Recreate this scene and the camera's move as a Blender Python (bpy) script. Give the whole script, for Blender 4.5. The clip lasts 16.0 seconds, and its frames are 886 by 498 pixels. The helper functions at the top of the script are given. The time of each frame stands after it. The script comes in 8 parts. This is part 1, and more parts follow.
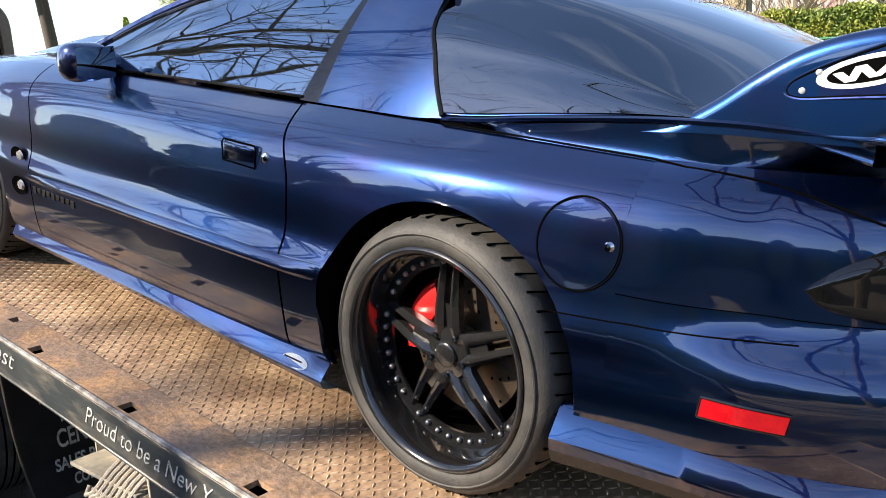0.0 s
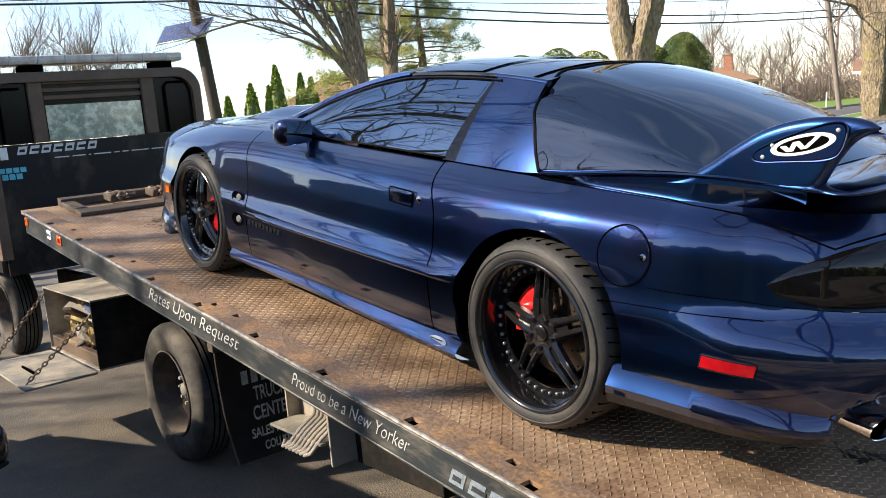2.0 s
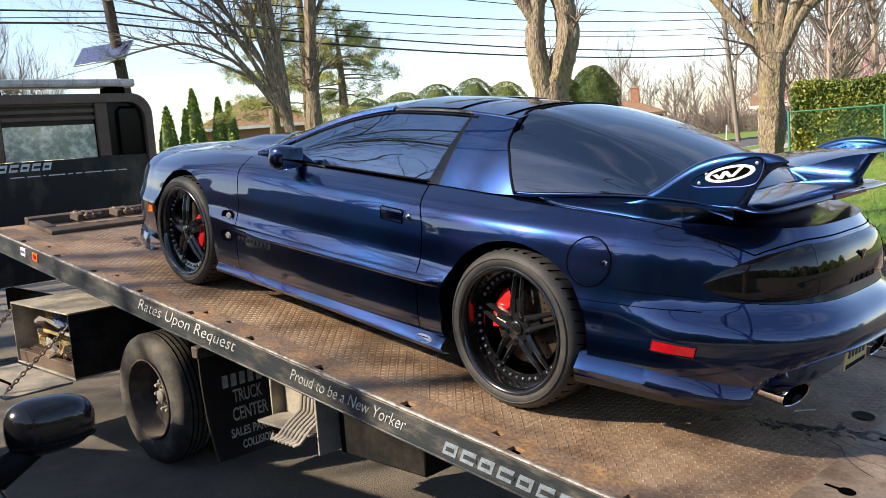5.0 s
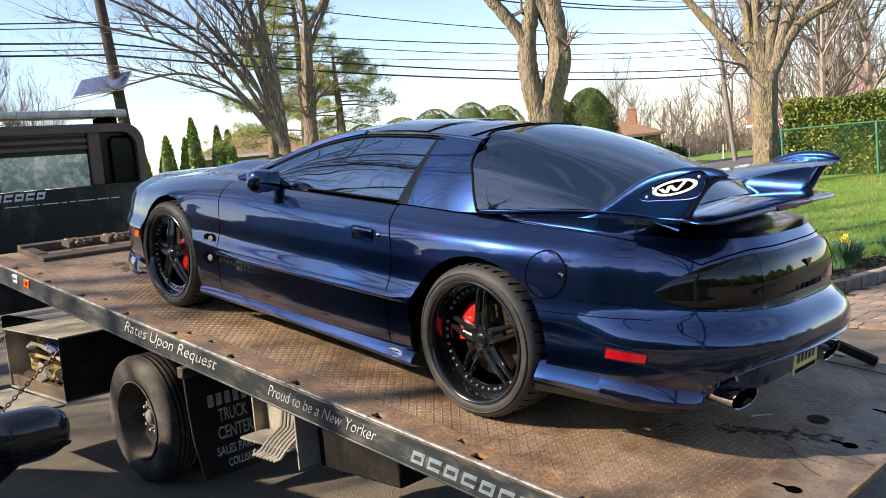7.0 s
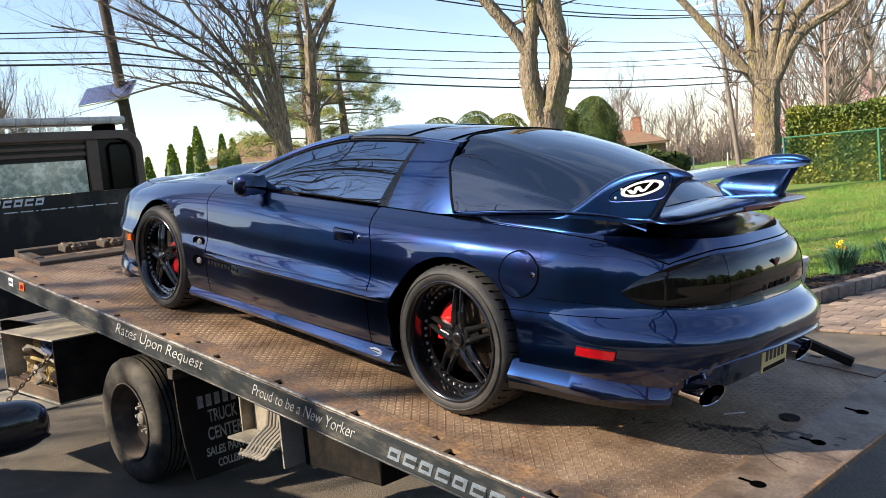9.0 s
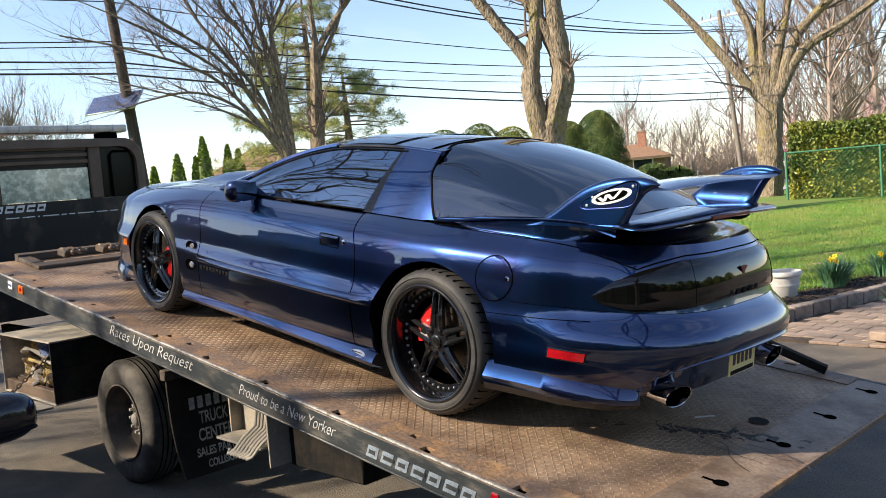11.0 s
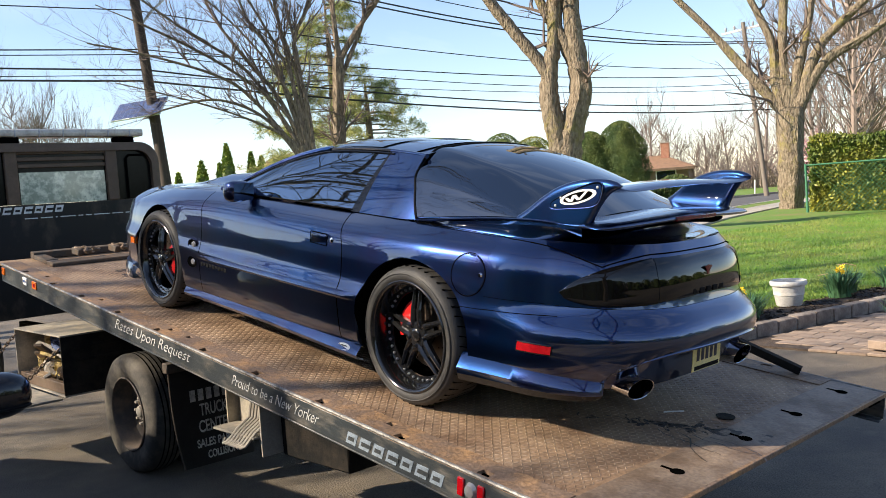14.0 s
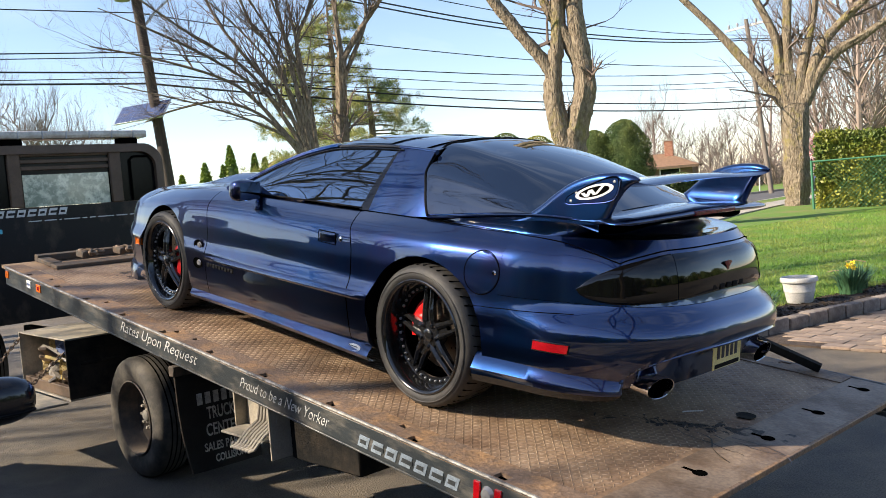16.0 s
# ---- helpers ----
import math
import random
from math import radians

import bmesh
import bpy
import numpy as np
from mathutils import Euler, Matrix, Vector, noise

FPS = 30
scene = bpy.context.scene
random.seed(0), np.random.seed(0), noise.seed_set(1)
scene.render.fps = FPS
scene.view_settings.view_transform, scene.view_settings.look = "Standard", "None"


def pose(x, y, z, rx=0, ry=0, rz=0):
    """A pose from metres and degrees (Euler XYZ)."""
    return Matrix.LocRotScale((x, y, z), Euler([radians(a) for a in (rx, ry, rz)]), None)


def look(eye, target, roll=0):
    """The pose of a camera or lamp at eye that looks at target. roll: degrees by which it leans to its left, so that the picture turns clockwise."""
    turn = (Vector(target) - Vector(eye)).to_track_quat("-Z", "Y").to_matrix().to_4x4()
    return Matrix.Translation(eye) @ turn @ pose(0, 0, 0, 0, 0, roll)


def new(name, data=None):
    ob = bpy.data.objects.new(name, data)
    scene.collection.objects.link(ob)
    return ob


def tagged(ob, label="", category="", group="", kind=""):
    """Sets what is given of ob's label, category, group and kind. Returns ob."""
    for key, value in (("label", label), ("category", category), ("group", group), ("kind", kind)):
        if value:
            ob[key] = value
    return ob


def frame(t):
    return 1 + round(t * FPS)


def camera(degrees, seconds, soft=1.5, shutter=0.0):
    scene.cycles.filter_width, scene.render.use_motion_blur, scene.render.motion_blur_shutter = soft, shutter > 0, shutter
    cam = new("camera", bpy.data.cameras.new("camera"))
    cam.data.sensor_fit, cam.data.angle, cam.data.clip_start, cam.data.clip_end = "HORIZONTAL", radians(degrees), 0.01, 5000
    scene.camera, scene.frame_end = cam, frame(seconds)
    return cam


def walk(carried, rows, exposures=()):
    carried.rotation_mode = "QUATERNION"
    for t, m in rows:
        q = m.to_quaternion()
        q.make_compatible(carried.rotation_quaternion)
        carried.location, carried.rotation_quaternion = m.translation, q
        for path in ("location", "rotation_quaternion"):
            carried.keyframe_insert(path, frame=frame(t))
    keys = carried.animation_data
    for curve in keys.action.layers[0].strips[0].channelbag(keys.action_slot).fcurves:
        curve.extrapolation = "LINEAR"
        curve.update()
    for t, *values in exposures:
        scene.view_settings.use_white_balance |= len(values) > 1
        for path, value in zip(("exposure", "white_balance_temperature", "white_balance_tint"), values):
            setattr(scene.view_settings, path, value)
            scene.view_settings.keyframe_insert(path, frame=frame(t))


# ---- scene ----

# ---------------------------------------------------------------- camera
cam = camera(53.5, 16.0, 0.9)
PATH = [
    (0, 1.382, -1.325, 1.849, 78.53, 4.09, 41.67),
    (0.5, 1.682, -1.545, 1.919, 79.78, 6.00, 46.53),
    (1, 1.956, -1.641, 1.895, 81.44, 5.36, 50.91),
    (1.5, 2.087, -1.754, 1.916, 81.65, 4.73, 51.65),
    (2, 2.135, -1.974, 1.955, 81.56, 5.15, 50.17),
    (2.5, 2.063, -2.145, 1.968, 81.34, 4.01, 48.23),
    (3, 2.063, -2.263, 1.981, 81.56, 3.95, 47.33),
    (3.5, 2.175, -2.470, 1.984, 81.41, 3.95, 44.78),
    (4, 2.251, -2.561, 2.000, 81.88, 4.05, 44.53),
    (6.5, 2.533, -2.590, 1.976, 84.10, 5.12, 44.51),
    (7, 2.582, -2.588, 1.968, 84.38, 5.31, 44.57),
    (7.5, 2.621, -2.592, 1.962, 84.58, 5.46, 44.60),
    (8, 2.639, -2.575, 1.951, 84.57, 5.60, 44.70),
    (8.5, 2.681, -2.569, 1.941, 84.74, 5.46, 44.85),
    (9, 2.728, -2.561, 1.931, 84.97, 5.34, 44.97),
    (11.5, 2.944, -2.574, 1.891, 85.99, 4.64, 45.52),
    (12, 2.994, -2.572, 1.882, 86.16, 4.50, 45.72),
    (12.5, 3.039, -2.571, 1.869, 86.34, 4.42, 45.98),
    (13, 3.082, -2.572, 1.860, 86.41, 4.36, 46.31),
    (13.5, 3.123, -2.572, 1.851, 86.45, 4.18, 46.63),
    (14, 3.172, -2.563, 1.842, 86.56, 4.18, 46.95),
    (14.5, 3.218, -2.564, 1.835, 86.68, 4.20, 47.16),
    (15, 3.251, -2.568, 1.827, 86.77, 4.28, 47.31),
    (15.5, 3.217, -2.578, 1.831, 86.59, 4.48, 47.35),
    (16, 3.078, -2.529, 1.827, 86.61, 4.71, 47.16),
]
walk(cam, [(t, pose(*p)) for t, *p in PATH], ((0.0, 1.80), (0.5, 1.42), (1.0, 1.18), (1.5, 1.27), (2.5, 1.17), (4.0, 1.11), (6.5, 1.17), (7.5, 1.12), (9.0, 1.11), (12.0, 1.06), (16.0, 1.09)))

# ---------------------------------------------------------------- light
SUN = Vector((-0.419, -0.726, 0.545)).normalized()
world = bpy.data.worlds.new("sky")
scene.world = world
world.use_nodes = True
wn = world.node_tree
wn.nodes.clear()
sky = wn.nodes.new("ShaderNodeTexSky")
sky.sky_type, sky.sun_disc = "NISHITA", False
sky.sun_elevation = math.asin(SUN.z)
sky.sun_rotation = math.atan2(SUN.x, SUN.y)
sky.air_density, sky.dust_density, sky.ozone_density = 1.0, 0.2, 1.5
bg = wn.nodes.new("ShaderNodeBackground")
bg.inputs[1].default_value = 0.105
wo = wn.nodes.new("ShaderNodeOutputWorld")
tint = wn.nodes.new("ShaderNodeMix")
tint.data_type, tint.blend_type = "RGBA", "MULTIPLY"
tint.inputs["Factor"].default_value = 1.0
tint.inputs["B"].default_value = (1.05, 1.0, 1.035, 1.0)
wn.links.new(sky.outputs[0], tint.inputs["A"])
# thin high cloud drawn out along the sky
where = wn.nodes.new("ShaderNodeTexCoord")
drawn = wn.nodes.new("ShaderNodeMapping")
drawn.inputs["Scale"].default_value = (1.0, 1.6, 4.5)
puff = wn.nodes.new("ShaderNodeTexNoise")
puff.inputs["Scale"].default_value, puff.inputs["Detail"].default_value, puff.inputs["Distortion"].default_value = 2.2, 7.0, 0.6
veil = wn.nodes.new("ShaderNodeMapRange")
veil.inputs["From Min"].default_value, veil.inputs["From Max"].default_value, veil.inputs["To Max"].default_value = 0.50, 0.80, 0.28
cloud = wn.nodes.new("ShaderNodeMix")
cloud.data_type = "RGBA"
cloud.inputs["B"].default_value = (7.0, 7.3, 7.8, 1.0)
wn.links.new(where.outputs["Generated"], drawn.inputs[0])
wn.links.new(drawn.outputs[0], puff.inputs["Vector"])
wn.links.new(puff.outputs["Fac"], veil.inputs["Value"])
wn.links.new(veil.outputs[0], cloud.inputs["Factor"])
wn.links.new(tint.outputs["Result"], cloud.inputs["A"])
wn.links.new(cloud.outputs["Result"], bg.inputs[0])
wn.links.new(bg.outputs[0], wo.inputs[0])
sun = new("sun", bpy.data.lights.new("sun", "SUN"))
sun.data.energy, sun.data.angle, sun.data.color = 5.0, radians(0.6), (1.0, 0.86, 0.68)
sun.matrix_world = look((0, 0, 0), -SUN)

# ---------------------------------------------------------------- materials
def mat(name, base, rough=0.6, metal=0.0, spots=None, scale=6.0, amount=0.5, grain=60.0, bump=0.0, coat=0.0,
        coat_rough=0.03, trans=0.0, emit=None, island=0.0, band=(0.42, 0.62), stretch=(1, 1, 1), flakes=0.0, spec=0.5, depth=0.01, vary=0.28):
    """A surface with stains (spots, at scale) and fine grain, bump, and optional clear coat."""
    m = bpy.data.materials.new(name)
    m.use_nodes = True
    n, l = m.node_tree.nodes, m.node_tree.links
    b = n["Principled BSDF"]
    b.inputs["Roughness"].default_value = rough
    b.inputs["Metallic"].default_value = metal
    b.inputs["Coat Weight"].default_value = coat
    b.inputs["Coat Roughness"].default_value = coat_rough
    b.inputs["Transmission Weight"].default_value = trans
    b.inputs["Specular IOR Level"].default_value = spec
    base = (*base, 1.0)
    b.inputs["Base Color"].default_value = base
    tc = n.new("ShaderNodeTexCoord")
    mp = n.new("ShaderNodeMapping")
    mp.inputs["Scale"].default_value = stretch
    l.new(tc.outputs["Object"], mp.inputs[0])
    colour = None
    if spots:
        big = n.new("ShaderNodeTexNoise")
        big.inputs["Scale"].default_value, big.inputs["Detail"].default_value = scale, 7.0
        big.inputs["Roughness"].default_value = 0.65
        l.new(mp.outputs[0], big.inputs["Vector"])
        ramp = n.new("ShaderNodeMapRange")
        ramp.inputs["From Min"].default_value, ramp.inputs["From Max"].default_value = band
        ramp.inputs["To Max"].default_value = amount
        l.new(big.outputs["Fac"], ramp.inputs["Value"])
        mix = n.new("ShaderNodeMix")
        mix.data_type = "RGBA"
        mix.inputs["A"].default_value, mix.inputs["B"].default_value = base, (*spots, 1.0)
        l.new(ramp.outputs[0], mix.inputs["Factor"])
        colour = mix.outputs["Result"]
    fine = n.new("ShaderNodeTexNoise")
    fine.inputs["Scale"].default_value, fine.inputs["Detail"].default_value = grain, 5.0
    l.new(mp.outputs[0], fine.inputs["Vector"])
    if grain and (spots or island):
        hsv = n.new("ShaderNodeHueSaturation")
        if colour:
            l.new(colour, hsv.inputs["Color"])
        else:
            hsv.inputs["Color"].default_value = base
        val = n.new("ShaderNodeMapRange")
        val.inputs["To Min"].default_value, val.inputs["To Max"].default_value = 1 - vary, 1 + vary
        l.new(fine.outputs["Fac"], val.inputs["Value"])
        out = val.outputs[0]
        if island:
            geo = n.new("ShaderNodeObjectInfo") if island < 0 else n.new("ShaderNodeNewGeometry")
            isl = n.new("ShaderNodeMapRange")
            isl.inputs["To Min"].default_value, isl.inputs["To Max"].default_value = 1 - abs(island), 1 + abs(island)
            l.new(geo.outputs["Random" if island < 0 else "Random Per Island"], isl.inputs["Value"])
            mul = n.new("ShaderNodeMath")
            mul.operation = "MULTIPLY"
            l.new(out, mul.inputs[0])
            l.new(isl.outputs[0], mul.inputs[1])
            out = mul.outputs[0]
        l.new(out, hsv.inputs["Value"])
        colour = hsv.outputs[0]
    if colour:
        l.new(colour, b.inputs["Base Color"])
    if spots and rough > 0.12:
        rr = n.new("ShaderNodeMapRange")
        rr.inputs["To Min"].default_value, rr.inputs["To Max"].default_value = rough * 0.8, min(1.0, rough * 1.2)
        l.new(fine.outputs["Fac"], rr.inputs["Value"])
        l.new(rr.outputs[0], b.inputs["Roughness"])
    if bump:
        bp = n.new("ShaderNodeBump")
        bp.inputs["Strength"].default_value, bp.inputs["Distance"].default_value = min(1.0, bump), depth
        l.new(fine.outputs["Fac"], bp.inputs["Height"])
        l.new(bp.outputs[0], b.inputs["Normal"])
    if flakes:
        vo = n.new("ShaderNodeTexVoronoi")
        vo.inputs["Scale"].default_value = 900.0
        l.new(tc.outputs["Object"], vo.inputs["Vector"])
        fb = n.new("ShaderNodeBump")
        fb.inputs["Strength"].default_value, fb.inputs["Distance"].default_value = flakes, 0.001
        l.new(vo.outputs["Distance"], fb.inputs["Height"])
        l.new(fb.outputs[0], b.inputs["Normal"])
    if emit:
        b.inputs["Emission Color"].default_value = (*emit[:3], 1.0)
        b.inputs["Emission Strength"].default_value = emit[3]
    return m


PAINT = mat("car_paint", (0.0070, 0.0310, 0.112), 0.28, 1.0, spots=(0.0195, 0.0170, 0.070), scale=1.3, amount=0.85, grain=0.0,
            coat=1.0, coat_rough=0.012)
PAINT.node_tree.nodes["Principled BSDF"].inputs["Coat IOR"].default_value = 1.82
MIRROR_TINT = mat("reflective_tint_film", (0.23, 0.28, 0.335), 0.012, 1.0, grain=5.0, bump=0.05, depth=0.05, stretch=(0.25, 1, 1.6))
MIRROR_TINT.node_tree.nodes["Noise Texture"].inputs["Detail"].default_value = 0.0
GLOSS_BLACK = mat("gloss_black_trim", (0.006, 0.006, 0.007), 0.22, spots=(0.010, 0.010, 0.010), scale=20, grain=120)
BADGE_RED = mat("smoked_red_badge", (0.16, 0.008, 0.012), 0.2, coat=0.6, spots=(0.10, 0.006, 0.008), scale=30, grain=120)
TINT = mat("tinted_glass", (0.132, 0.146, 0.166), 0.02, 1.0, coat=0.5, coat_rough=0.01)
SMOKED = mat("smoked_lens", (0.003, 0.003, 0.0035), 0.04, 0.0, coat=0.55, coat_rough=0.012, spec=0.3)
BLACK_TRIM = mat("black_trim", (0.007, 0.007, 0.008), 0.6, spec=0.06, spots=(0.013, 0.013, 0.013), scale=12, grain=200, bump=0.05)
# lightless black: stands for shade in gaps and recesses, and colours some black parts
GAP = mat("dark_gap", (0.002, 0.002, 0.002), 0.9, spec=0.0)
RUBBER = mat("tyre_rubber", (0.022, 0.022, 0.022), 0.66, spots=(0.062, 0.056, 0.048), scale=9, amount=0.55, grain=140, bump=0.15)
TRUCK_RUBBER = mat("truck_tyre_rubber", (0.045, 0.042, 0.038), 0.85, spots=(0.13, 0.115, 0.092), scale=7, amount=0.7, grain=120, bump=0.2)
RIM_BLACK = mat("gloss_black_rim", (0.012, 0.012, 0.013), 0.16, 0.4, coat=0.8, coat_rough=0.05)
RIM_SATIN = mat("satin_black_spoke", (0.030, 0.030, 0.031), 0.20, 0.6, coat=0.7, coat_rough=0.06)
RIVET = mat("steel_rivet", (0.33, 0.33, 0.34), 0.34, 1.0)
CAB_DARK = mat("dark_cab_glass", (0.006, 0.006, 0.006), 0.14, 0.0, spec=0.12, spots=(0.010, 0.009, 0.008), scale=6, grain=30)
CHROME = mat("polished_steel", (0.62, 0.62, 0.64), 0.08, 1.0)
DISC = mat("brake_disc", (0.13, 0.11, 0.09), 0.4, 0.9, spots=(0.18, 0.10, 0.05), scale=20, grain=120)
RED = mat("red_caliper", (0.62, 0.012, 0.012), 0.35, coat=0.5)
RED_LENS = mat("red_reflector", (0.30, 0.003, 0.007), 0.18, coat=0.6, spots=(0.42, 0.008, 0.010), scale=40, grain=300)
AMBER = mat("amber_lens", (0.75, 0.17, 0.02), 0.2, coat=0.5)
WHITE = mat("white_vinyl", (0.78, 0.78, 0.76), 0.45, spots=(0.6, 0.6, 0.58), scale=30, grain=150)
SILVER = mat("silver_vinyl", (0.55, 0.56, 0.57), 0.4, 0.2, spots=(0.4, 0.4, 0.4), scale=30, grain=150)
PLATE_Y = mat("plate_yellow", (0.72, 0.60, 0.22), 0.45, spots=(0.78, 0.72, 0.45), scale=8, grain=100)
CLEAR_LENS = mat("clear_lens", (0.24, 0.24, 0.25), 0.15, 0.3, coat=1.0)
DECK = mat("rusty_tread_plate", (0.345, 0.235, 0.145), 0.55, 0.15, spots=(0.165, 0.10, 0.06), scale=3.2, amount=0.95, grain=45,
           bump=0.3, band=(0.40, 0.64), vary=0.65)
DECK_FLAT = mat("worn_steel_plate", (0.27, 0.205, 0.150), 0.5, 0.2, spots=(0.13, 0.085, 0.055), scale=3.5, amount=0.95, grain=60, bump=0.2, vary=0.6,
                band=(0.40, 0.62))
RAIL_TOP = mat("worn_rusty_rail", (0.19, 0.13, 0.09), 0.6, 0.15, spots=(0.38, 0.22, 0.10), scale=4.5, amount=0.9, grain=60, bump=0.4, vary=0.8,
               band=(0.45, 0.66))
RAIL_SIDE = mat("scuffed_green_black_paint", (0.035, 0.042, 0.046), 0.42, 0.1, spots=(0.17, 0.155, 0.13), scale=9, amount=0.85, grain=110,
                bump=0.15, coat=0.15, coat_rough=0.3, band=(0.47, 0.72), stretch=(0.6, 1, 2.2))
EDGE_WORN = mat("scraped_edge", (0.30, 0.29, 0.27), 0.5, 0.4, spots=(0.09, 0.08, 0.07), scale=18, amount=0.9, grain=150, bump=0.2)
# the spots are brown dust and also painted streaks of bright reflection
TRUCK_BLACK = mat("dusty_glinting_black_paint", (0.006, 0.006, 0.007), 0.5, spots=(0.085, 0.066, 0.046), scale=1.9, amount=0.85, grain=50, coat=0.15,
                  coat_rough=0.12, band=(0.50, 0.70), spec=0.25, stretch=(1, 1, 0.6))
FRAME_BLACK = mat("grimy_chassis", (0.010, 0.010, 0.010), 0.85, spec=0.15, spots=(0.034, 0.028, 0.022), scale=7, amount=0.8, grain=80, bump=0.2)
TOOLBOX = mat("dusty_grey_steel", (0.17, 0.165, 0.15), 0.7, 0.0, spots=(0.40, 0.35, 0.27), scale=4, amount=0.85, grain=70, bump=0.15)
TRUCK_RIM = mat("dirty_wheel_steel", (0.055, 0.05, 0.047), 0.7, 0.2, spots=(0.13, 0.10, 0.075), scale=8, amount=0.8, grain=90, bump=0.15)
FLAP = mat("mud_flap_rubber", (0.010, 0.011, 0.015), 0.6, spots=(0.024, 0.024, 0.026), scale=6, amount=0.7, grain=120, bump=0.1)
FLAP_INK = mat("faded_white_ink", (0.62, 0.62, 0.60), 0.7, spots=(0.2, 0.2, 0.2), scale=25, amount=0.8, grain=200)
BRASS = mat("dirty_yellow_strap", (0.48, 0.36, 0.12), 0.8, spots=(0.14, 0.10, 0.05), scale=18, amount=0.8, grain=90, bump=0.3)
STEEL = mat("bare_steel", (0.36, 0.34, 0.31), 0.45, 0.7, spots=(0.2, 0.14, 0.09), scale=14, amount=0.8, grain=100, bump=0.2)
PLANK = mat("pale_board", (0.38, 0.27, 0.16), 0.8, spots=(0.22, 0.15, 0.09), scale=7, amount=0.8, grain=60, bump=0.3)
ROPE_BLUE = mat("blue_tarp", (0.05, 0.09, 0.22), 0.7, spots=(0.02, 0.03, 0.08), scale=16, grain=80, bump=0.3)
WOOD_CAB = mat("weathered_brown_frame", (0.092, 0.060, 0.036), 0.65, spots=(0.13, 0.085, 0.055), scale=5, amount=0.8, grain=60, bump=0.2)
# opaque; pale mottle paints the bright tree view and reflection in the pane
CAB_GLASS = mat("cab_window", (0.26, 0.31, 0.25), 0.1, coat=1.0, coat_rough=0.05, spots=(0.66, 0.70, 0.58), scale=12, amount=0.9, grain=26, band=(0.46, 0.62))
LIGHTBAR = mat("light_bar_lens", (0.40, 0.36, 0.30), 0.25, spots=(0.6, 0.57, 0.5), scale=7, amount=0.8, grain=40, coat=0.5)
ASPHALT = mat("asphalt", (0.080, 0.071, 0.060), 0.9, spots=(0.17, 0.138, 0.10), scale=1.1, amount=0.75, grain=85, bump=1.0, band=(0.38, 0.62), vary=0.95)
ROAD = mat("road_asphalt", (0.085, 0.085, 0.09), 0.9, spots=(0.12, 0.115, 0.11), scale=0.5, amount=0.7, grain=120, bump=0.4)
CONCRETE = mat("pale_concrete", (0.40, 0.37, 0.32), 0.85, spots=(0.28, 0.25, 0.21), scale=2.0, amount=0.8, grain=90, bump=0.2)
EDGING = mat("edging_stone", (0.24, 0.20, 0.165), 0.9, spots=(0.13, 0.10, 0.085), scale=8, amount=0.9, grain=60, bump=0.5, island=-0.18)
PAVER = mat("paver", (0.29, 0.22, 0.165), 0.85, spots=(0.19, 0.135, 0.10), scale=5, amount=0.8, grain=60, bump=0.35, island=-0.2)
MULCH = mat("mulch", (0.032, 0.022, 0.016), 0.95, spots=(0.065, 0.045, 0.03), scale=25, amount=0.9, grain=80, bump=0.8, island=0.5)
LETTER = mat("worn_script_vinyl", (0.50, 0.50, 0.48), 0.55, spots=(0.22, 0.21, 0.19), scale=28, amount=0.75, grain=160, band=(0.48, 0.66))
HEAD_IRON = mat("dark_rusty_iron", (0.066, 0.056, 0.046), 0.75, 0.1, spots=(0.12, 0.075, 0.042), scale=9, amount=0.8, grain=70, bump=0.3)
CHAIN = mat("rusty_chain", (0.15, 0.105, 0.07), 0.65, 0.4, spots=(0.26, 0.19, 0.13), scale=30, amount=0.8, grain=120, bump=0.3)
SOIL = mat("lawn_soil", (0.11, 0.20, 0.024), 0.95, spots=(0.24, 0.17, 0.08), scale=0.8, amount=0.6, grain=40, bump=0.6, band=(0.5, 0.68))
GRASS = mat("grass_blade", (0.112, 0.236, 0.020), 0.6, spots=(0.25, 0.26, 0.048), scale=1.1, amount=0.8, grain=0.3, island=0.35)
LEAF_DAFF = mat("daffodil_leaf", (0.055, 0.14, 0.065), 0.5, spots=(0.09, 0.19, 0.07), scale=5, grain=12, island=0.25)
PETAL = mat("daffodil_petal", (0.85, 0.60, 0.02), 0.55, spots=(0.8, 0.45, 0.01), scale=30, grain=60)
POT = mat("pale_plastic_pot", (0.62, 0.60, 0.56), 0.6, spots=(0.48, 0.45, 0.40), scale=9, amount=0.6, grain=80, bump=0.1)
BARK = mat("grey_bark", (0.27, 0.215, 0.155), 0.95, spots=(0.12, 0.09, 0.065), scale=3.0, amount=0.9, grain=5.0, bump=1.0,
           stretch=(6, 6, 1.8), depth=0.10, spec=0.1)
BARK_MOSS = mat("mossy_bark", (0.27, 0.22, 0.155), 0.95, spots=(0.13, 0.10, 0.07), scale=3.4, amount=0.8, grain=5.5, bump=1.0, vary=0.7,
                stretch=(5, 5, 1.7), band=(0.46, 0.60), depth=0.12, spec=0.1)
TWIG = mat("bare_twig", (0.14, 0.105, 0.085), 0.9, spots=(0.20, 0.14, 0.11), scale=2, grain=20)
# TWIG's colour paled for distance, haze put into the colour
TWIG_FAR = mat("hazed_far_twig", (0.255, 0.20, 0.165), 0.9, spots=(0.34, 0.265, 0.225), scale=0.6, grain=5)
PINE = mat("pine_needles", (0.19, 0.24, 0.075), 0.7, spots=(0.46, 0.39, 0.11), scale=0.9, amount=0.8, grain=8, island=0.4)
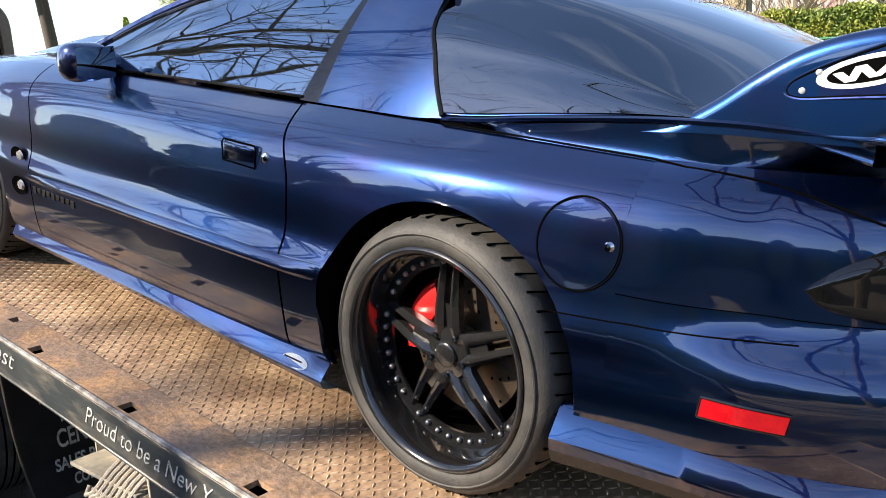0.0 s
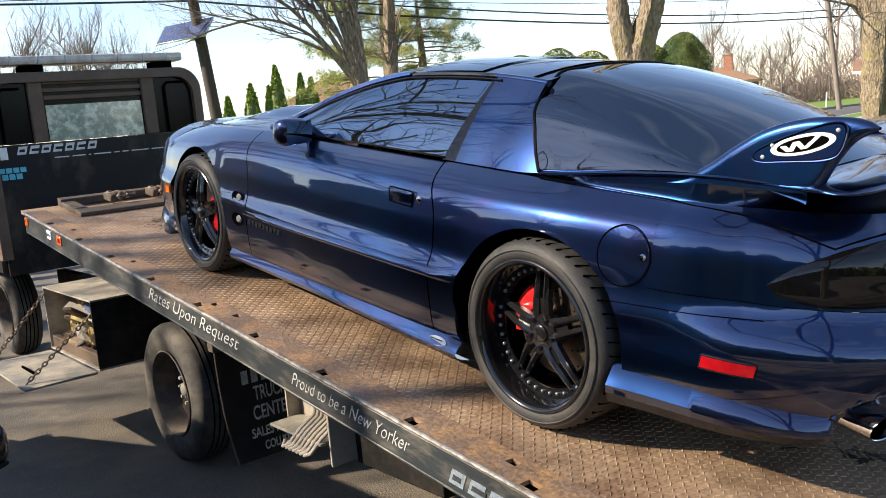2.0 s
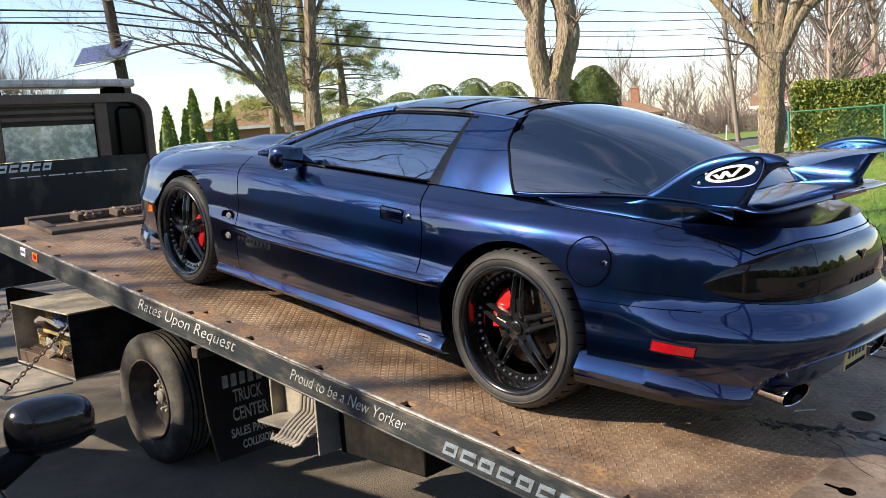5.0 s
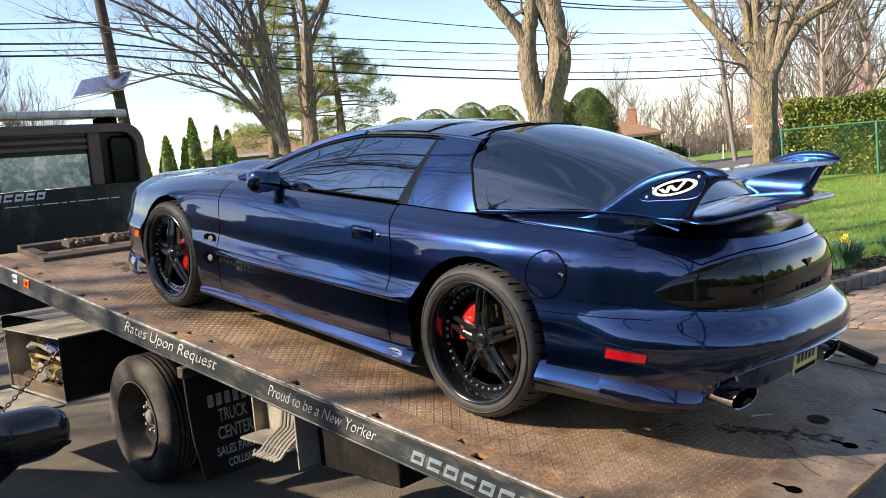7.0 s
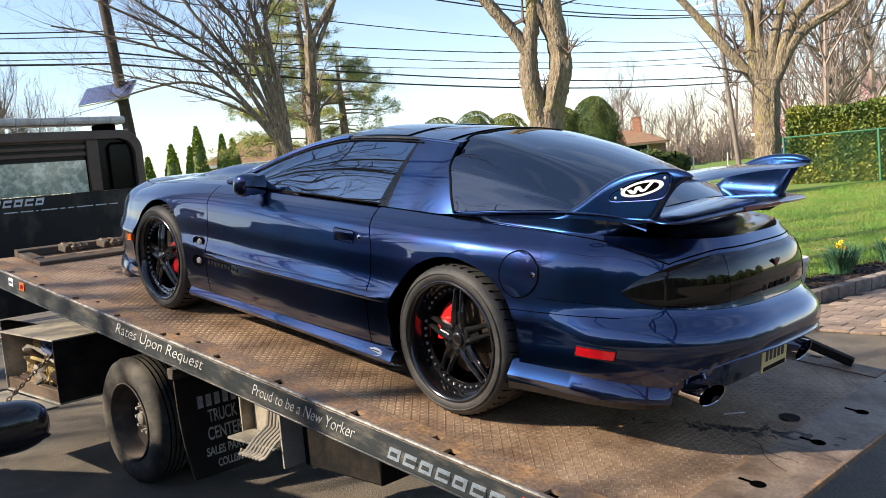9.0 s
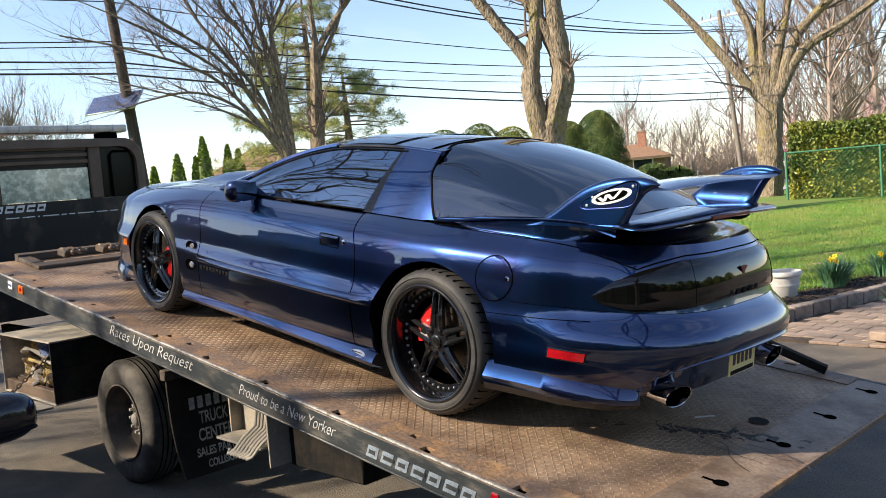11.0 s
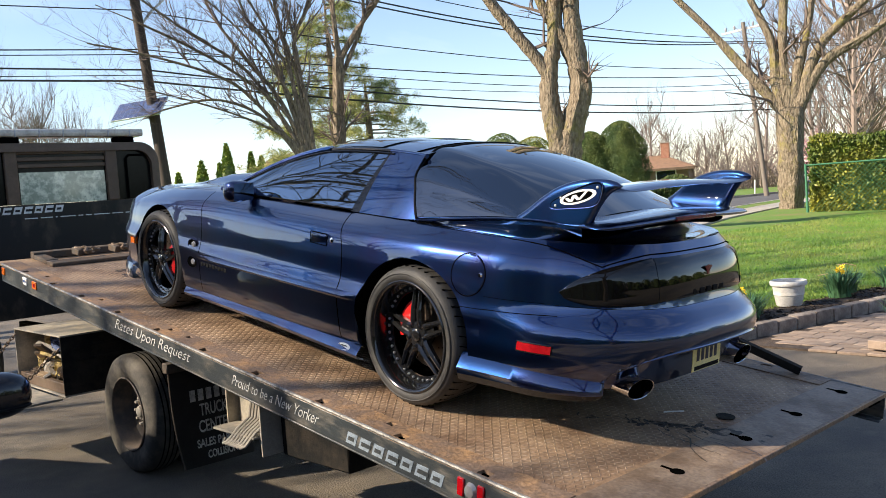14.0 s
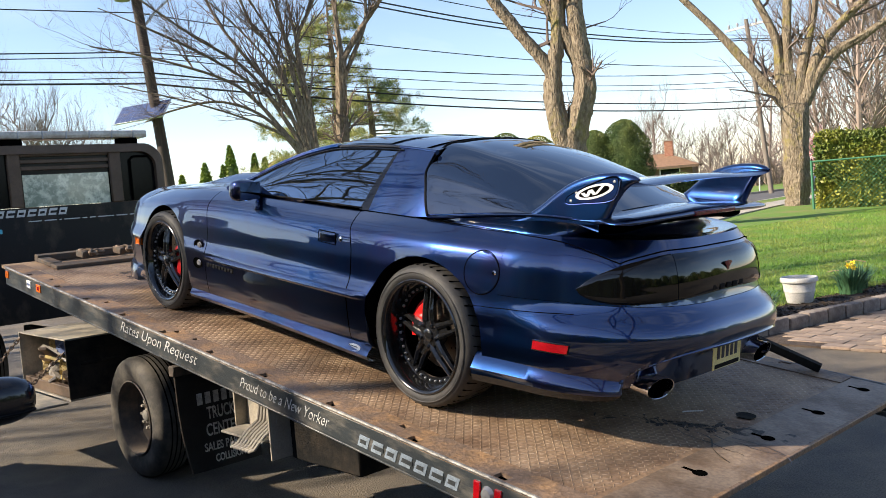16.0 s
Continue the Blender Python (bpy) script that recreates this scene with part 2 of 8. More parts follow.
CYPRESS = mat("cypress_leaf", (0.16, 0.25, 0.036), 0.75, spots=(0.28, 0.31, 0.055), scale=1.2, amount=0.8, grain=9, island=0.4)
HEDGE = mat("hedge_leaf", (0.085, 0.125, 0.016), 0.6, spots=(0.32, 0.29, 0.03), scale=0.9, amount=0.85, grain=10, island=0.4)
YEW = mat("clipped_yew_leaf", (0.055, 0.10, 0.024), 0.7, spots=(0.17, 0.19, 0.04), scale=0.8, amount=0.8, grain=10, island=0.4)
POLE_GREY = mat("weathered_pole", (0.17, 0.145, 0.12), 0.85, spots=(0.25, 0.21, 0.175), scale=5, amount=0.8, grain=40, bump=0.3, stretch=(4, 4, 0.4))
POLE = mat("tarred_pole", (0.042, 0.031, 0.025), 0.85, spots=(0.075, 0.054, 0.042), scale=5, amount=0.8, grain=40, bump=0.3, stretch=(4, 4, 0.4))
WIRE = mat("cable", (0.012, 0.012, 0.014), 0.6)
SOLAR = mat("solar_cell", (0.10, 0.13, 0.25), 0.22, 0.4, coat=1.0)
ALU = mat("aluminium", (0.55, 0.56, 0.58), 0.35, 0.9)
GALV = mat("grey_metal", (0.36, 0.37, 0.38), 0.5, 0.5, spots=(0.28, 0.28, 0.28), scale=8, grain=60)
BRICK = mat("red_brick", (0.27, 0.12, 0.075), 0.9, spots=(0.36, 0.19, 0.12), scale=9, amount=0.8, grain=40, bump=0.3)
ROOF = mat("brown_shingle", (0.25, 0.145, 0.082), 0.9, spots=(0.17, 0.10, 0.06), scale=5, amount=0.8, grain=20, bump=0.4)
BROWN_SIDING = mat("brown_siding", (0.20, 0.13, 0.085), 0.8, spots=(0.14, 0.09, 0.06), scale=3, grain=30)
SIDING = mat("house_siding", (0.36, 0.28, 0.20), 0.8, spots=(0.28, 0.21, 0.15), scale=3, grain=30)
GREY_SIDING = mat("grey_siding", (0.40, 0.41, 0.42), 0.8, spots=(0.33, 0.34, 0.35), scale=3, grain=30)
PANE = mat("window_pane", (0.02, 0.025, 0.03), 0.05, coat=1.0)
CAR_BLACK = mat("black_car_paint", (0.006, 0.006, 0.008), 0.2, coat=0.6, coat_rough=0.03, spots=(0.011, 0.010, 0.010), scale=4, grain=60, spec=0.3)
FENCE = mat("green_chain_link", (0.04, 0.16, 0.085), 0.55, spots=(0.06, 0.20, 0.10), scale=10, grain=60)
BLOSSOM = mat("pink_blossom", (0.55, 0.25, 0.28), 0.8, spots=(0.65, 0.38, 0.38), scale=2, grain=10, island=0.3)
STICKER_BLUE = mat("blue_sticker", (0.08, 0.42, 0.55), 0.5, spots=(0.12, 0.5, 0.6), scale=20, grain=60)
BOARD_WHITE = mat("white_painted_wood", (0.75, 0.74, 0.70), 0.6, spots=(0.6, 0.58, 0.54), scale=4, grain=40)
LAMP_GLASS = mat("street_lamp_glass", (0.5, 0.48, 0.35), 0.3, coat=0.5)
OIL = mat("oil_stain", (0.018, 0.015, 0.012), 0.35, spots=(0.05, 0.035, 0.025), scale=20, grain=60)


RELIEF = mat("worn_tread_relief", (0.47, 0.345, 0.235), 0.40, 0.30, spots=(0.20, 0.125, 0.075), scale=3.2, amount=0.95, grain=45, band=(0.40, 0.64), vary=0.65)
MARK = mat("blue_grey_vinyl", (0.30, 0.36, 0.42), 0.4, 0.2, spots=(0.16, 0.19, 0.22), scale=24, amount=0.8, grain=150)


def moss(m, colour, scale, lo, hi):
    """Soft growth in patches over a surface."""
    n, l = m.node_tree.nodes, m.node_tree.links
    b = n["Principled BSDF"]
    tc = n.new("ShaderNodeTexCoord")
    nz = n.new("ShaderNodeTexNoise")
    nz.inputs["Scale"].default_value, nz.inputs["Detail"].default_value, nz.inputs["Roughness"].default_value = scale, 9.0, 0.72
    l.new(tc.outputs["Object"], nz.inputs["Vector"])
    rp = n.new("ShaderNodeMapRange")
    rp.inputs["From Min"].default_value, rp.inputs["From Max"].default_value, rp.inputs["To Max"].default_value = lo, hi, 0.75
    l.new(nz.outputs["Fac"], rp.inputs["Value"])
    mx = n.new("ShaderNodeMix")
    mx.data_type = "RGBA"
    mx.inputs["B"].default_value = (*colour, 1.0)
    l.new(b.inputs["Base Color"].links[0].from_socket, mx.inputs["A"])
    l.new(rp.outputs[0], mx.inputs["Factor"])
    l.new(mx.outputs["Result"], b.inputs["Base Color"])


moss(BARK_MOSS, (0.27, 0.235, 0.06), 1.6, 0.54, 0.66)
moss(GRASS, (0.33, 0.26, 0.10), 0.55, 0.55, 0.68)
moss(ASPHALT, (0.20, 0.17, 0.13), 2.4, 0.55, 0.75)


def oil_trail(m, centre, size, turn, dark=(0.012, 0.009, 0.007)):
    """A blotchy oil stain about a place on the deck, in the surface's colour and gloss."""
    n, l = m.node_tree.nodes, m.node_tree.links
    b = n["Principled BSDF"]
    tc = n.new("ShaderNodeTexCoord")
    mp = n.new("ShaderNodeMapping")
    mp.vector_type = "TEXTURE"
    mp.inputs["Location"].default_value = (*centre, 0.0)
    mp.inputs["Rotation"].default_value = (0, 0, turn)
    mp.inputs["Scale"].default_value = (*size, 1.0)
    l.new(tc.outputs["Object"], mp.inputs[0])
    ln = n.new("ShaderNodeVectorMath")
    ln.operation = "LENGTH"
    l.new(mp.outputs[0], ln.inputs[0])
    nz = n.new("ShaderNodeTexNoise")
    nz.inputs["Scale"].default_value, nz.inputs["Detail"].default_value, nz.inputs["Distortion"].default_value = 11.0, 8.0, 1.2
    l.new(tc.outputs["Object"], nz.inputs["Vector"])
    sub_ = n.new("ShaderNodeMath")
    sub_.operation = "MULTIPLY_ADD"
    sub_.inputs[1].default_value = -0.22
    l.new(ln.outputs["Value"], sub_.inputs[0])
    l.new(nz.outputs["Fac"], sub_.inputs[2])
    rp = n.new("ShaderNodeMapRange")
    rp.inputs["From Min"].default_value, rp.inputs["From Max"].default_value = 0.40, 0.46
    l.new(sub_.outputs[0], rp.inputs["Value"])
    mx = n.new("ShaderNodeMix")
    mx.data_type = "RGBA"
    mx.inputs["B"].default_value = (*dark, 1.0)
    l.new(b.inputs["Base Color"].links[0].from_socket, mx.inputs["A"])
    l.new(rp.outputs[0], mx.inputs["Factor"])
    l.new(mx.outputs["Result"], b.inputs["Base Color"])


for m_ in (DECK, RELIEF, DECK_FLAT):
    oil_trail(m_, (1.02, 0.83), (0.46, 0.095), 0.46)
    oil_trail(m_, (-0.9, 0.9), (0.8, 0.35), 0.1, (0.06, 0.04, 0.028))
    oil_trail(m_, (-3.7, 0.45), (0.5, 0.16), 0.3, (0.05, 0.035, 0.025))

# ---------------------------------------------------------------- mesh helpers
def obj(name, bm, material, parent=None, label="", smooth=True, mw=None):
    bmesh.ops.recalc_face_normals(bm, faces=bm.faces)
    me = bpy.data.meshes.new(name)
    bm.to_mesh(me)
    bm.free()
    return link(name, me, material, parent, label, smooth, mw)


def link(name, me, material, parent=None, label="", smooth=True, mw=None):
    for m in material if isinstance(material, (list, tuple)) else [material]:
        if len(me.materials) < (len(material) if isinstance(material, (list, tuple)) else 1):
            me.materials.append(m)
    if smooth:
        me.polygons.foreach_set("use_smooth", [True] * len(me.polygons))
        me.set_sharp_from_angle(angle=radians(40))
    ob = new(name, me)
    if parent:
        ob.parent = parent
    if mw is not None:
        ob.matrix_local = mw
    if label:
        ob["label"] = label
    return ob


def part(name, bm, material, parent, label="", smooth=True, mw=None):
    return obj(name, bm, material, parent, label, smooth, mw)


def thing(name, m, label, category, group="", kind=""):
    ob = new(name)
    ob.empty_display_size = 0.1
    ob.matrix_world = m
    return tagged(ob, label, category, group, kind)


def grid(pts, bm=None, close_u=False, close_v=False, flip=False):
    """A surface from rows of points (an array n x m x 3)."""
    bm = bm or bmesh.new()
    v = [[bm.verts.new(p) for p in row] for row in pts]
    nu, nv = len(v), len(v[0])
    for i in range(nu if close_u else nu - 1):
        for j in range(nv if close_v else nv - 1):
            q = [v[i][j], v[(i + 1) % nu][j], v[(i + 1) % nu][(j + 1) % nv], v[i][(j + 1) % nv]]
            q = list(dict.fromkeys(q))
            if len(q) > 2:
                try:
                    bm.faces.new(q[::-1] if flip else q)
                except ValueError:
                    pass
    return bm


def box(x0, x1, y0, y1, z0, z1, bm=None, bevel=0.0, seg=1):
    own = bmesh.new()
    bmesh.ops.create_cube(own, size=1.0)
    for q in own.verts:
        q.co = Vector(((x0 + x1) / 2 + q.co.x * (x1 - x0), (y0 + y1) / 2 + q.co.y * (y1 - y0), (z0 + z1) / 2 + q.co.z * (z1 - z0)))
    if bevel:
        bmesh.ops.bevel(own, geom=own.edges[:], offset=bevel, segments=seg, affect="EDGES", profile=0.5)
    return merge(bm, own)


def merge(bm, own, m=None):
    if m is not None:
        own.transform(m)
    if bm is None:
        return own
    me = bpy.data.meshes.new("t")
    own.to_mesh(me)
    own.free()
    bm.from_mesh(me)
    bpy.data.meshes.remove(me)
    return bm


def lathe(profile, axis="y", n=48, centre=(0, 0, 0), bm=None, closed=False):
    """Turn (radius, along) points about an axis through centre."""
    rows = []
    for k in range(n):
        a = 2 * math.pi * k / n
        row = []
        for r, h in profile:
            c, s = r * math.cos(a), r * math.sin(a)
            p = {"x": (h, c, s), "y": (c, h, s), "z": (c, s, h)}[axis]
            row.append(tuple(p[i] + centre[i] for i in range(3)))
        rows.append(row)
    return grid(rows, bm, close_u=True, close_v=closed)


def tube(points, radius, n=8, bm=None, cap=True, lump=0.0):
    """A pipe along points; radius a number or one for each point."""
    pts = [Vector(p) for p in points]
    rad = radius if isinstance(radius, (list, tuple)) else [radius] * len(pts)
    rows, side = [], None
    for i, p in enumerate(pts):
        d = (pts[min(i + 1, len(pts) - 1)] - pts[max(i - 1, 0)]).normalized()
        if side is None:
            side = d.orthogonal().normalized()
        side = (side - d * side.dot(d)).normalized()
        up = d.cross(side)
        ring = []
        for k in range(n):
            e = side * math.cos(2 * math.pi * k / n) + up * math.sin(2 * math.pi * k / n)
            ring.append(p + e * rad[i] * (1 + (lump * noise.noise((e.x * 2.2 + p.x, e.y * 2.2 + p.y, e.z * 2.2 + p.z * 0.7)) if lump else 0)))
        rows.append(ring)
    bm = grid(rows, bm, close_v=True)
    if cap:
        bm.verts.ensure_lookup_table()
        tot = len(bm.verts)
        first, last = list(range(tot - len(rows) * n, tot - len(rows) * n + n)), list(range(tot - n, tot))
        for ids in (first, last):
            try:
                bm.faces.new([bm.verts[i] for i in ids])
            except ValueError:
                pass
    return bm


def prism(outline, depth, bm=None, bevel=0.0, seg=2):
    """A plate from an outline in x and z, of that depth along y (from 0 to depth)."""
    own = bmesh.new()
    a = [own.verts.new((x, 0, z)) for x, z in outline]
    b = [own.verts.new((x, depth, z)) for x, z in outline]
    own.faces.new(a)
    own.faces.new(b[::-1])
    for i in range(len(a)):
        j = (i + 1) % len(a)
        own.faces.new((a[i], b[i], b[j], a[j]))
    bmesh.ops.recalc_face_normals(own, faces=own.faces)
    if bevel:
        bmesh.ops.bevel(own, geom=own.edges[:], offset=bevel, segments=seg, affect="EDGES", profile=0.5)
    return merge(bm, own)


def spline(xs, ys):
    """A smooth curve through given values (monotone cubic)."""
    xs, ys = np.array(xs, float), np.array(ys, float)
    h = np.diff(xs)
    d = np.diff(ys) / h
    m = np.zeros(len(xs))
    m[0], m[-1] = d[0], d[-1]
    for i in range(1, len(xs) - 1):
        m[i] = 0 if d[i - 1] * d[i] <= 0 else 2 * d[i - 1] * d[i] / (d[i - 1] + d[i])

    def f(x):
        x = min(max(x, xs[0]), xs[-1])
        i = min(int(np.searchsorted(xs, x, "right")) - 1, len(xs) - 2)
        t = (x - xs[i]) / h[i]
        return float((2 * t**3 - 3 * t**2 + 1) * ys[i] + (t**3 - 2 * t**2 + t) * h[i] * m[i]
                     + (-2 * t**3 + 3 * t**2) * ys[i + 1] + (t**3 - t**2) * h[i] * m[i + 1])
    return f


def lettering(name, text, size, m, material, parent, extrude=0.0015, shear=0.0, width=None, bold=0.0, space=1.0):
    """Raised letters from the built-in font, in the plane of m (x along, y up), stretched to a width."""
    cu = bpy.data.curves.new(name, "FONT")
    cu.body, cu.size, cu.shear, cu.extrude, cu.offset, cu.space_character = text, size, shear, extrude, bold, space
    tmp = bpy.data.objects.new(name, cu)
    scene.collection.objects.link(tmp)
    dg = bpy.context.evaluated_depsgraph_get()
    me = bpy.data.meshes.new_from_object(tmp.evaluated_get(dg))
    bpy.data.objects.remove(tmp)
    bpy.data.curves.remove(cu)
    me.materials.clear()
    if width:
        xs = [v.co.x for v in me.vertices]
        k = width / (max(xs) - min(xs))
        x0 = min(xs)
        for v in me.vertices:
            v.co.x = (v.co.x - x0) * k
    return link(name, me, material, parent, smooth=False, mw=m)


BED = pose(0, 0, 0.87, 0, 8, 0)

# ---------------------------------------------------------------- the flatbed
X0, X1, Y0, Y1 = -4.85, 1.43, -0.262, 2.08
bed = thing("flatbed", BED, "tilted rusty tread-plate truck flatbed with dark lettered side rails", "truck bed")
part("deck_plate", box(-4.82, 1.150, -0.108, Y1 - 0.02, -0.012, 0.0), DECK, bed, "rusty brown tread plate")
part("tail_plate", box(1.151, X1, Y0 + 0.015, Y1 - 0.02, -0.012, 0.004, bevel=0.003), DECK_FLAT, bed, "worn flat steel tail plate")
# raised lozenges of the tread plate, two ways about
xs = np.arange(-4.50, 1.138, 0.0265)
ys = np.arange(-0.095, Y1 - 0.05, 0.0265)
gx, gy = np.meshgrid(xs, ys, indexing="ij")
par = (np.add.outer(np.arange(len(xs)), np.arange(len(ys))) % 2).ravel()
gx, gy = gx.ravel(), gy.ravel()
ang = np.where(par, 0.62, -0.62) + np.pi / 2
la, wa, ha = 0.0125, 0.0042, 0.0022
shape = np.array([(-la, 0, 0), (0, -wa, 0), (la, 0, 0), (0, wa, 0), (-la * 0.55, 0, ha), (la * 0.55, 0, ha)])
ca, sa = np.cos(ang), np.sin(ang)
vx = gx[:, None] + shape[:, 0] * ca[:, None] - shape[:, 1] * sa[:, None]
vy = gy[:, None] + shape[:, 0] * sa[:, None] + shape[:, 1] * ca[:, None]
vz = np.broadcast_to(shape[:, 2] + 0.0004, vx.shape)
verts = np.stack([vx, vy, vz], 2).reshape(-1, 3)
faces = np.array([(0, 1, 4), (1, 5, 4), (1, 2, 5), (2, 3, 5), (3, 4, 5), (3, 0, 4)])
faces = (faces[None] + 6 * np.arange(len(gx))[:, None, None]).reshape(-1, 3)
me = bpy.data.meshes.new("tread_relief")
me.from_pydata(verts.tolist(), [], faces.tolist())
tagged(link("tread_relief", me, RELIEF, bed, smooth=False), kind="stuff")

# side rails: a worn top strip with pockets, a painted web below
POCKETS = [(-4.35, -0.225), (-3.75, -0.225), (-3.20, -0.225), (-2.58, -0.225), (-2.0, -0.225), (-1.42, -0.225), (-0.86, -0.225), (-0.28, -0.225), (0.30, -0.225), (0.80, -0.225)]
INNER = [(-4.05, -0.150), (-3.0, -0.150), (-1.72, -0.150), (-1.95, -0.150), (0.16, -0.150)]


def rail(y_out, y_in, name, label):
    sgn = 1 if y_in > y_out else -1
    own = bmesh.new()
    cuts = sorted([(x - 0.030, x + 0.030, 0) for x, _ in POCKETS] + [(x - 0.022, x + 0.022, 1) for x, _ in INNER])
    x = X0
    for a, b, inner in cuts:
        box(x, a, min(y_out, y_in), max(y_out, y_in), -0.010, 0.006, own)
        lo, hi = (0.018, 0.062) if not inner else (0.085, 0.118)
        ya, yb, yc2, yd = y_out, y_out + sgn * lo, y_out + sgn * hi, y_in
        box(a, b, min(ya, yb), max(ya, yb), -0.010, 0.006, own)
        box(a, b, min(yc2, yd), max(yc2, yd), -0.010, 0.006, own)
        x = b
    box(x, 1.150, min(y_out, y_in), max(y_out, y_in), -0.010, 0.006, own)
    r = part(name, own, RAIL_TOP, bed, label, smooth=False)
    y2 = y_out + sgn * 0.002
    part("rail_web", box(X0, X1, min(y2, y2 + sgn * 0.010), max(y2, y2 + sgn * 0.010), -0.135, -0.0105, bevel=0.003), RAIL_SIDE, r, "scuffed dark painted rail side")
    part("rail_edge", tube([(X0, y_out + sgn * 0.004, 0.0), (X1, y_out + sgn * 0.004, 0.0)], 0.009, 8), EDGE_WORN, r, "scraped bare metal edge")
    part("rail_flange", box(X0, X1, min(y2, y2 + sgn * 0.06), max(y2, y2 + sgn * 0.06), -0.147, -0.136, bevel=0.003), RAIL_SIDE, r)
    part("pocket_floor", box(X0 + 0.01, X1 - 0.02, min(y_out + sgn * 0.014, y_in), max(y_out + sgn * 0.014, y_in), -0.05, -0.044), GAP, r)
    return r


near_rail = rail(Y0, -0.110, "side_rail", "worn rusty side rail with stake pockets and painted web")
rail(Y1, Y1 - 0.15, "side_rail", "worn rusty side rail")
TXT = lambda x, z, tilt=0: pose(x, Y0 + 0.0005, z, 90, 0, 0)
lettering("rail_lettering", "Rates Upon Request", 0.098, TXT(-2.55, -0.088), LETTER, near_rail, 0.001, 0.45, 1.04, -0.0008)
lettering("rail_lettering", "Proud to be a New Yorker", 0.084, TXT(-1.05, -0.096), LETTER, near_rail, 0.001, 0.45, 0.80, -0.0009)
# a maker's mark in seven slanted silver blocks
for k in range(7):
    x = -0.04 + k * 0.094
    own = prism([(0.0, -0.112), (0.070, -0.112), (0.088, -0.058), (0.018, -0.058)], 0.002)
    b = part("mark_block", own, MARK, near_rail, "silver slanted block of a maker's mark", smooth=False, mw=pose(x, Y0 - 0.0005, 0))
    part("mark_slot", prism([(0.018, -0.096), (0.086 if k % 2 else 0.06, -0.096), (0.090 if k % 2 else 0.064, -0.076), (0.024, -0.076)], 0.001), RAIL_SIDE, b, smooth=False, mw=pose(0, -0.0012, 0))
for x, w, m_ in ((-4.83, 0.07, AMBER), (-4.31, 0.085, WHITE), (-4.10, 0.09, AMBER)):
    part("rail_sticker" if m_ is WHITE else "marker_lamp", box(x, x + w, Y0 - 0.006, Y0 + 0.004, -0.085, -0.025, bevel=0.002), m_, near_rail, "amber marker" if m_ is AMBER else "white sticker")
part("sticker_patch", box(-4.075, -4.03, Y0 - 0.0075, Y0 - 0.006, -0.07, -0.04, bevel=0.0005), RED_LENS, near_rail, "red patch")
part("sticker_patch", box(-4.30, -4.235, Y0 - 0.0075, Y0 - 0.006, -0.064, -0.046, bevel=0.0005), ROPE_BLUE, near_rail, "blue patch")
for x in (0.69, 0.80):
    part("tail_marker", box(x, x + 0.035, Y0 - 0.008, Y0 + 0.004, -0.105, -0.03, bevel=0.003), RED_LENS, near_rail, "red marker lamp")
part("tail_marker", lathe([(0, -0.02), (0.024, -0.015), (0.034, 0.0)], "y", 20), CLEAR_LENS, near_rail, "round clear lamp", mw=pose(0.763, Y0, -0.068))

# key slots in the tail plate
for k, y in enumerate((-0.10, 0.37, 0.91, 1.39, 1.90)):
    own = lathe([(0.0, 0.0052), (0.030, 0.0052)], "z", 18)
    box(-0.075, -0.02, -0.009, 0.009, 0.0045, 0.0052, own)
    part("key_slot", own, GAP, bed, "dark key slot", smooth=False, mw=pose(1.275, y, 0, 0, 0, 0))
part("tail_lip", box(1.415, X1 + 0.004, Y0 + 0.02, Y1 - 0.02, -0.020, 0.006, bevel=0.003), RAIL_TOP, bed, "scraped tail edge")
part("tail_beam", box(0.90, 1.12, Y0 + 0.06, Y1 - 0.06, -0.14, -0.02), FRAME_BLACK, bed, "dark tail beam")
# cross members below
for x in np.arange(-4.6, 0.9, 0.42):
    part("cross_member", box(x, x + 0.06, Y0 + 0.03, Y1 - 0.03, -0.13, -0.013), FRAME_BLACK, bed, "dark cross member")
for y in (0.55, 1.38):
    part("long_member", box(-4.7, 0.9, y, y + 0.09, -0.24, -0.132), FRAME_BLACK, bed, "dark long member")
# head frame: sloping border plates and a well with chains
own = bmesh.new()
box(-4.98, -4.90, 0.02, 1.85, 0.0, 0.060, own, 0.004)
box(-4.60, -4.45, 0.02, 1.85, 0.0, 0.034, own, 0.006)
box(-4.90, -4.60, 0.02, 0.12, 0.0, 0.040, own, 0.006)
box(-4.90, -4.60, 1.75, 1.85, 0.0, 0.040, own, 0.006)
head = part("head_frame", own, HEAD_IRON, bed, "dark rusty low head frame of the deck")
part("head_floor", box(-5.0, -4.81, Y0 + 0.02, Y1 - 0.02, -0.03, -0.004), DECK, bed)


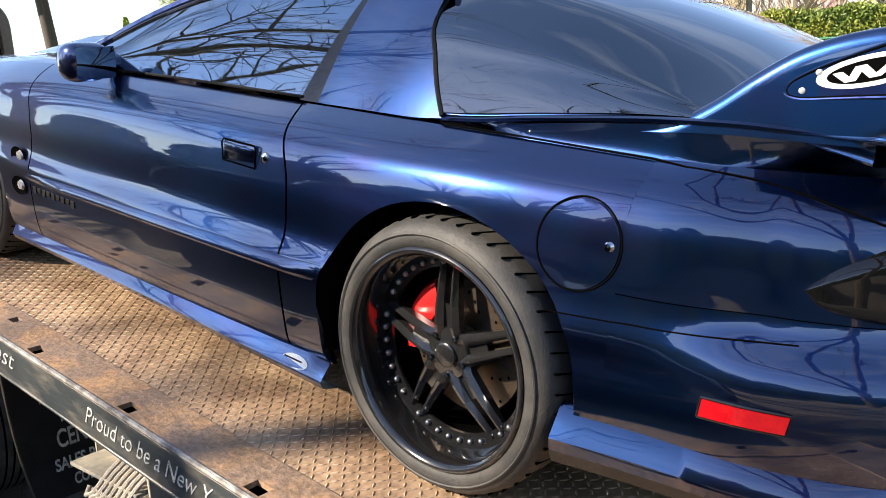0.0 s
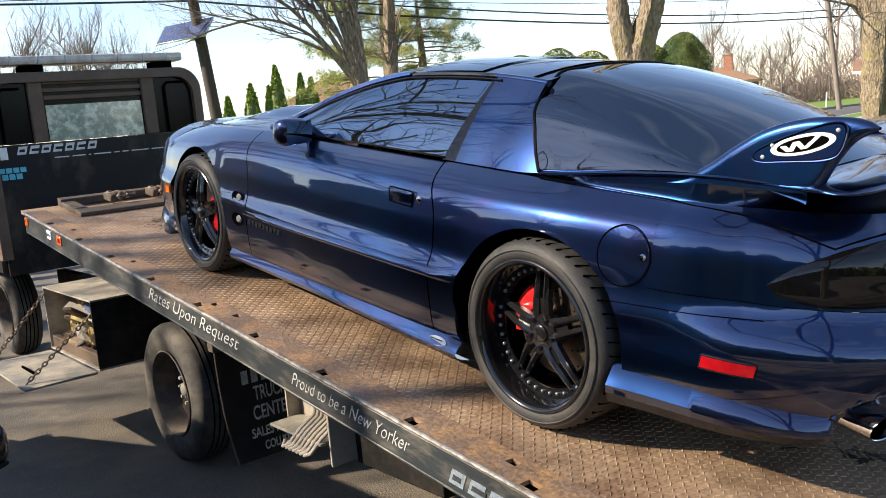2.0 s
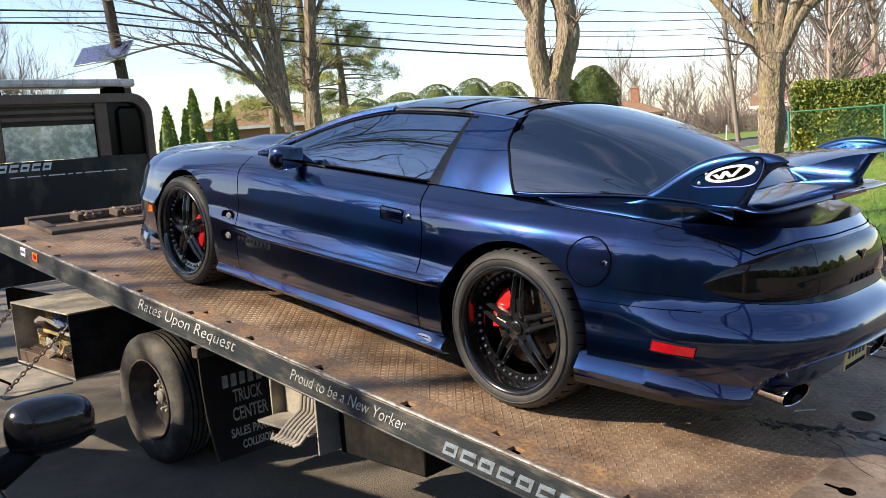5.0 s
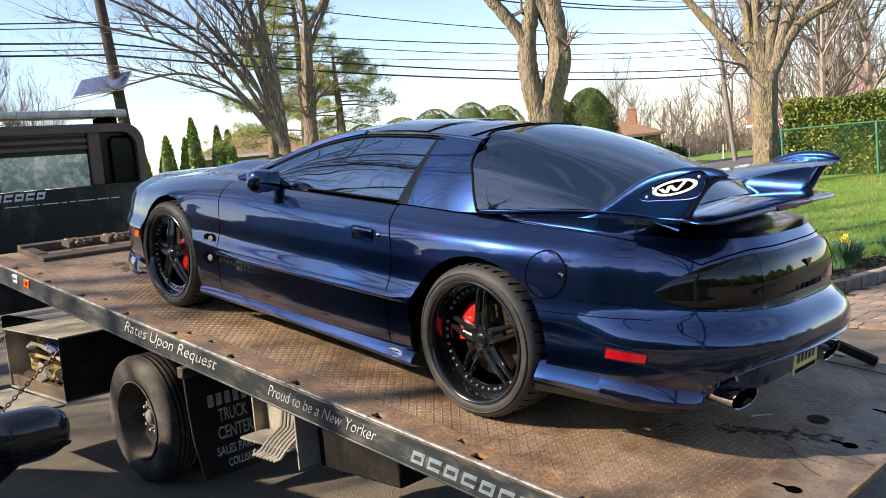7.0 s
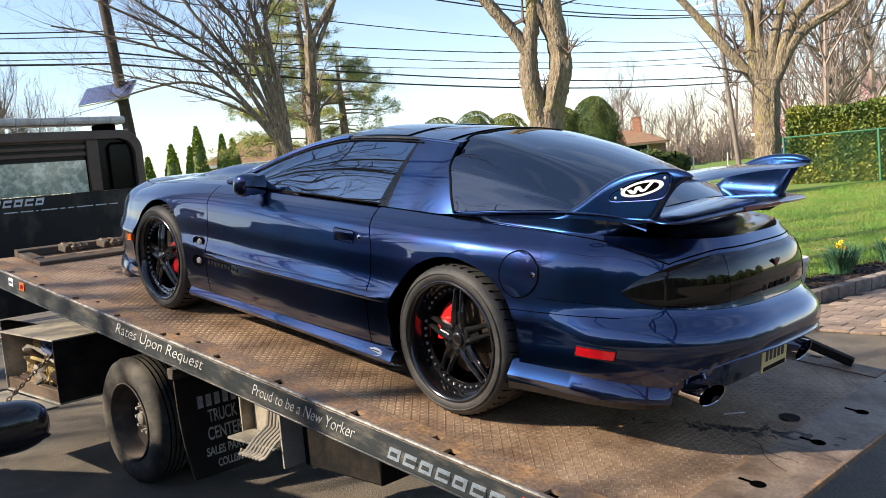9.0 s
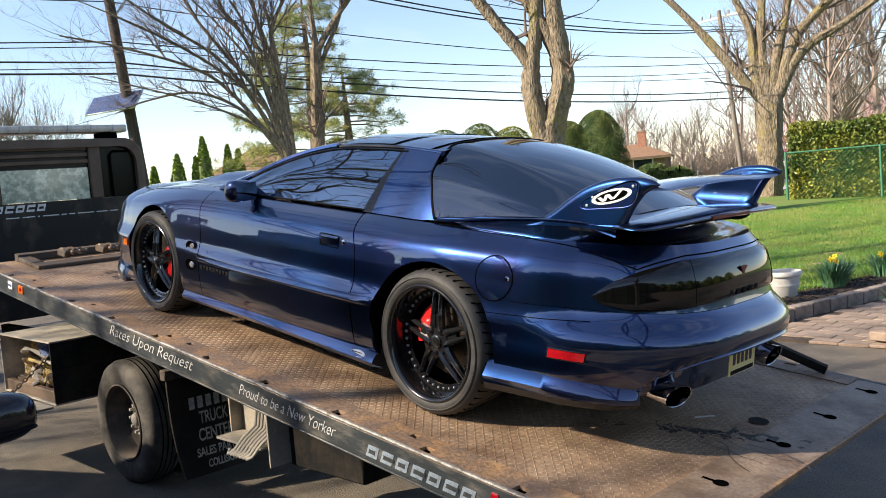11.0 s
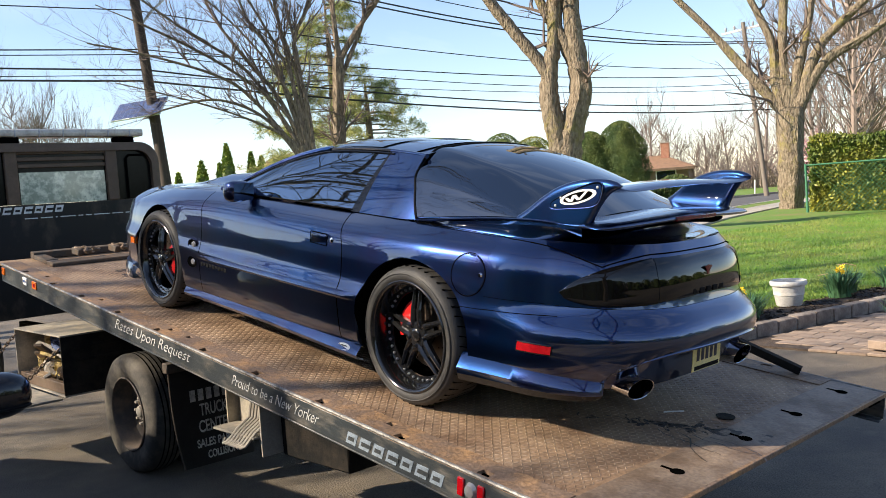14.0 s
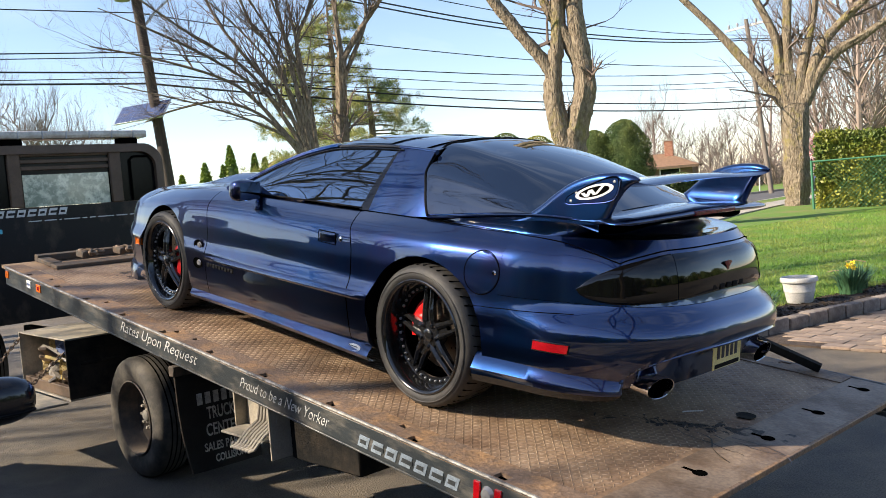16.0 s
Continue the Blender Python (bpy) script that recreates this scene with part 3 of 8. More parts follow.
def chain(pts, name, parent, link_len=0.05, r=0.006, m=CHAIN):
    pts = [Vector(p) for p in pts]
    d = [0.0]
    for a, b in zip(pts, pts[1:]):
        d.append(d[-1] + (b - a).length)
    n = max(2, int(d[-1] / (link_len * 0.72)))
    own = bmesh.new()
    for k in range(n):
        s = d[-1] * (k + 0.5) / n
        i = min(int(np.searchsorted(d, s)) - 1, len(pts) - 2)
        i = max(i, 0)
        p = pts[i].lerp(pts[i + 1], (s - d[i]) / max(d[i + 1] - d[i], 1e-6))
        q = (pts[i + 1] - pts[i]).to_track_quat("X", "Z").to_matrix().to_4x4()
        ring = [(link_len * 0.5 * math.cos(a) * (1 if True else 1), link_len * 0.3 * math.sin(a), 0) for a in np.linspace(0, 2 * math.pi, 13)]
        t = tube(ring, r, 5, cap=False)
        merge(own, t, Matrix.Translation(p) @ q @ Matrix.Rotation(math.pi / 2 * (k % 2), 4, "X"))
    return part(name, own, m, parent)


random.seed(5)
for k in range(3):
    y = 0.35 + k * 0.33
    chain([(-4.80, y, 0.09), (-4.70, y + 0.08, 0.07), (-4.63, y + 0.02, 0.085), (-4.72, y + 0.16, 0.075)], "tie_chain", head, 0.075, 0.011)
    part("hook_plate", box(-4.84, -4.68, y - 0.03, y + 0.02, 0.03, 0.09, bevel=0.008), HEAD_IRON, head, "rusty hook plate")
win = part("winch", tube([(-4.80, 1.18, 0.12), (-4.80, 1.55, 0.12)], 0.065, 16), FRAME_BLACK, bed, "dark winch drum")
part("winch_flange", lathe([(0.0, 0), (0.09, 0), (0.09, 0.03), (0, 0.03)], "y", 20), FRAME_BLACK, win, mw=pose(-4.80, 1.16, 0.12))
part("winch_box", box(-4.90, -4.68, 1.42, 1.66, 0.0, 0.20, bevel=0.03, seg=2), FRAME_BLACK, win)
# cracks and stains on the deck
random.seed(11)


def stain(pts, w, name="stain_line", m=OIL, z=0.0036):
    own = bmesh.new()
    rows = []
    for i, (x, y) in enumerate(pts):
        a, b = pts[max(i - 1, 0)], pts[min(i + 1, len(pts) - 1)]
        d = math.hypot(b[0] - a[0], b[1] - a[1]) or 1
        nx, ny = -(b[1] - a[1]) / d, (b[0] - a[0]) / d
        ww = w * random.uniform(0.4, 1.2)
        rows.append([(x - nx * ww, y - ny * ww, z), (x + nx * ww, y + ny * ww, z)])
    part(name, grid(rows, own), m, bed, "dark oil trail", smooth=False)


def wander(x, y, a, n, step, turn=0.6):
    out = [(x, y)]
    for _ in range(n):
        a += random.uniform(-turn, turn)
        x, y = x + step * math.cos(a), y + step * math.sin(a)
        out.append((x, y))
    return out


for k in range(4):
    stain(wander(0.96 + 0.07 * k, 0.71 + 0.03 * k, (-0.45, 0.5, -0.6, 0.45)[k], 11, 0.032, 0.5), 0.0032, z=0.0054)
for k in range(6):
    stain(wander(-4.2 + 0.16 * k, 0.25 + 0.09 * k, 1.2, 14, 0.05), 0.003)
tagged(obj("drinking_straw", tube([(0.858, 0.92, 0.007), (0.885, 0.962, 0.008), (0.912, 1.005, 0.007)], 0.0035, 8), BOARD_WHITE, mw=BED), "pale straw lying on the rusty deck plate", "straw")
own = lathe([(0.0, 0.0054), (0.045, 0.0054)], "z", 20)
part("deck_plug", own, FRAME_BLACK, bed, "dark round plug", smooth=False, mw=pose(1.074, 1.10, 0, 0, 0, 0))
# the folded stiff leg at the far tail corner
part("tail_leg", tube([(0.62, 1.90, 0.16), (1.00, 2.03, 0.025)], 0.030, 4), FRAME_BLACK, bed, "dark folded ramp leg")

# ---------------------------------------------------------------- the truck
truck = thing("tow_truck", pose(0, 0, 0), "dusty black tow truck with dual rear tyres and dark cab", "truck")
for y in (0.55, 1.33):
    part("chassis_rail", box(-7.2, -0.75, y, y + 0.085, 0.58, 0.80, bevel=0.006), FRAME_BLACK, truck, "grimy chassis rail")
for x in (-5.4, -4.0, -1.5, -0.85):
    part("cross_member", box(x, x + 0.12, 0.60, 1.36, 0.60, 0.78), FRAME_BLACK, truck)
part("rear_axle", tube([(-3.05, 0.20, 0.435), (-3.05, 1.75, 0.435)], 0.075, 14), FRAME_BLACK, truck, "grimy rear axle")
part("differential", lathe([(0.0, -0.2), (0.17, -0.12), (0.21, 0.0), (0.17, 0.12), (0.0, 0.2)], "y", 20), FRAME_BLACK, truck, mw=pose(-3.05, 0.98, 0.46))
for y in (0.35, 1.5):
    part("tilt_ram", tube([(-3.6, y + 0.12, 0.72), (-1.9, y + 0.12, 0.92)], 0.05, 12), STEEL, truck, "hydraulic ram")


def truck_wheel(x, y, face, z=0.435):
    """A steel disc wheel; face -1 shows its dish towards -y."""
    w = new("truck_wheel")
    w.parent = truck
    w.matrix_local = pose(x, y, z, 0, 0, 0 if face < 0 else 180)
    w["label"] = "dusty truck tyre on a dirty steel disc wheel"
    R = 0.435
    t = part("tyre", lathe([(0.268, 0.225), (0.32, 0.243), (0.385, 0.243), (0.422, 0.222), (R, 0.19), (R, 0.045), (0.422, 0.012), (0.385, -0.012), (0.33, -0.012), (0.285, 0.0), (0.268, 0.01)], "y", 64),
             TRUCK_RUBBER, w, "dusty ribbed truck tyre")
    for yy in (0.075, 0.11, 0.145, 0.18):
        part("tread_groove", lathe([(R + 0.0012, yy - 0.005), (R + 0.0015, yy), (R + 0.0012, yy + 0.005)], "y", 64), GAP, t)
    part("disc", lathe([(0.266, 0.01), (0.272, -0.004), (0.264, -0.008), (0.253, 0.012), (0.246, 0.08), (0.232, 0.128), (0.19, 0.150), (0.13, 0.138), (0.115, 0.130), (0.0, 0.130)], "y", 56), TRUCK_RIM, w, "dirty brown steel wheel disc")
    hub = part("hub", lathe([(0.0, 0.070), (0.030, 0.072), (0.040, 0.080), (0.044, 0.105), (0.072, 0.110), (0.078, 0.132)], "y", 28), TOOLBOX, w, "pale dusty axle flange")
    for k in range(10):
        a = 2 * math.pi * k / 10
        part("stud", tube([(0.100 * math.cos(a), 0.132, 0.100 * math.sin(a)), (0.100 * math.cos(a), 0.092, 0.100 * math.sin(a))], [0.013, 0.010], 6), CONCRETE, hub, "pale dusty stud")
    for k in range(8):
        a = 2 * math.pi * (k + 0.5) / 8
        part("flange_bolt", tube([(0.058 * math.cos(a), 0.11, 0.058 * math.sin(a)), (0.058 * math.cos(a), 0.094, 0.058 * math.sin(a))], 0.008, 6), STEEL, hub)


truck_wheel(-3.05, -0.02, -1)
truck_wheel(-3.05, 0.53, 1)
truck_wheel(-3.05, 1.97, 1)
truck_wheel(-3.05, 1.42, -1)
truck_wheel(-7.4, 0.06, -1)
truck_wheel(-7.4, 1.9, 1)

# mud flap behind the tyres
rows = []
for z in np.linspace(0.86, 0.135, 16):
    f = (0.86 - z) / 0.725
    rows.append([(-2.36 + 0.03 * f * f + 0.010 * math.sin(5 * y), y, z) for y in np.linspace(-0.012 + 0.05 * f**3, 0.56, 12)])
own = grid(rows)
bmesh.ops.solidify(own, geom=own.faces[:], thickness=0.010)
mud = part("mud_flap", own, FLAP, truck, "black rubber mud flap with faded white lettering")
part("flap_edge", tube([(-2.352 + 0.03 * f * f, -0.014 + 0.05 * f**3, 0.86 - 0.725 * f) for f in np.linspace(0, 1, 10)], 0.006, 6), TRUCK_RIM, mud, "dusty flap edge")
MUD = lambda y, z: pose(-2.326 + 0.03 * ((0.86 - z) / 0.725) ** 2, y, z, 90, 0, 90) @ pose(0, 0, 0, -2, 0, 0)
for text, z, s, y0, w_ in (("TRUCK", 0.480, 0.115, 0.172, 0.21), ("CENTER", 0.368, 0.115, 0.155, 0.255), ("SALES PARTS", 0.268, 0.078, 0.128, 0.305), ("COLLISION", 0.186, 0.072, 0.198, 0.225)):
    lettering("flap_lettering", text, s, MUD(y0, z), FLAP_INK, mud, 0.001, 0, w_, 0.0016)
for k in range(5):
    part("name_bar", box(0, 0.040, 0.0, 0.078, 0.0, 0.0012), FLAP_INK, mud, "faded white bar", smooth=False, mw=MUD(0.11 + k * 0.060, 0.583))
part("flap_bracket", box(-2.40, -2.33, -0.03, 0.60, 0.80, 0.87, bevel=0.006), TRUCK_RIM, mud, "dusty bracket")
# hook rack under the rail
rack = part("hook_rack", box(-1.68, -1.22, 0.12, 0.135, 0.46, 0.78), TOOLBOX, truck, "pale dusty hook rack holding bent steel hooks")
part("rack_side", box(-1.222, -1.207, -0.02, 0.14, 0.43, 0.80, bevel=0.003), CONCRETE, rack, "pale dusty end plate")
part("rack_side", box(-1.72, -1.705, 0.05, 0.14, 0.53, 0.80, bevel=0.003), TOOLBOX, rack)
part("rack_shelf", box(-1.70, -1.23, -0.06, 0.115, 0.535, 0.55, bevel=0.003), TOOLBOX, rack)
random.seed(3)
for k in range(7):
    x = -1.42 + k * 0.033
    part("steel_hook", tube([(x, 0.06, 0.74), (x + 0.01, 0.03, 0.63), (x - 0.02, -0.04, 0.57), (x - 0.06, -0.085, 0.50), (x - 0.10, -0.095, 0.485), (x - 0.105, -0.075, 0.51)], 0.010, 7), CONCRETE, rack, "pale bent steel hook")
part("under_box", box(-1.19, -0.55, 0.10, 0.5, 0.42, 0.66, bevel=0.01), FRAME_BLACK, truck, "dark step under the frame")
# tail stand below the deck end
st = part("tail_stand", tube([(0.95, 0.10, 0.42), (1.30, 0.16, 0.14), (1.72, 0.20, 0.10)], 0.045, 4), FRAME_BLACK, truck, "dark wheel-lift stand")
part("stand_fork", prism([(-0.12, -0.05), (0.14, -0.05), (0.22, 0.0), (0.14, 0.05), (-0.12, 0.05), (-0.16, 0.0)], 0.10, bevel=0.01), FRAME_BLACK, st, mw=pose(1.80, 0.12, 0.16, 90, 0, 20))

# tool box with its lid hanging open
tb = thing("tool_box", pose(0, 0, 0), "open dusty steel tool box full of straps under the truck body", "tool box")
tx0, tx1, ty0, ty1, tz0, tz1 = -4.72, -3.65, -0.24, 0.42, 0.53, 1.00
for name, q in (("top_plate", (tx0, tx1, ty0, ty1, tz1 - 0.012, tz1)), ("bottom_plate", (tx0, tx1, ty0, ty1, tz0, tz0 + 0.012)), ("end_plate", (tx0, tx0 + 0.012, ty0, ty1, tz0 + 0.013, tz1 - 0.013)),
                ("end_plate", (tx1 - 0.012, tx1, ty0, ty1, tz0 + 0.013, tz1 - 0.013)), ("back_plate", (tx0 + 0.013, tx1 - 0.013, ty1 - 0.012, ty1, tz0 + 0.013, tz1 - 0.013))):
    # the right end plate takes a dark material in place of shade
    dark = name == "end_plate" and q[0] > tx0
    part(name, box(*q, bevel=0.002), FRAME_BLACK if dark else TOOLBOX, tb, "steel end plate coloured dark for its shaded side" if dark else "dusty grey steel plate", smooth=False)
for z in (0.80, 0.90):
    part("rib", box(tx1 + 0.001, tx1 + 0.012, ty0 + 0.1, ty1 - 0.05, z - 0.012, z + 0.012, bevel=0.004), FRAME_BLACK, tb)
lid = part("lid", box(tx0 + 0.02, tx1 - 0.02, ty0 - 0.46, ty0 - 0.01, tz0 - 0.02, tz0 - 0.004, bevel=0.004), TOOLBOX, tb, "pale worn drop-down lid")
part("lid_handle", tube([(-4.3, -0.55, 0.535), (-4.25, -0.56, 0.545), (-4.05, -0.56, 0.545), (-4.0, -0.55, 0.535)], 0.009, 6), GAP, lid)
chain([(tx0 + 0.03, ty0 + 0.0, tz1 - 0.05), (tx0 + 0.03, ty0 - 0.2, 0.75), (tx0 + 0.03, ty0 - 0.42, 0.53)], "lid_chain", tb, 0.04, 0.005)
chain([(tx1 - 0.04, ty0 + 0.0, tz1 - 0.10), (tx1 - 0.10, ty0 - 0.2, 0.72), (tx1 - 0.14, ty0 - 0.42, 0.53)], "lid_chain", tb, 0.04, 0.005)
part("shelf", box(tx0 + 0.02, tx1 - 0.02, -0.10, ty1 - 0.02, 0.755, 0.765), STEEL, tb)
part("sill_board", box(tx0 + 0.02, tx1 - 0.02, -0.225, -0.18, 0.545, 0.63, bevel=0.005), WOOD_CAB, tb, "worn wooden sill board")
random.seed(8)


def bundle(c, r, m, name, label, n=4):
    o = thing(name, pose(*c), label, "strap")
    for k in range(n):
        pts = []
        a0 = random.uniform(0, 6)
        for t in np.linspace(0, 7, 22):
            pts.append((r * math.cos(t + a0) * random.uniform(0.7, 1.1), r * 0.5 * math.sin(t + a0), 0.5 * r * math.sin(1.7 * t + k) + 0.01 * k))
        part("strap_loop", tube(pts, 0.021, 5), m, o)


for c, r, m_, lab in (((-4.45, -0.02, 0.66), 0.09, BRASS, "yellow coiled strap in the tool box"), ((-4.10, 0.0, 0.66), 0.10, BRASS, "dirty yellow strap bundle in the tool box"),
                      ((-4.30, 0.05, 0.84), 0.09, ROPE_BLUE, "blue tarp bundle on the tool box shelf"), ((-4.0, 0.05, 0.85), 0.08, FLAP, "dark strap bundle on the tool box shelf"),
                      ((-3.86, -0.02, 0.66), 0.08, FLAP, "dark strap bundle in the tool box"), ((-4.52, 0.05, 0.86), 0.06, BRASS, "yellow strap roll on the tool box shelf"),
                      ((-3.95, -0.06, 0.62), 0.07, DISC, "rusty chain heap in the tool box"), ((-4.28, -0.04, 0.64), 0.08, CONCRETE, "pale dusty rag in the tool box"), ((-3.84, 0.0, 0.84), 0.06, ROPE_BLUE, "blue strap roll on the tool box shelf")):
    bundle((c[0], c[1] - 0.05, c[2] + 0.01), r * 1.35, m_, "strap_bundle", lab, 5)

for k in range(16):
    a = random.uniform(-35, 35)
    ln, c = random.uniform(0.16, 0.34), (random.uniform(tx0 + 0.2, tx1 - 0.2), random.uniform(-0.20, -0.06), (0.60 if k % 3 else 0.80) + 0.012 * (k % 5))
    tagged(obj("wood_scrap", box(-ln / 2, ln / 2, -0.03, 0.03, -0.012, 0.012, bevel=0.003), (PLANK, WOOD_CAB, BRASS, CONCRETE)[k % 4], mw=pose(*c, random.uniform(-30, 30), a * 0.6, a)),
           ("pale splintered board among the straps in the tool box", "dark dirty board among the straps in the tool box", "tan folded strap lying in the tool box", "dusty grey board among the straps in the tool box")[k % 4], "scrap", "scraps in the tool box")

# cab: shell, rear face with a framed window
BEFORE_CAB = set(truck.children)
CX = -6.40
CY0, CY1, CZ1 = -0.10, 1.98, 2.80


def cab_outline(r=0.22, n=8, inset=0.0):
    y0, y1, z0, z1 = CY0 + inset, CY1 - inset, 1.15, CZ1 - inset
    pts = [(y0, z0)]
    for c, a0 in (((y0 + r, z1 - r), 180), ((y1 - r, z1 - r), 90)):
        for k in range(n + 1):
            a = math.radians(a0 - 90 * k / n)
            pts.append((c[0] + r * math.cos(a), c[1] + r * math.sin(a)))
    pts.append((y1, z0))
    return pts


own = bmesh.new()
ol, il = cab_outline(), cab_outline(0.17, 8, 0.09)
grid([[(CX - 1.9, y, z) for y, z in ol], [(CX, y, z) for y, z in ol], [(CX + 0.012, y, z) for y, z in cab_outline(0.20, 8, 0.015)], [(CX + 0.012, y, z) for y, z in il], [(CX - 0.05, y, z) for y, z in il]], own)
part("cab_shell", own, WOOD_CAB, truck, "weathered brown-black cab rear frame")
part("cab_body", box(CX - 1.95, CX - 0.08, CY0 + 0.01, CY1 - 0.01, 1.0, 2.0, bevel=0.03), TRUCK_BLACK, truck, "dusty black cab body")
part("lower_panel", box(CX - 0.07, CX - 0.03, CY0 + 0.05, CY1 - 0.05, 1.0, 2.165), TRUCK_BLACK, truck, "black cab rear panel")
part("rear_pane", box(CX - 0.062, CX - 0.052, CY0 + 0.08, CY1 - 0.08, 2.17, 2.74), CAB_DARK, truck, "dark cab glass")
part("centre_pane", box(CX - 0.05, CX - 0.044, 0.47, 1.36, 2.17, 2.50), CAB_GLASS, truck, "opaque centre window with the bright view through it painted on")
for y in (0.325, 1.37):
    part("cab_post", box(CX - 0.049, CX - 0.006, y, y + 0.13, 2.168, 2.73, bevel=0.012), WOOD_CAB, truck, "weathered brown post")
for z in (2.545, 2.615, 2.685):
    part("louvre", box(CX - 0.048, CX - 0.022, 0.457, 1.368, z, z + 0.042, bevel=0.006), WOOD_CAB, truck, "brown louvre slat")
for y0, y1 in ((0.02, 0.28), (1.55, 1.83)):
    part("grab_bar", tube([(CX - 0.03, y0 + 0.06, 2.18), (CX - 0.03, y0 + 0.06, 2.62), (CX - 0.03, y0 + 0.10, 2.66), (CX - 0.03, y1 - 0.02, 2.66)], 0.012, 6), GAP, truck)
lb = part("light_bar", box(CX - 0.22, CX + 0.02, 0.02, 1.82, 2.865, 2.945, bevel=0.02, seg=2), LIGHTBAR, truck, "long pale light bar on the cab roof")
for y in np.linspace(0.2, 1.65, 7):
    part("bar_divider", box(CX - 0.223, CX + 0.023, y, y + 0.018, 2.862, 2.948, bevel=0.004), GALV, lb)
for y in (0.30, 1.52):
    part("bar_foot", box(CX - 0.18, CX - 0.02, y, y + 0.20, 2.79, 2.864, bevel=0.01), GAP, lb)
for k in range(7):
    own = prism([(0.0, 0.0), (0.078, 0.0), (0.102, 0.072), (0.024, 0.072)], 0.002)
    b = part("mark_block", own, SILVER, truck, "silver slanted block of a maker's mark", smooth=False, mw=pose(CX - 0.026, 0.16 + k * 0.104, 2.075, 0, 0, 90))
    part("mark_slot", prism([(0.022, 0.022), (0.098 if k % 2 else 0.07, 0.022), (0.102 if k % 2 else 0.074, 0.046), (0.030, 0.046)], 0.001), TRUCK_BLACK, b, smooth=False, mw=pose(0, -0.0013, 0))
part("mark_block", box(CX - 0.03, CX - 0.027, 0.02, 0.085, 2.04, 2.15), WHITE, truck, "white block", smooth=False)
own = bmesh.new()
random.seed(21)
y = 0.48
for w_ in (0.13, 0.12, 0.02, 0.16, 0.05, 0.06, 0.17, 0.12, 0.09):
    box(CX - 0.030, CX - 0.0275, y, y + w_, 2.018, 2.028, own)
    y += w_ + 0.03
part("writing_bar", own, SILVER, truck, "line of white writing as bars", smooth=False)
own = bmesh.new()
for k in range(4):
    box(CX - 0.030, CX - 0.0275, -0.01 + k * 0.06, 0.04 + k * 0.06, 1.92, 1.965, own)
    if k < 3:
        box(CX - 0.030, CX - 0.0275, 0.01 + k * 0.06, 0.06 + k * 0.06, 1.86, 1.91, own)
part("blue_sticker", own, STICKER_BLUE, truck, "blue sticker as bars", smooth=False)
for o in [q for q in truck.children if q not in BEFORE_CAB]:
    o.location.z -= 0.10

# ---------------------------------------------------------------- the sports coupe
YC = 0.87          # its middle line, across the deck
FRONT, REAR = -2.568, 0.0
coupe = thing("sports_coupe", BED, "dark blue metallic sports coupe with tinted windows and black wheels", "car")

# half widths and heights along the car (x: rear positive)
XS = (-3.62, -3.40, -3.15, -2.90, -2.57, -2.20, -1.80, -1.20, -0.60, -0.25, 0.00, 0.30, 0.60, 0.90, 1.20)
w_low = spline(XS, (0.600, 0.680, 0.740, 0.775, 0.796, 0.804, 0.808, 0.812, 0.814, 0.808, 0.802, 0.772, 0.702, 0.645, 0.600))
w_mid = spline(XS, (0.620, 0.700, 0.770, 0.805, 0.825, 0.830, 0.835, 0.840, 0.845, 0.845, 0.838, 0.785, 0.715, 0.660, 0.620))
w_top = spline(XS, (0.580, 0.660, 0.730, 0.770, 0.795, 0.805, 0.805, 0.805, 0.808, 0.812, 0.805, 0.760, 0.695, 0.645, 0.610))
w_sho = spline(XS, (0.460, 0.520, 0.580, 0.625, 0.660, 0.675, 0.675, 0.670, 0.665, 0.665, 0.670, 0.645, 0.605, 0.565, 0.535))
z_bot = spline(XS, (0.20, 0.19, 0.18, 0.18, 0.18, 0.18, 0.18, 0.18, 0.19, 0.20, 0.22, 0.23, 0.235, 0.24, 0.24))
z_mid = spline(XS, (0.42, 0.43, 0.44, 0.445, 0.45, 0.455, 0.450, 0.452, 0.455, 0.46, 0.47, 0.48, 0.48, 0.48, 0.48))
z_top = spline(XS, (0.55, 0.60, 0.64, 0.67, 0.69, 0.70, 0.705, 0.71, 0.715, 0.72, 0.72, 0.71, 0.69, 0.67, 0.66))
z_sho = spline(XS, (0.60, 0.67, 0.725, 0.765, 0.80, 0.825, 0.838, 0.842, 0.845, 0.848, 0.850, 0.845, 0.835, 0.815, 0.80))
z_cen = spline(XS, (0.62, 0.695, 0.755, 0.80, 0.84, 0.875, 0.905, 0.93, 0.94, 0.94, 0.94, 0.92, 0.895, 0.865, 0.84))
ARCH_R, HUB_Z = 0.368, 0.335
ridge_z = spline((-0.25, -0.10, 0.15, 0.40, 0.60, 0.80, 1.0), (0.850, 0.858, 0.890, 0.918, 0.928, 0.925, 0.91))
ridge_w = spline((-0.25, -0.10, 0.15, 0.40, 0.60, 0.80, 1.0), (0.655, 0.645, 0.620, 0.590, 0.575, 0.560, 0.545))


def ridge(x):
    t = min(1.0, max(0.0, (x + 0.25) / 0.15))
    return t * t * (3 - 2 * t)




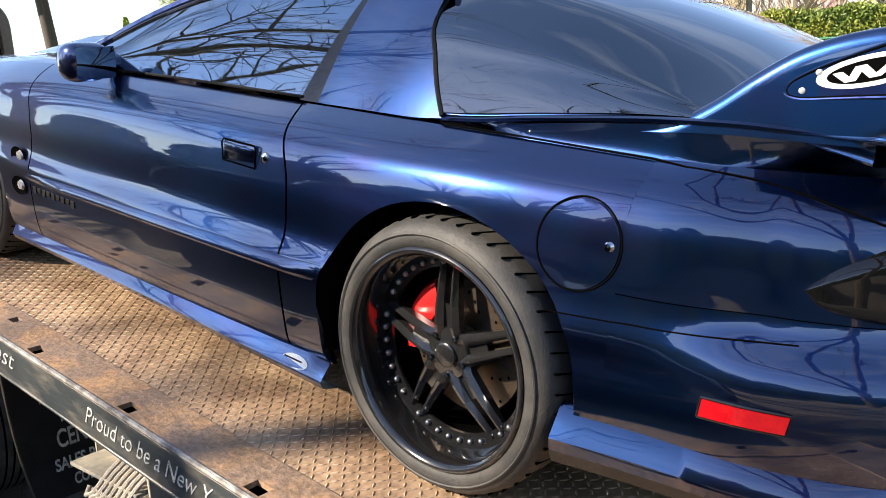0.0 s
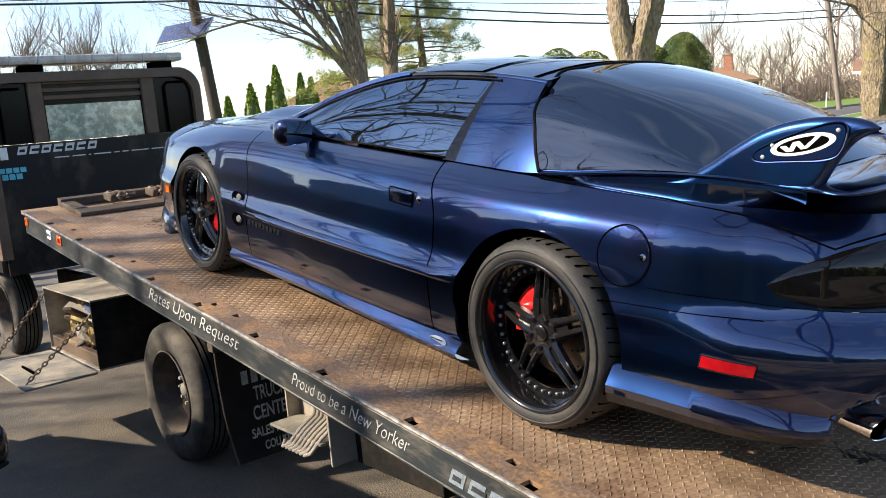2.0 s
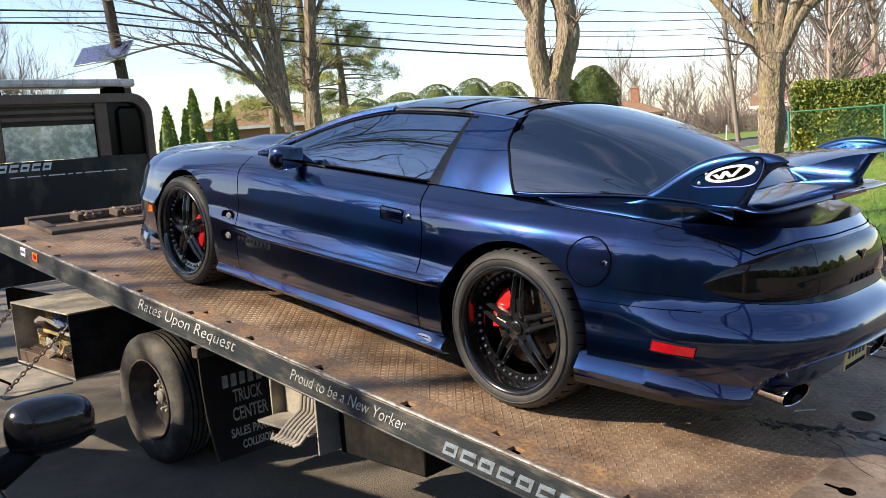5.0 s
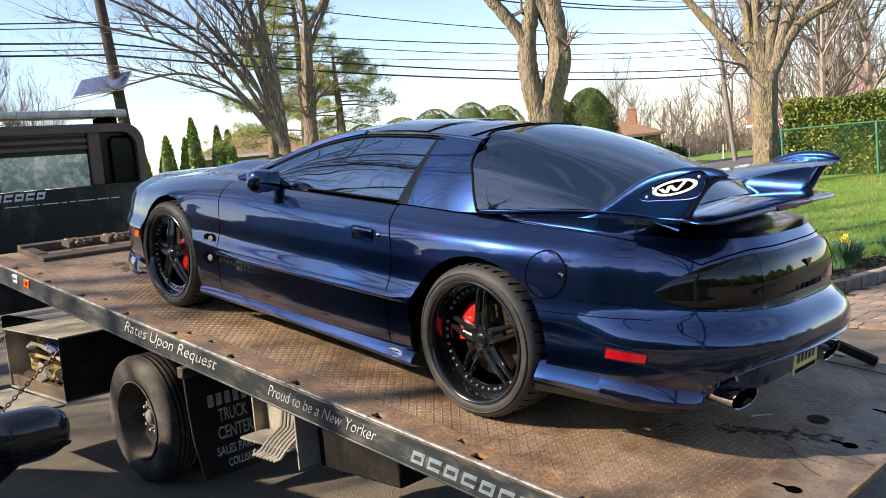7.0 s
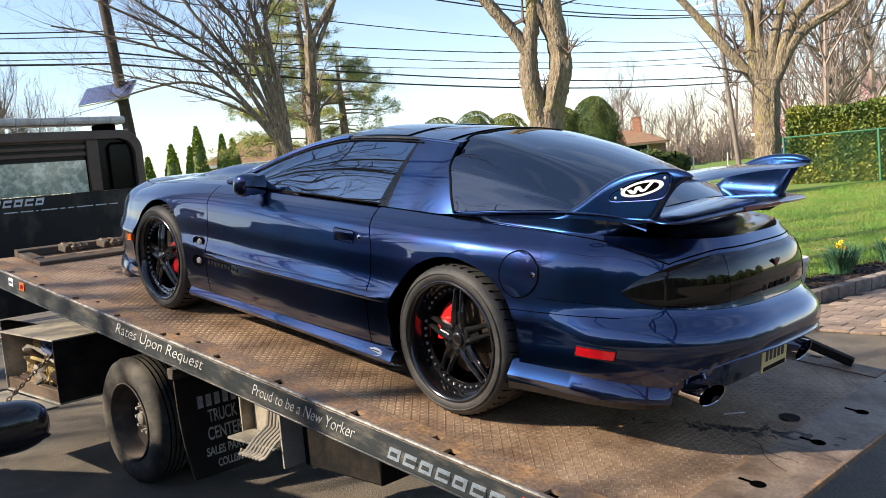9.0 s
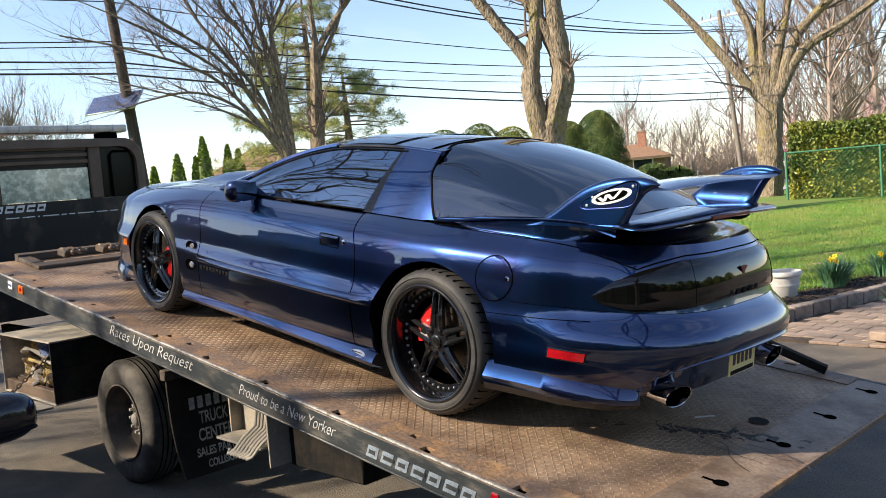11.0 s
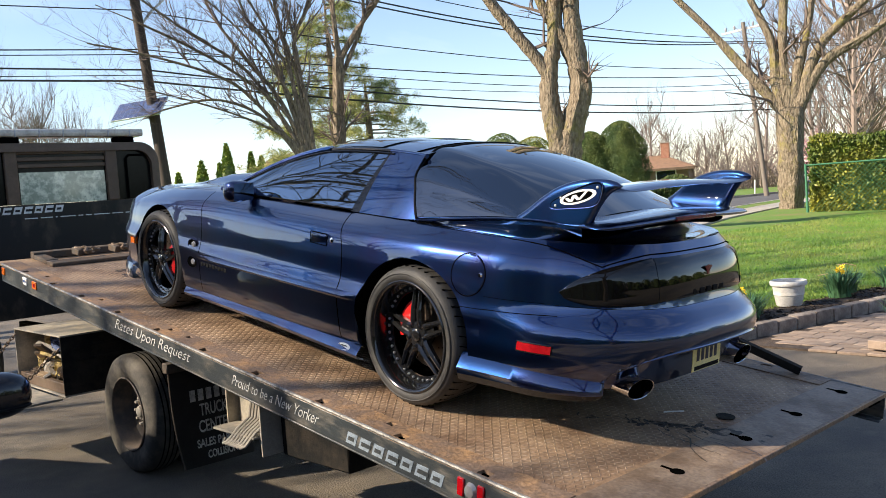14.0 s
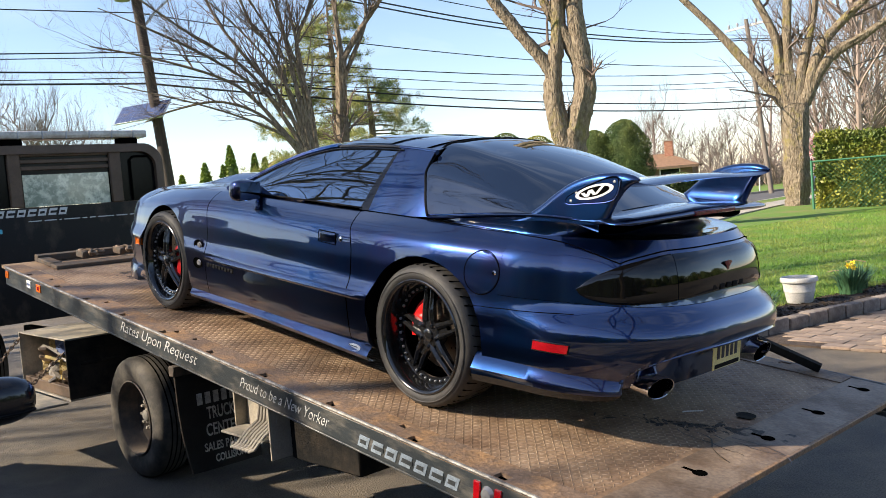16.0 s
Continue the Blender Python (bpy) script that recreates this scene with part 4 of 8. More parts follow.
def section(x, n=64):
    """Half a cross section (half width, z), from the sill to the middle line."""
    wl, wm, wt, ws = w_low(x), w_mid(x), w_top(x), w_sho(x)
    zb, zm, zt, zs, zc = z_bot(x), z_mid(x), z_top(x), z_sho(x), z_cen(x)
    keys = [(wl - 0.035, zb), (wl, zb + 0.04), (wl + 0.018, zb + 0.13), (wm, zm - 0.02), (wm, zm + 0.02), (wt + 0.010, zm + 0.085),
            (wt, zt - 0.055), (ws + (wt - ws) * 0.784, zt - 0.055 + (zs - zt + 0.055) * 0.6), (ws, zs), (ws - 0.12, zs + (zc - zs) * 0.45), (0.33, zs + (zc - zs) * 0.80), (0.0, zc)]
    k = np.array(keys)
    f = ridge(x)
    if f > 0:
        tail = np.array([(ridge_w(x), ridge_z(x)), (0.33, ridge_z(x) + 0.012), (0.0, ridge_z(x) + 0.018)])
        k[9:] = k[9:] * (1 - f) + tail * f
    out = []
    for i in range(len(k) - 1):
        p0, p1, p2, p3 = k[max(i - 1, 0)], k[i], k[i + 1], k[min(i + 2, len(k) - 1)]
        for t in np.linspace(0, 1, 10, endpoint=False):
            out.append(0.5 * (2 * p1 + (p2 - p0) * t + (2 * p0 - 5 * p1 + 4 * p2 - p3) * t * t + (3 * p1 - p0 - 3 * p2 + p3) * t**3))
    out.append(k[-1])
    return np.array(out)


def cut(sec, z):
    """The part of a section above z."""
    i = int(np.argmax(sec[:, 1] >= z))
    if i == 0:
        return sec
    a, b = sec[i - 1], sec[i]
    t = (z - a[1]) / max(b[1] - a[1], 1e-6)
    return np.vstack([a + (b - a) * t, sec[i:]])


def resample(line, n, lo=0.0, hi=1.0):
    d = np.r_[0, np.cumsum(np.hypot(*np.diff(line, axis=0).T))]
    s = np.linspace(lo, hi, n) * d[-1]
    return np.stack([np.interp(s, d, line[:, 0]), np.interp(s, d, line[:, 1])], 1)


def arch_z(x):
    z = -1.0
    for c in (FRONT, REAR):
        if abs(x - c) < ARCH_R:
            z = max(z, HUB_Z + math.sqrt(ARCH_R**2 - (x - c) ** 2))
    return z


def skin_point(x, z, out=0.0):
    """The half width of the side at (x, z)."""
    s = section(x)
    side = s[: 10 * 8 + 1]
    return float(np.interp(z, side[:, 1], side[:, 0])) + out


N_SIDE = 46


def column(x, zcut=None, lean=0.0):
    """Points of the side, from sill or arch up to the shoulder."""
    s = section(x)[:81]
    line = resample(s, N_SIDE)
    z = max(arch_z(x), zcut if zcut is not None else -1)
    if z > 0:
        edge = cut(s, z)[0]
        line = np.array([edge if p[1] < z + 0.002 else p for p in line])
    return line


def spread(a, b, step=0.04):
    xs = list(np.linspace(a, b, max(2, int(abs(b - a) / step) + 1)))
    for c in (FRONT, REAR):
        for k in np.linspace(-1, 1, 27):
            xs.append(c + ARCH_R * math.sin(k * math.pi / 2) * 0.9999)
        xs += [c - ARCH_R - 0.0012, c + ARCH_R + 0.0012]
    return sorted({round(x, 4) for x in xs if a - 1e-6 <= x <= b + 1e-6})


DOOR_A, DOOR_B = -1.955, -0.505
gap_b = lambda z: -0.10 * max(0.0, (z - 0.62) / 0.22) ** 2      # the rear door gap leans forward at its top
gap_a = lambda z: -0.05 * max(0.0, (z - 0.60) / 0.22)


def blend_shift(x, z):
    fa = math.exp(-((x - DOOR_A) / 0.25) ** 2)
    fb = math.exp(-((x - DOOR_B) / 0.25) ** 2)
    return fa * gap_a(z) + fb * gap_b(z)


def panel(name, a, b, label=""):
    for sign in (-1, 1):
        rows = []
        for x in spread(a, b):
            rows.append([(x + blend_shift(x, z), YC + sign * w, z) for w, z in column(x)])
        skin = grid(rows, flip=sign > 0)
        bmesh.ops.remove_doubles(skin, verts=skin.verts, dist=0.00002)
        part(name, skin, PAINT, coupe, label)


panel("front_fender", -3.02, DOOR_A - 0.004, "dark blue front fender")
panel("door_skin", DOOR_A + 0.004, DOOR_B - 0.004, "dark blue door")
panel("quarter_panel", DOOR_B + 0.004, 0.42, "dark blue rear quarter panel")
# near-black sheets just under the skin, standing for shade in gaps and wheel wells
for sign in (-1, 1):
    rows = []
    for x in spread(-2.9, 0.40, 0.06):
        rows.append([(x, YC + sign * (w - 0.014), z - 0.004) for w, z in column(x, None)])
    part("inner_shell", grid(rows, flip=sign > 0), GAP, coupe, "near-black sheet under the skin for shade in the gaps")
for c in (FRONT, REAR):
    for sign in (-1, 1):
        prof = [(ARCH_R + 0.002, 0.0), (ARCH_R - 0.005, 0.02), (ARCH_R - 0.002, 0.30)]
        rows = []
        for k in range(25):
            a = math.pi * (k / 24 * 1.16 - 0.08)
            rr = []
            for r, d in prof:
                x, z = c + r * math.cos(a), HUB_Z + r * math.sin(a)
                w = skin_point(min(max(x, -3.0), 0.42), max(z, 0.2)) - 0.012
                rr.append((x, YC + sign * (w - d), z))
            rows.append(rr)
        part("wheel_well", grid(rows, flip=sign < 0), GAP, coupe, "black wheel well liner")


# rear: bumper cover, with a shelf under the lamps, and the deck above
TAIL_X = 0.42
tail_s = section(TAIL_X)
tail_profile = spline((0.20, 0.235, 0.30, 0.40, 0.47, 0.525, 0.55, 0.575, 0.62, 0.70, 0.76, 0.80, 0.86),
                      (0.640, 0.660, 0.690, 0.730, 0.745, 0.722, 0.695, 0.665, 0.645, 0.632, 0.61, 0.585, 0.54))


def tail_side(z):
    return float(np.interp(z, tail_s[:81, 1], tail_s[:81, 0]))


def tail_row(z, w, q, out=0.0, sup=3.1):
    th = abs(q) * math.pi / 2
    e = 2.0 / sup
    cx, cw = abs(math.cos(th)) ** e, abs(math.sin(th)) ** e
    L = tail_profile(z) + out
    x = TAIL_X + L * cx
    taper = 1 - 0.19 * cx
    k = min(1.0, max(0.0, (1 - abs(q)) / 0.16))
    u = min(1.0, max(0.0, (z - 0.468) / 0.105))
    a, b = min(1.0, max(0.0, (0.555 - abs(q)) / 0.06)), min(1.0, max(0.0, (0.430 - 0.11 * (abs(q) / 0.535) ** 3 - z) / 0.03))
    x -= 0.085 * a * a * (3 - 2 * a) * b * b * (3 - 2 * b)        # the hollow that holds the number plate
    w += k * k * (3 - 2 * k) * (0.016 - 0.052 * u * u * (3 - 2 * u))
    return (x, YC + math.copysign((w + out) * cw * taper, q) if q else YC, z)


def tail_patch(zs, qs, out=0.0, zfun=None):
    rows = []
    for q in qs:
        rows.append([tail_row(zfun(z, q) if zfun else z, tail_side(z), q, out) for z in zs])
    return rows


QS = [math.copysign(abs(t) ** 0.75, t) for t in np.linspace(-1, 1, 161)]
zs = [0.235, 0.25, 0.28, 0.30, 0.32, 0.34, 0.36, 0.38, 0.395, 0.41, 0.425, 0.44, 0.47, 0.50, 0.515, 0.53, 0.54, 0.555, 0.57, 0.59]
part("rear_bumper", grid(tail_patch(zs, QS)), PAINT, coupe, "dark blue moulded rear bumper cover")
zs = [0.592, 0.62, 0.66, 0.70, 0.74, 0.77, 0.79, 0.81, 0.83, 0.845]
part("tail_panel", grid(tail_patch(zs, QS)), PAINT, coupe)
# the hollow flank of the hatch, from the shoulder line in under the glass lip and round below the spoiler
for sign in (-1, 1):
    edge, root = [], []
    for x in np.linspace(-0.30, 0.42, 30):
        sec_ = section(x)
        f = min(1.0, max(0.0, (x + 0.20) / 0.30))
        edge.append((x, sec_[80, 0], sec_[80, 1]))
        root.append((x, sec_[94, 0] * (1 - f) + (ridge_w(x) + 0.010) * f, sec_[94, 1] * (1 - f) + (ridge_z(x) - 0.008) * f))
    for q in np.linspace(1.0, 0.0, 34)[1:]:
        th = q * math.pi / 2
        cx, cw = abs(math.cos(th)) ** (2 / 2.1), abs(math.sin(th)) ** (2 / 2.1)
        t_ = tail_row(0.845, tail_side(0.845), q)
        edge.append((t_[0], t_[1] - YC, t_[2]))
        x = 0.42 + 0.36 * cx
        root.append((x, (ridge_w(0.42) + 0.010) * cw, ridge_z(x) - 0.008))
    rows = []
    for a_, b_ in zip(edge, root):
        a_, b_ = Vector(a_), Vector(b_)
        row = []
        for v in np.linspace(0, 1, 18):
            h_, v_ = 1 - (1 - v) ** 2.8, v**2.6
            row.append((a_.x + (b_.x - a_.x) * h_, YC + sign * (a_.y + (b_.y - a_.y) * h_), a_.z + (b_.z - a_.z) * v_ - 0.010 * math.sin(math.pi * v) ** 2))
        rows.append(row)
    part("hatch_flank", grid(rows, flip=sign > 0), PAINT, coupe, "dark blue hollow hatch flank")
# smoked lamps: a wide lens over each corner and a middle panel
lamp_low = spline((0, 0.20, 0.38, 0.60, 0.70, 0.755, 0.785), (0.622, 0.612, 0.600, 0.594, 0.604, 0.618, 0.648))
lamp_high = spline((0, 0.27, 0.42, 0.56, 0.68, 0.74, 0.785), (0.800, 0.798, 0.783, 0.757, 0.718, 0.688, 0.650))


def lamp_rows(q0, q1, out):
    rows = []
    for q in np.linspace(q0, q1, 26):
        lo, hi = lamp_low(abs(q)), lamp_high(abs(q))
        row = []
        for f in np.linspace(0, 1, 12):
            z = lo + (hi - lo) * f
            edge = min(f, 1 - f, (0.785 - abs(q)) * 4 + 0.02) * 7
            o = out * min(1, max(-0.3, edge)) ** 0.5 if edge > 0 else -0.004
            row.append(tail_row(z, tail_side(z), q, o))
        rows.append(row)
    return rows


for sign in (-1, 1):
    part("tail_lamp", grid(lamp_rows(sign * 0.275, sign * 0.785, 0.016)), SMOKED, coupe, "smoked black wraparound tail lamp")
mid_panel = part("lamp_panel", grid(lamp_rows(-0.27, 0.27, 0.014)), SMOKED, coupe, "smoked black middle panel")
# a red arrowhead badge and raised blank lettering strip on the panel
xb = tail_row(0.72, 0.70, 0.0)[0] + 0.016
part("badge", prism([(0, 0.748), (0.030, 0.742), (0.012, 0.72), (0, 0.688), (-0.012, 0.72), (-0.030, 0.742)], 0.003, bevel=0.0008), BADGE_RED, mid_panel,
     "dark red arrowhead badge", mw=pose(xb + 0.002, YC, 0, 0, 0, 90))
for k in range(7):
    y0 = YC - 0.18 + k * 0.052
    xq = tail_row(0.645, 0.73, (y0 + 0.02 - YC) / 0.8 * 0.75)[0]
    part("raised_bar", box(xq + 0.002, xq + 0.017, y0, y0 + 0.037, 0.632, 0.656, bevel=0.002), BLACK_TRIM, coupe)

# bumper recess for the plate, the plate, lower valance
rows = []
for q in np.linspace(-0.535, 0.535, 110):
    row = []
    for z in np.linspace(0.262, 0.425 - 0.125 * abs(q / 0.535) ** 3, 26):
        p = tail_row(z, tail_side(z), q, 0.0035)
        row.append(p)
    rows.append(row)
part("valance", grid(rows), PAINT, coupe, "dark lower valance with plate recess")
part("bumper_ridge", tube([tail_row(0.428 - 0.125 * abs(q / 0.535) ** 3, tail_side(0.43), q, 0.002) for q in np.linspace(-0.55, 0.55, 41)], 0.007, 8), PAINT, coupe, "dark blue ridge over the plate recess")
xp = tail_row(0.35, 0.85, 0.0)[0] + 0.012
plate = part("number_plate", box(xp, xp + 0.004, YC - 0.115, YC + 0.115, 0.285, 0.425, bevel=0.0015), PLATE_Y, coupe, "pale yellow number plate with dark bars")
plate.matrix_local = Matrix.Translation((0.022, 0, 0)) @ pose(0, 0, 0)
PLATE_INK = mat("plate_ink", (0.02, 0.022, 0.04), 0.5)
for k in range(5):
    y0 = YC - 0.085 + k * 0.036
    part("plate_bar", box(xp + 0.0165, xp + 0.018, y0, y0 + 0.022, 0.330, 0.395, bevel=0.0004), PLATE_INK, plate).matrix_local = pose(-0.012, 0, 0)
part("plate_bar", box(xp + 0.0165, xp + 0.018, YC - 0.10, YC + 0.10, 0.290, 0.308, bevel=0.0004), BLACK_TRIM, plate).matrix_local = pose(-0.012, 0, 0)

# exhaust tips: wide ovals, one at each side
for sign in (-1, 1):
    rows = []
    for r, x in ((1.0, -0.150), (1.0, 0.0), (0.98, 0.006), (0.93, 0.004), (0.9, -0.02), (0.9, -0.08)):
        rows.append([(x + 0.022 * math.sin(a) * (x > -0.03), 0.066 * r * math.cos(a), 0.049 * r * math.sin(a)) for a in np.linspace(0, 2 * math.pi, 33)[:-1]])
    tip = part("exhaust_tip", grid(rows, close_v=True), CHROME, coupe, "polished oval exhaust tip", mw=pose(1.030, YC + sign * 0.420, 0.262, 0, -4, -17 if sign < 0 else -4))
    part("exhaust_bore", grid([[(-0.07, 0.059 * math.cos(a) * k, 0.044 * math.sin(a) * k) for a in np.linspace(0, 2 * math.pi, 25)[:-1]] for k in (0.02, 1)],
                              close_v=True), GAP, tip)

# front: nose cover with a lower lip
nose_profile = spline((0.15, 0.22, 0.35, 0.5, 0.6, 0.7, 0.8), (0.56, 0.60, 0.63, 0.64, 0.60, 0.50, 0.36))
NOSE_X = -3.02
nose_s = section(NOSE_X)
rows = []
for q in QS[::2]:
    th = abs(q) * math.pi / 2
    cx, cw = abs(math.cos(th)) ** (2 / 2.4), abs(math.sin(th)) ** (2 / 2.4)
    row = [(NOSE_X - nose_profile(z) * cx, YC + math.copysign(w * cw * (1 - 0.10 * cx), q) if q else YC, z) for w, z in nose_s[:81:2]]
    row += [(NOSE_X - nose_profile(nose_s[80, 1]) * cx * (w / nose_s[80, 0]), YC + math.copysign(w * cw * (1 - 0.10 * cx), q) if q else YC,
             z - (z - nose_s[80, 1]) * 0.4 * cx) for w, z in nose_s[81::3]]
    rows.append(row)
part("front_bumper", grid(rows, flip=True), PAINT, coupe, "dark blue pointed nose with bumper cover")
for sign in (-1, 1):
    w = skin_point(-2.99, 0.42)
    part("side_marker", box(-3.005, -2.945, YC + sign * (w - 0.01), YC + sign * (w + 0.008), 0.395, 0.435, bevel=0.004), AMBER, coupe, "amber front side marker lamp")
    rows = []
    for k in range(12):
        x = -3.02 - 0.45 * k / 11
        w = (w_low(-3.02) + 0.02) * (1 - (0.0 + (k / 11) ** 2 * 0.25))
        rows.append([(x, YC + sign * (w - 0.05), 0.24), (x, YC + sign * (w + 0.0), 0.235), (x, YC + sign * (w + 0.015), 0.19), (x, YC + sign * (w + 0.012), 0.13),
                     (x, YC + sign * (w - 0.06), 0.125)])
    part("front_lip", grid(rows), PAINT, coupe, "dark blue lower front lip")

# bonnet with a raised twin scoop, and the cowl
rows = []
for x in np.linspace(-3.02, -1.80, 30):
    ws, zc = w_sho(x), z_cen(x)
    row = []
    for f in np.linspace(-1, 1, 41):
        a = abs(f)
        sec = section(x)[80:]
        z = float(np.interp(a * ws, sec[::-1, 0], sec[::-1, 1]))
        up = 0.055 * max(0, min(1, (0.43 - a * ws) / 0.11)) * min(1, max(0, (x + 2.95) / 0.5))
        row.append((x, YC + f * ws * 0.995, z + up))
    rows.append(row)
part("bonnet", grid(rows), PAINT, coupe, "dark blue bonnet with raised scoops")
rows = []
for x in np.linspace(-1.83, -1.55, 6):
    rows.append([(x, YC + f * 0.66, z_sho(x) + 0.01 + 0.10 * (1 - f * f)) for f in np.linspace(-1, 1, 21)])
part("cowl", grid(rows), BLACK_TRIM, coupe, "black windscreen cowl")

# cabin: rails along the roof sides
RX = (-2.02, -1.80, -1.50, -1.25, -1.00, -0.60, -0.30, 0.00, 0.30, 0.55, 0.80)
rail_w = spline(RX, (0.635, 0.610, 0.555, 0.505, 0.475, 0.460, 0.465, 0.480, 0.500, 0.525, 0.540))
rail_z = spline(RX, (0.838, 0.905, 1.025, 1.105, 1.150, 1.165, 1.155, 1.105, 1.02, 0.935, 0.86))
crown = spline(RX, (0.07, 0.075, 0.07, 0.06, 0.052, 0.050, 0.052, 0.06, 0.065, 0.055, 0.04))
bow = spline(RX, (0.30, 0.27, 0.20, 0.12, 0.04, 0.0, -0.02, -0.04, -0.06, -0.06, -0.05))
belt_w = lambda x: (w_sho(x) - 0.004) * (1 - ridge(x)) + (ridge_w(x) + 0.004) * ridge(x)
belt_z = lambda x: (z_sho(x) + 0.006) * (1 - ridge(x)) + (ridge_z(x) + 0.006) * ridge(x)


def roof_point(x, s, out=0.0):
    return (x - bow(x) * (1 - s * s), YC + s * rail_w(x), rail_z(x) + crown(x) * (1 - abs(s) ** 2.2) + out)


def glass_point(x, v, sign, out=0.0):
    """v from the belt (0) to the rail (1) on the cabin's side."""
    wb, zb, wr, zr = belt_w(x), belt_z(x), rail_w(x), rail_z(x)
    bulge = 0.014 * math.sin(math.pi * v)
    return (x, YC + sign * (wb + (wr - wb) * v + bulge + out), zb + (zr - zb) * v)


def roof_patch(xs, s0, s1, out=0.0, n=25):
    return [[roof_point(x, s, out) for s in np.linspace(s0, s1, n)] for x in xs]


part("windscreen", grid(roof_patch(np.linspace(-1.98, -1.07, 22), -0.955, 0.955)), TINT, coupe, "tinted windscreen")
part("roof", grid(roof_patch(np.linspace(-1.06, -0.285, 18), -1, 1)), PAINT, coupe, "dark blue roof with targa bar")
for sign in (-1, 1):
    part("roof_hatch", grid(roof_patch(np.linspace(-1.03, -0.66, 10), sign * 0.10, sign * 0.93, 0.006, 15)), SMOKED, coupe, "black lift-out roof panel")


def bend(keys, n=4):
    """A smooth line through points."""
    k = np.array(keys, float)
    out = []
    for i in range(len(k) - 1):
        p0, p1, p2, p3 = k[max(i - 1, 0)], k[i], k[i + 1], k[min(i + 2, len(k) - 1)]
        for t in np.linspace(0, 1, n, endpoint=False):
            out.append(0.5 * (2 * p1 + (p2 - p0) * t + (2 * p0 - 5 * p1 + 4 * p2 - p3) * t * t + (3 * p1 - p0 - 3 * p2 + p3) * t**3))
    out.append(k[-1])
    return out


def hatch_line(u, front, back, out=0.0, v0=0.0):
    """Across the hatch from one belt line over the top to the other; front and back give x at the belt and on top."""
    keys = []
    for sign in (-1, 1):
        side = []
        for v in (v0, 0.25, 0.5, 0.75):
            a, c = front[0] + (front[1] - front[0]) * v, back[0] + (back[1] - back[0]) * v
            side.append(glass_point(a + (c - a) * u, v, sign, out))
        x = front[1] + (back[1] - front[1]) * u
        top = [roof_point(x, sign * q, out) for q in ((0.80, 0.55, 0.28) if sign < 0 else (0.28, 0.55, 0.80))]
        keys += side + top + [roof_point(x, 0.0, out)] if sign < 0 else top + side[::-1]
    return bend(keys)


part("hatch_frame", grid([hatch_line(u, (-0.150, -0.345), (0.80, 0.80), -0.003) for u in np.linspace(0, 1, 36)]), PAINT, coupe, "dark blue hatch lid")
part("rear_glass", grid([hatch_line(u, (-0.118, -0.305), (0.66, 0.66), 0.004, 0.05) for u in np.linspace(0, 1, 36)]), TINT, coupe, "large wrapped tinted rear hatch glass")
part("glass_seal", tube(hatch_line(0.0, (-0.122, -0.310), (0.7, 0.7), 0.004, 0.02), 0.006, 6), BLACK_TRIM, coupe, "black rubber seal")
part("roof_seam", tube([roof_point(-0.365, s, 0.002) for s in np.linspace(-1, 1, 31)], 0.004, 6), GAP, coupe)
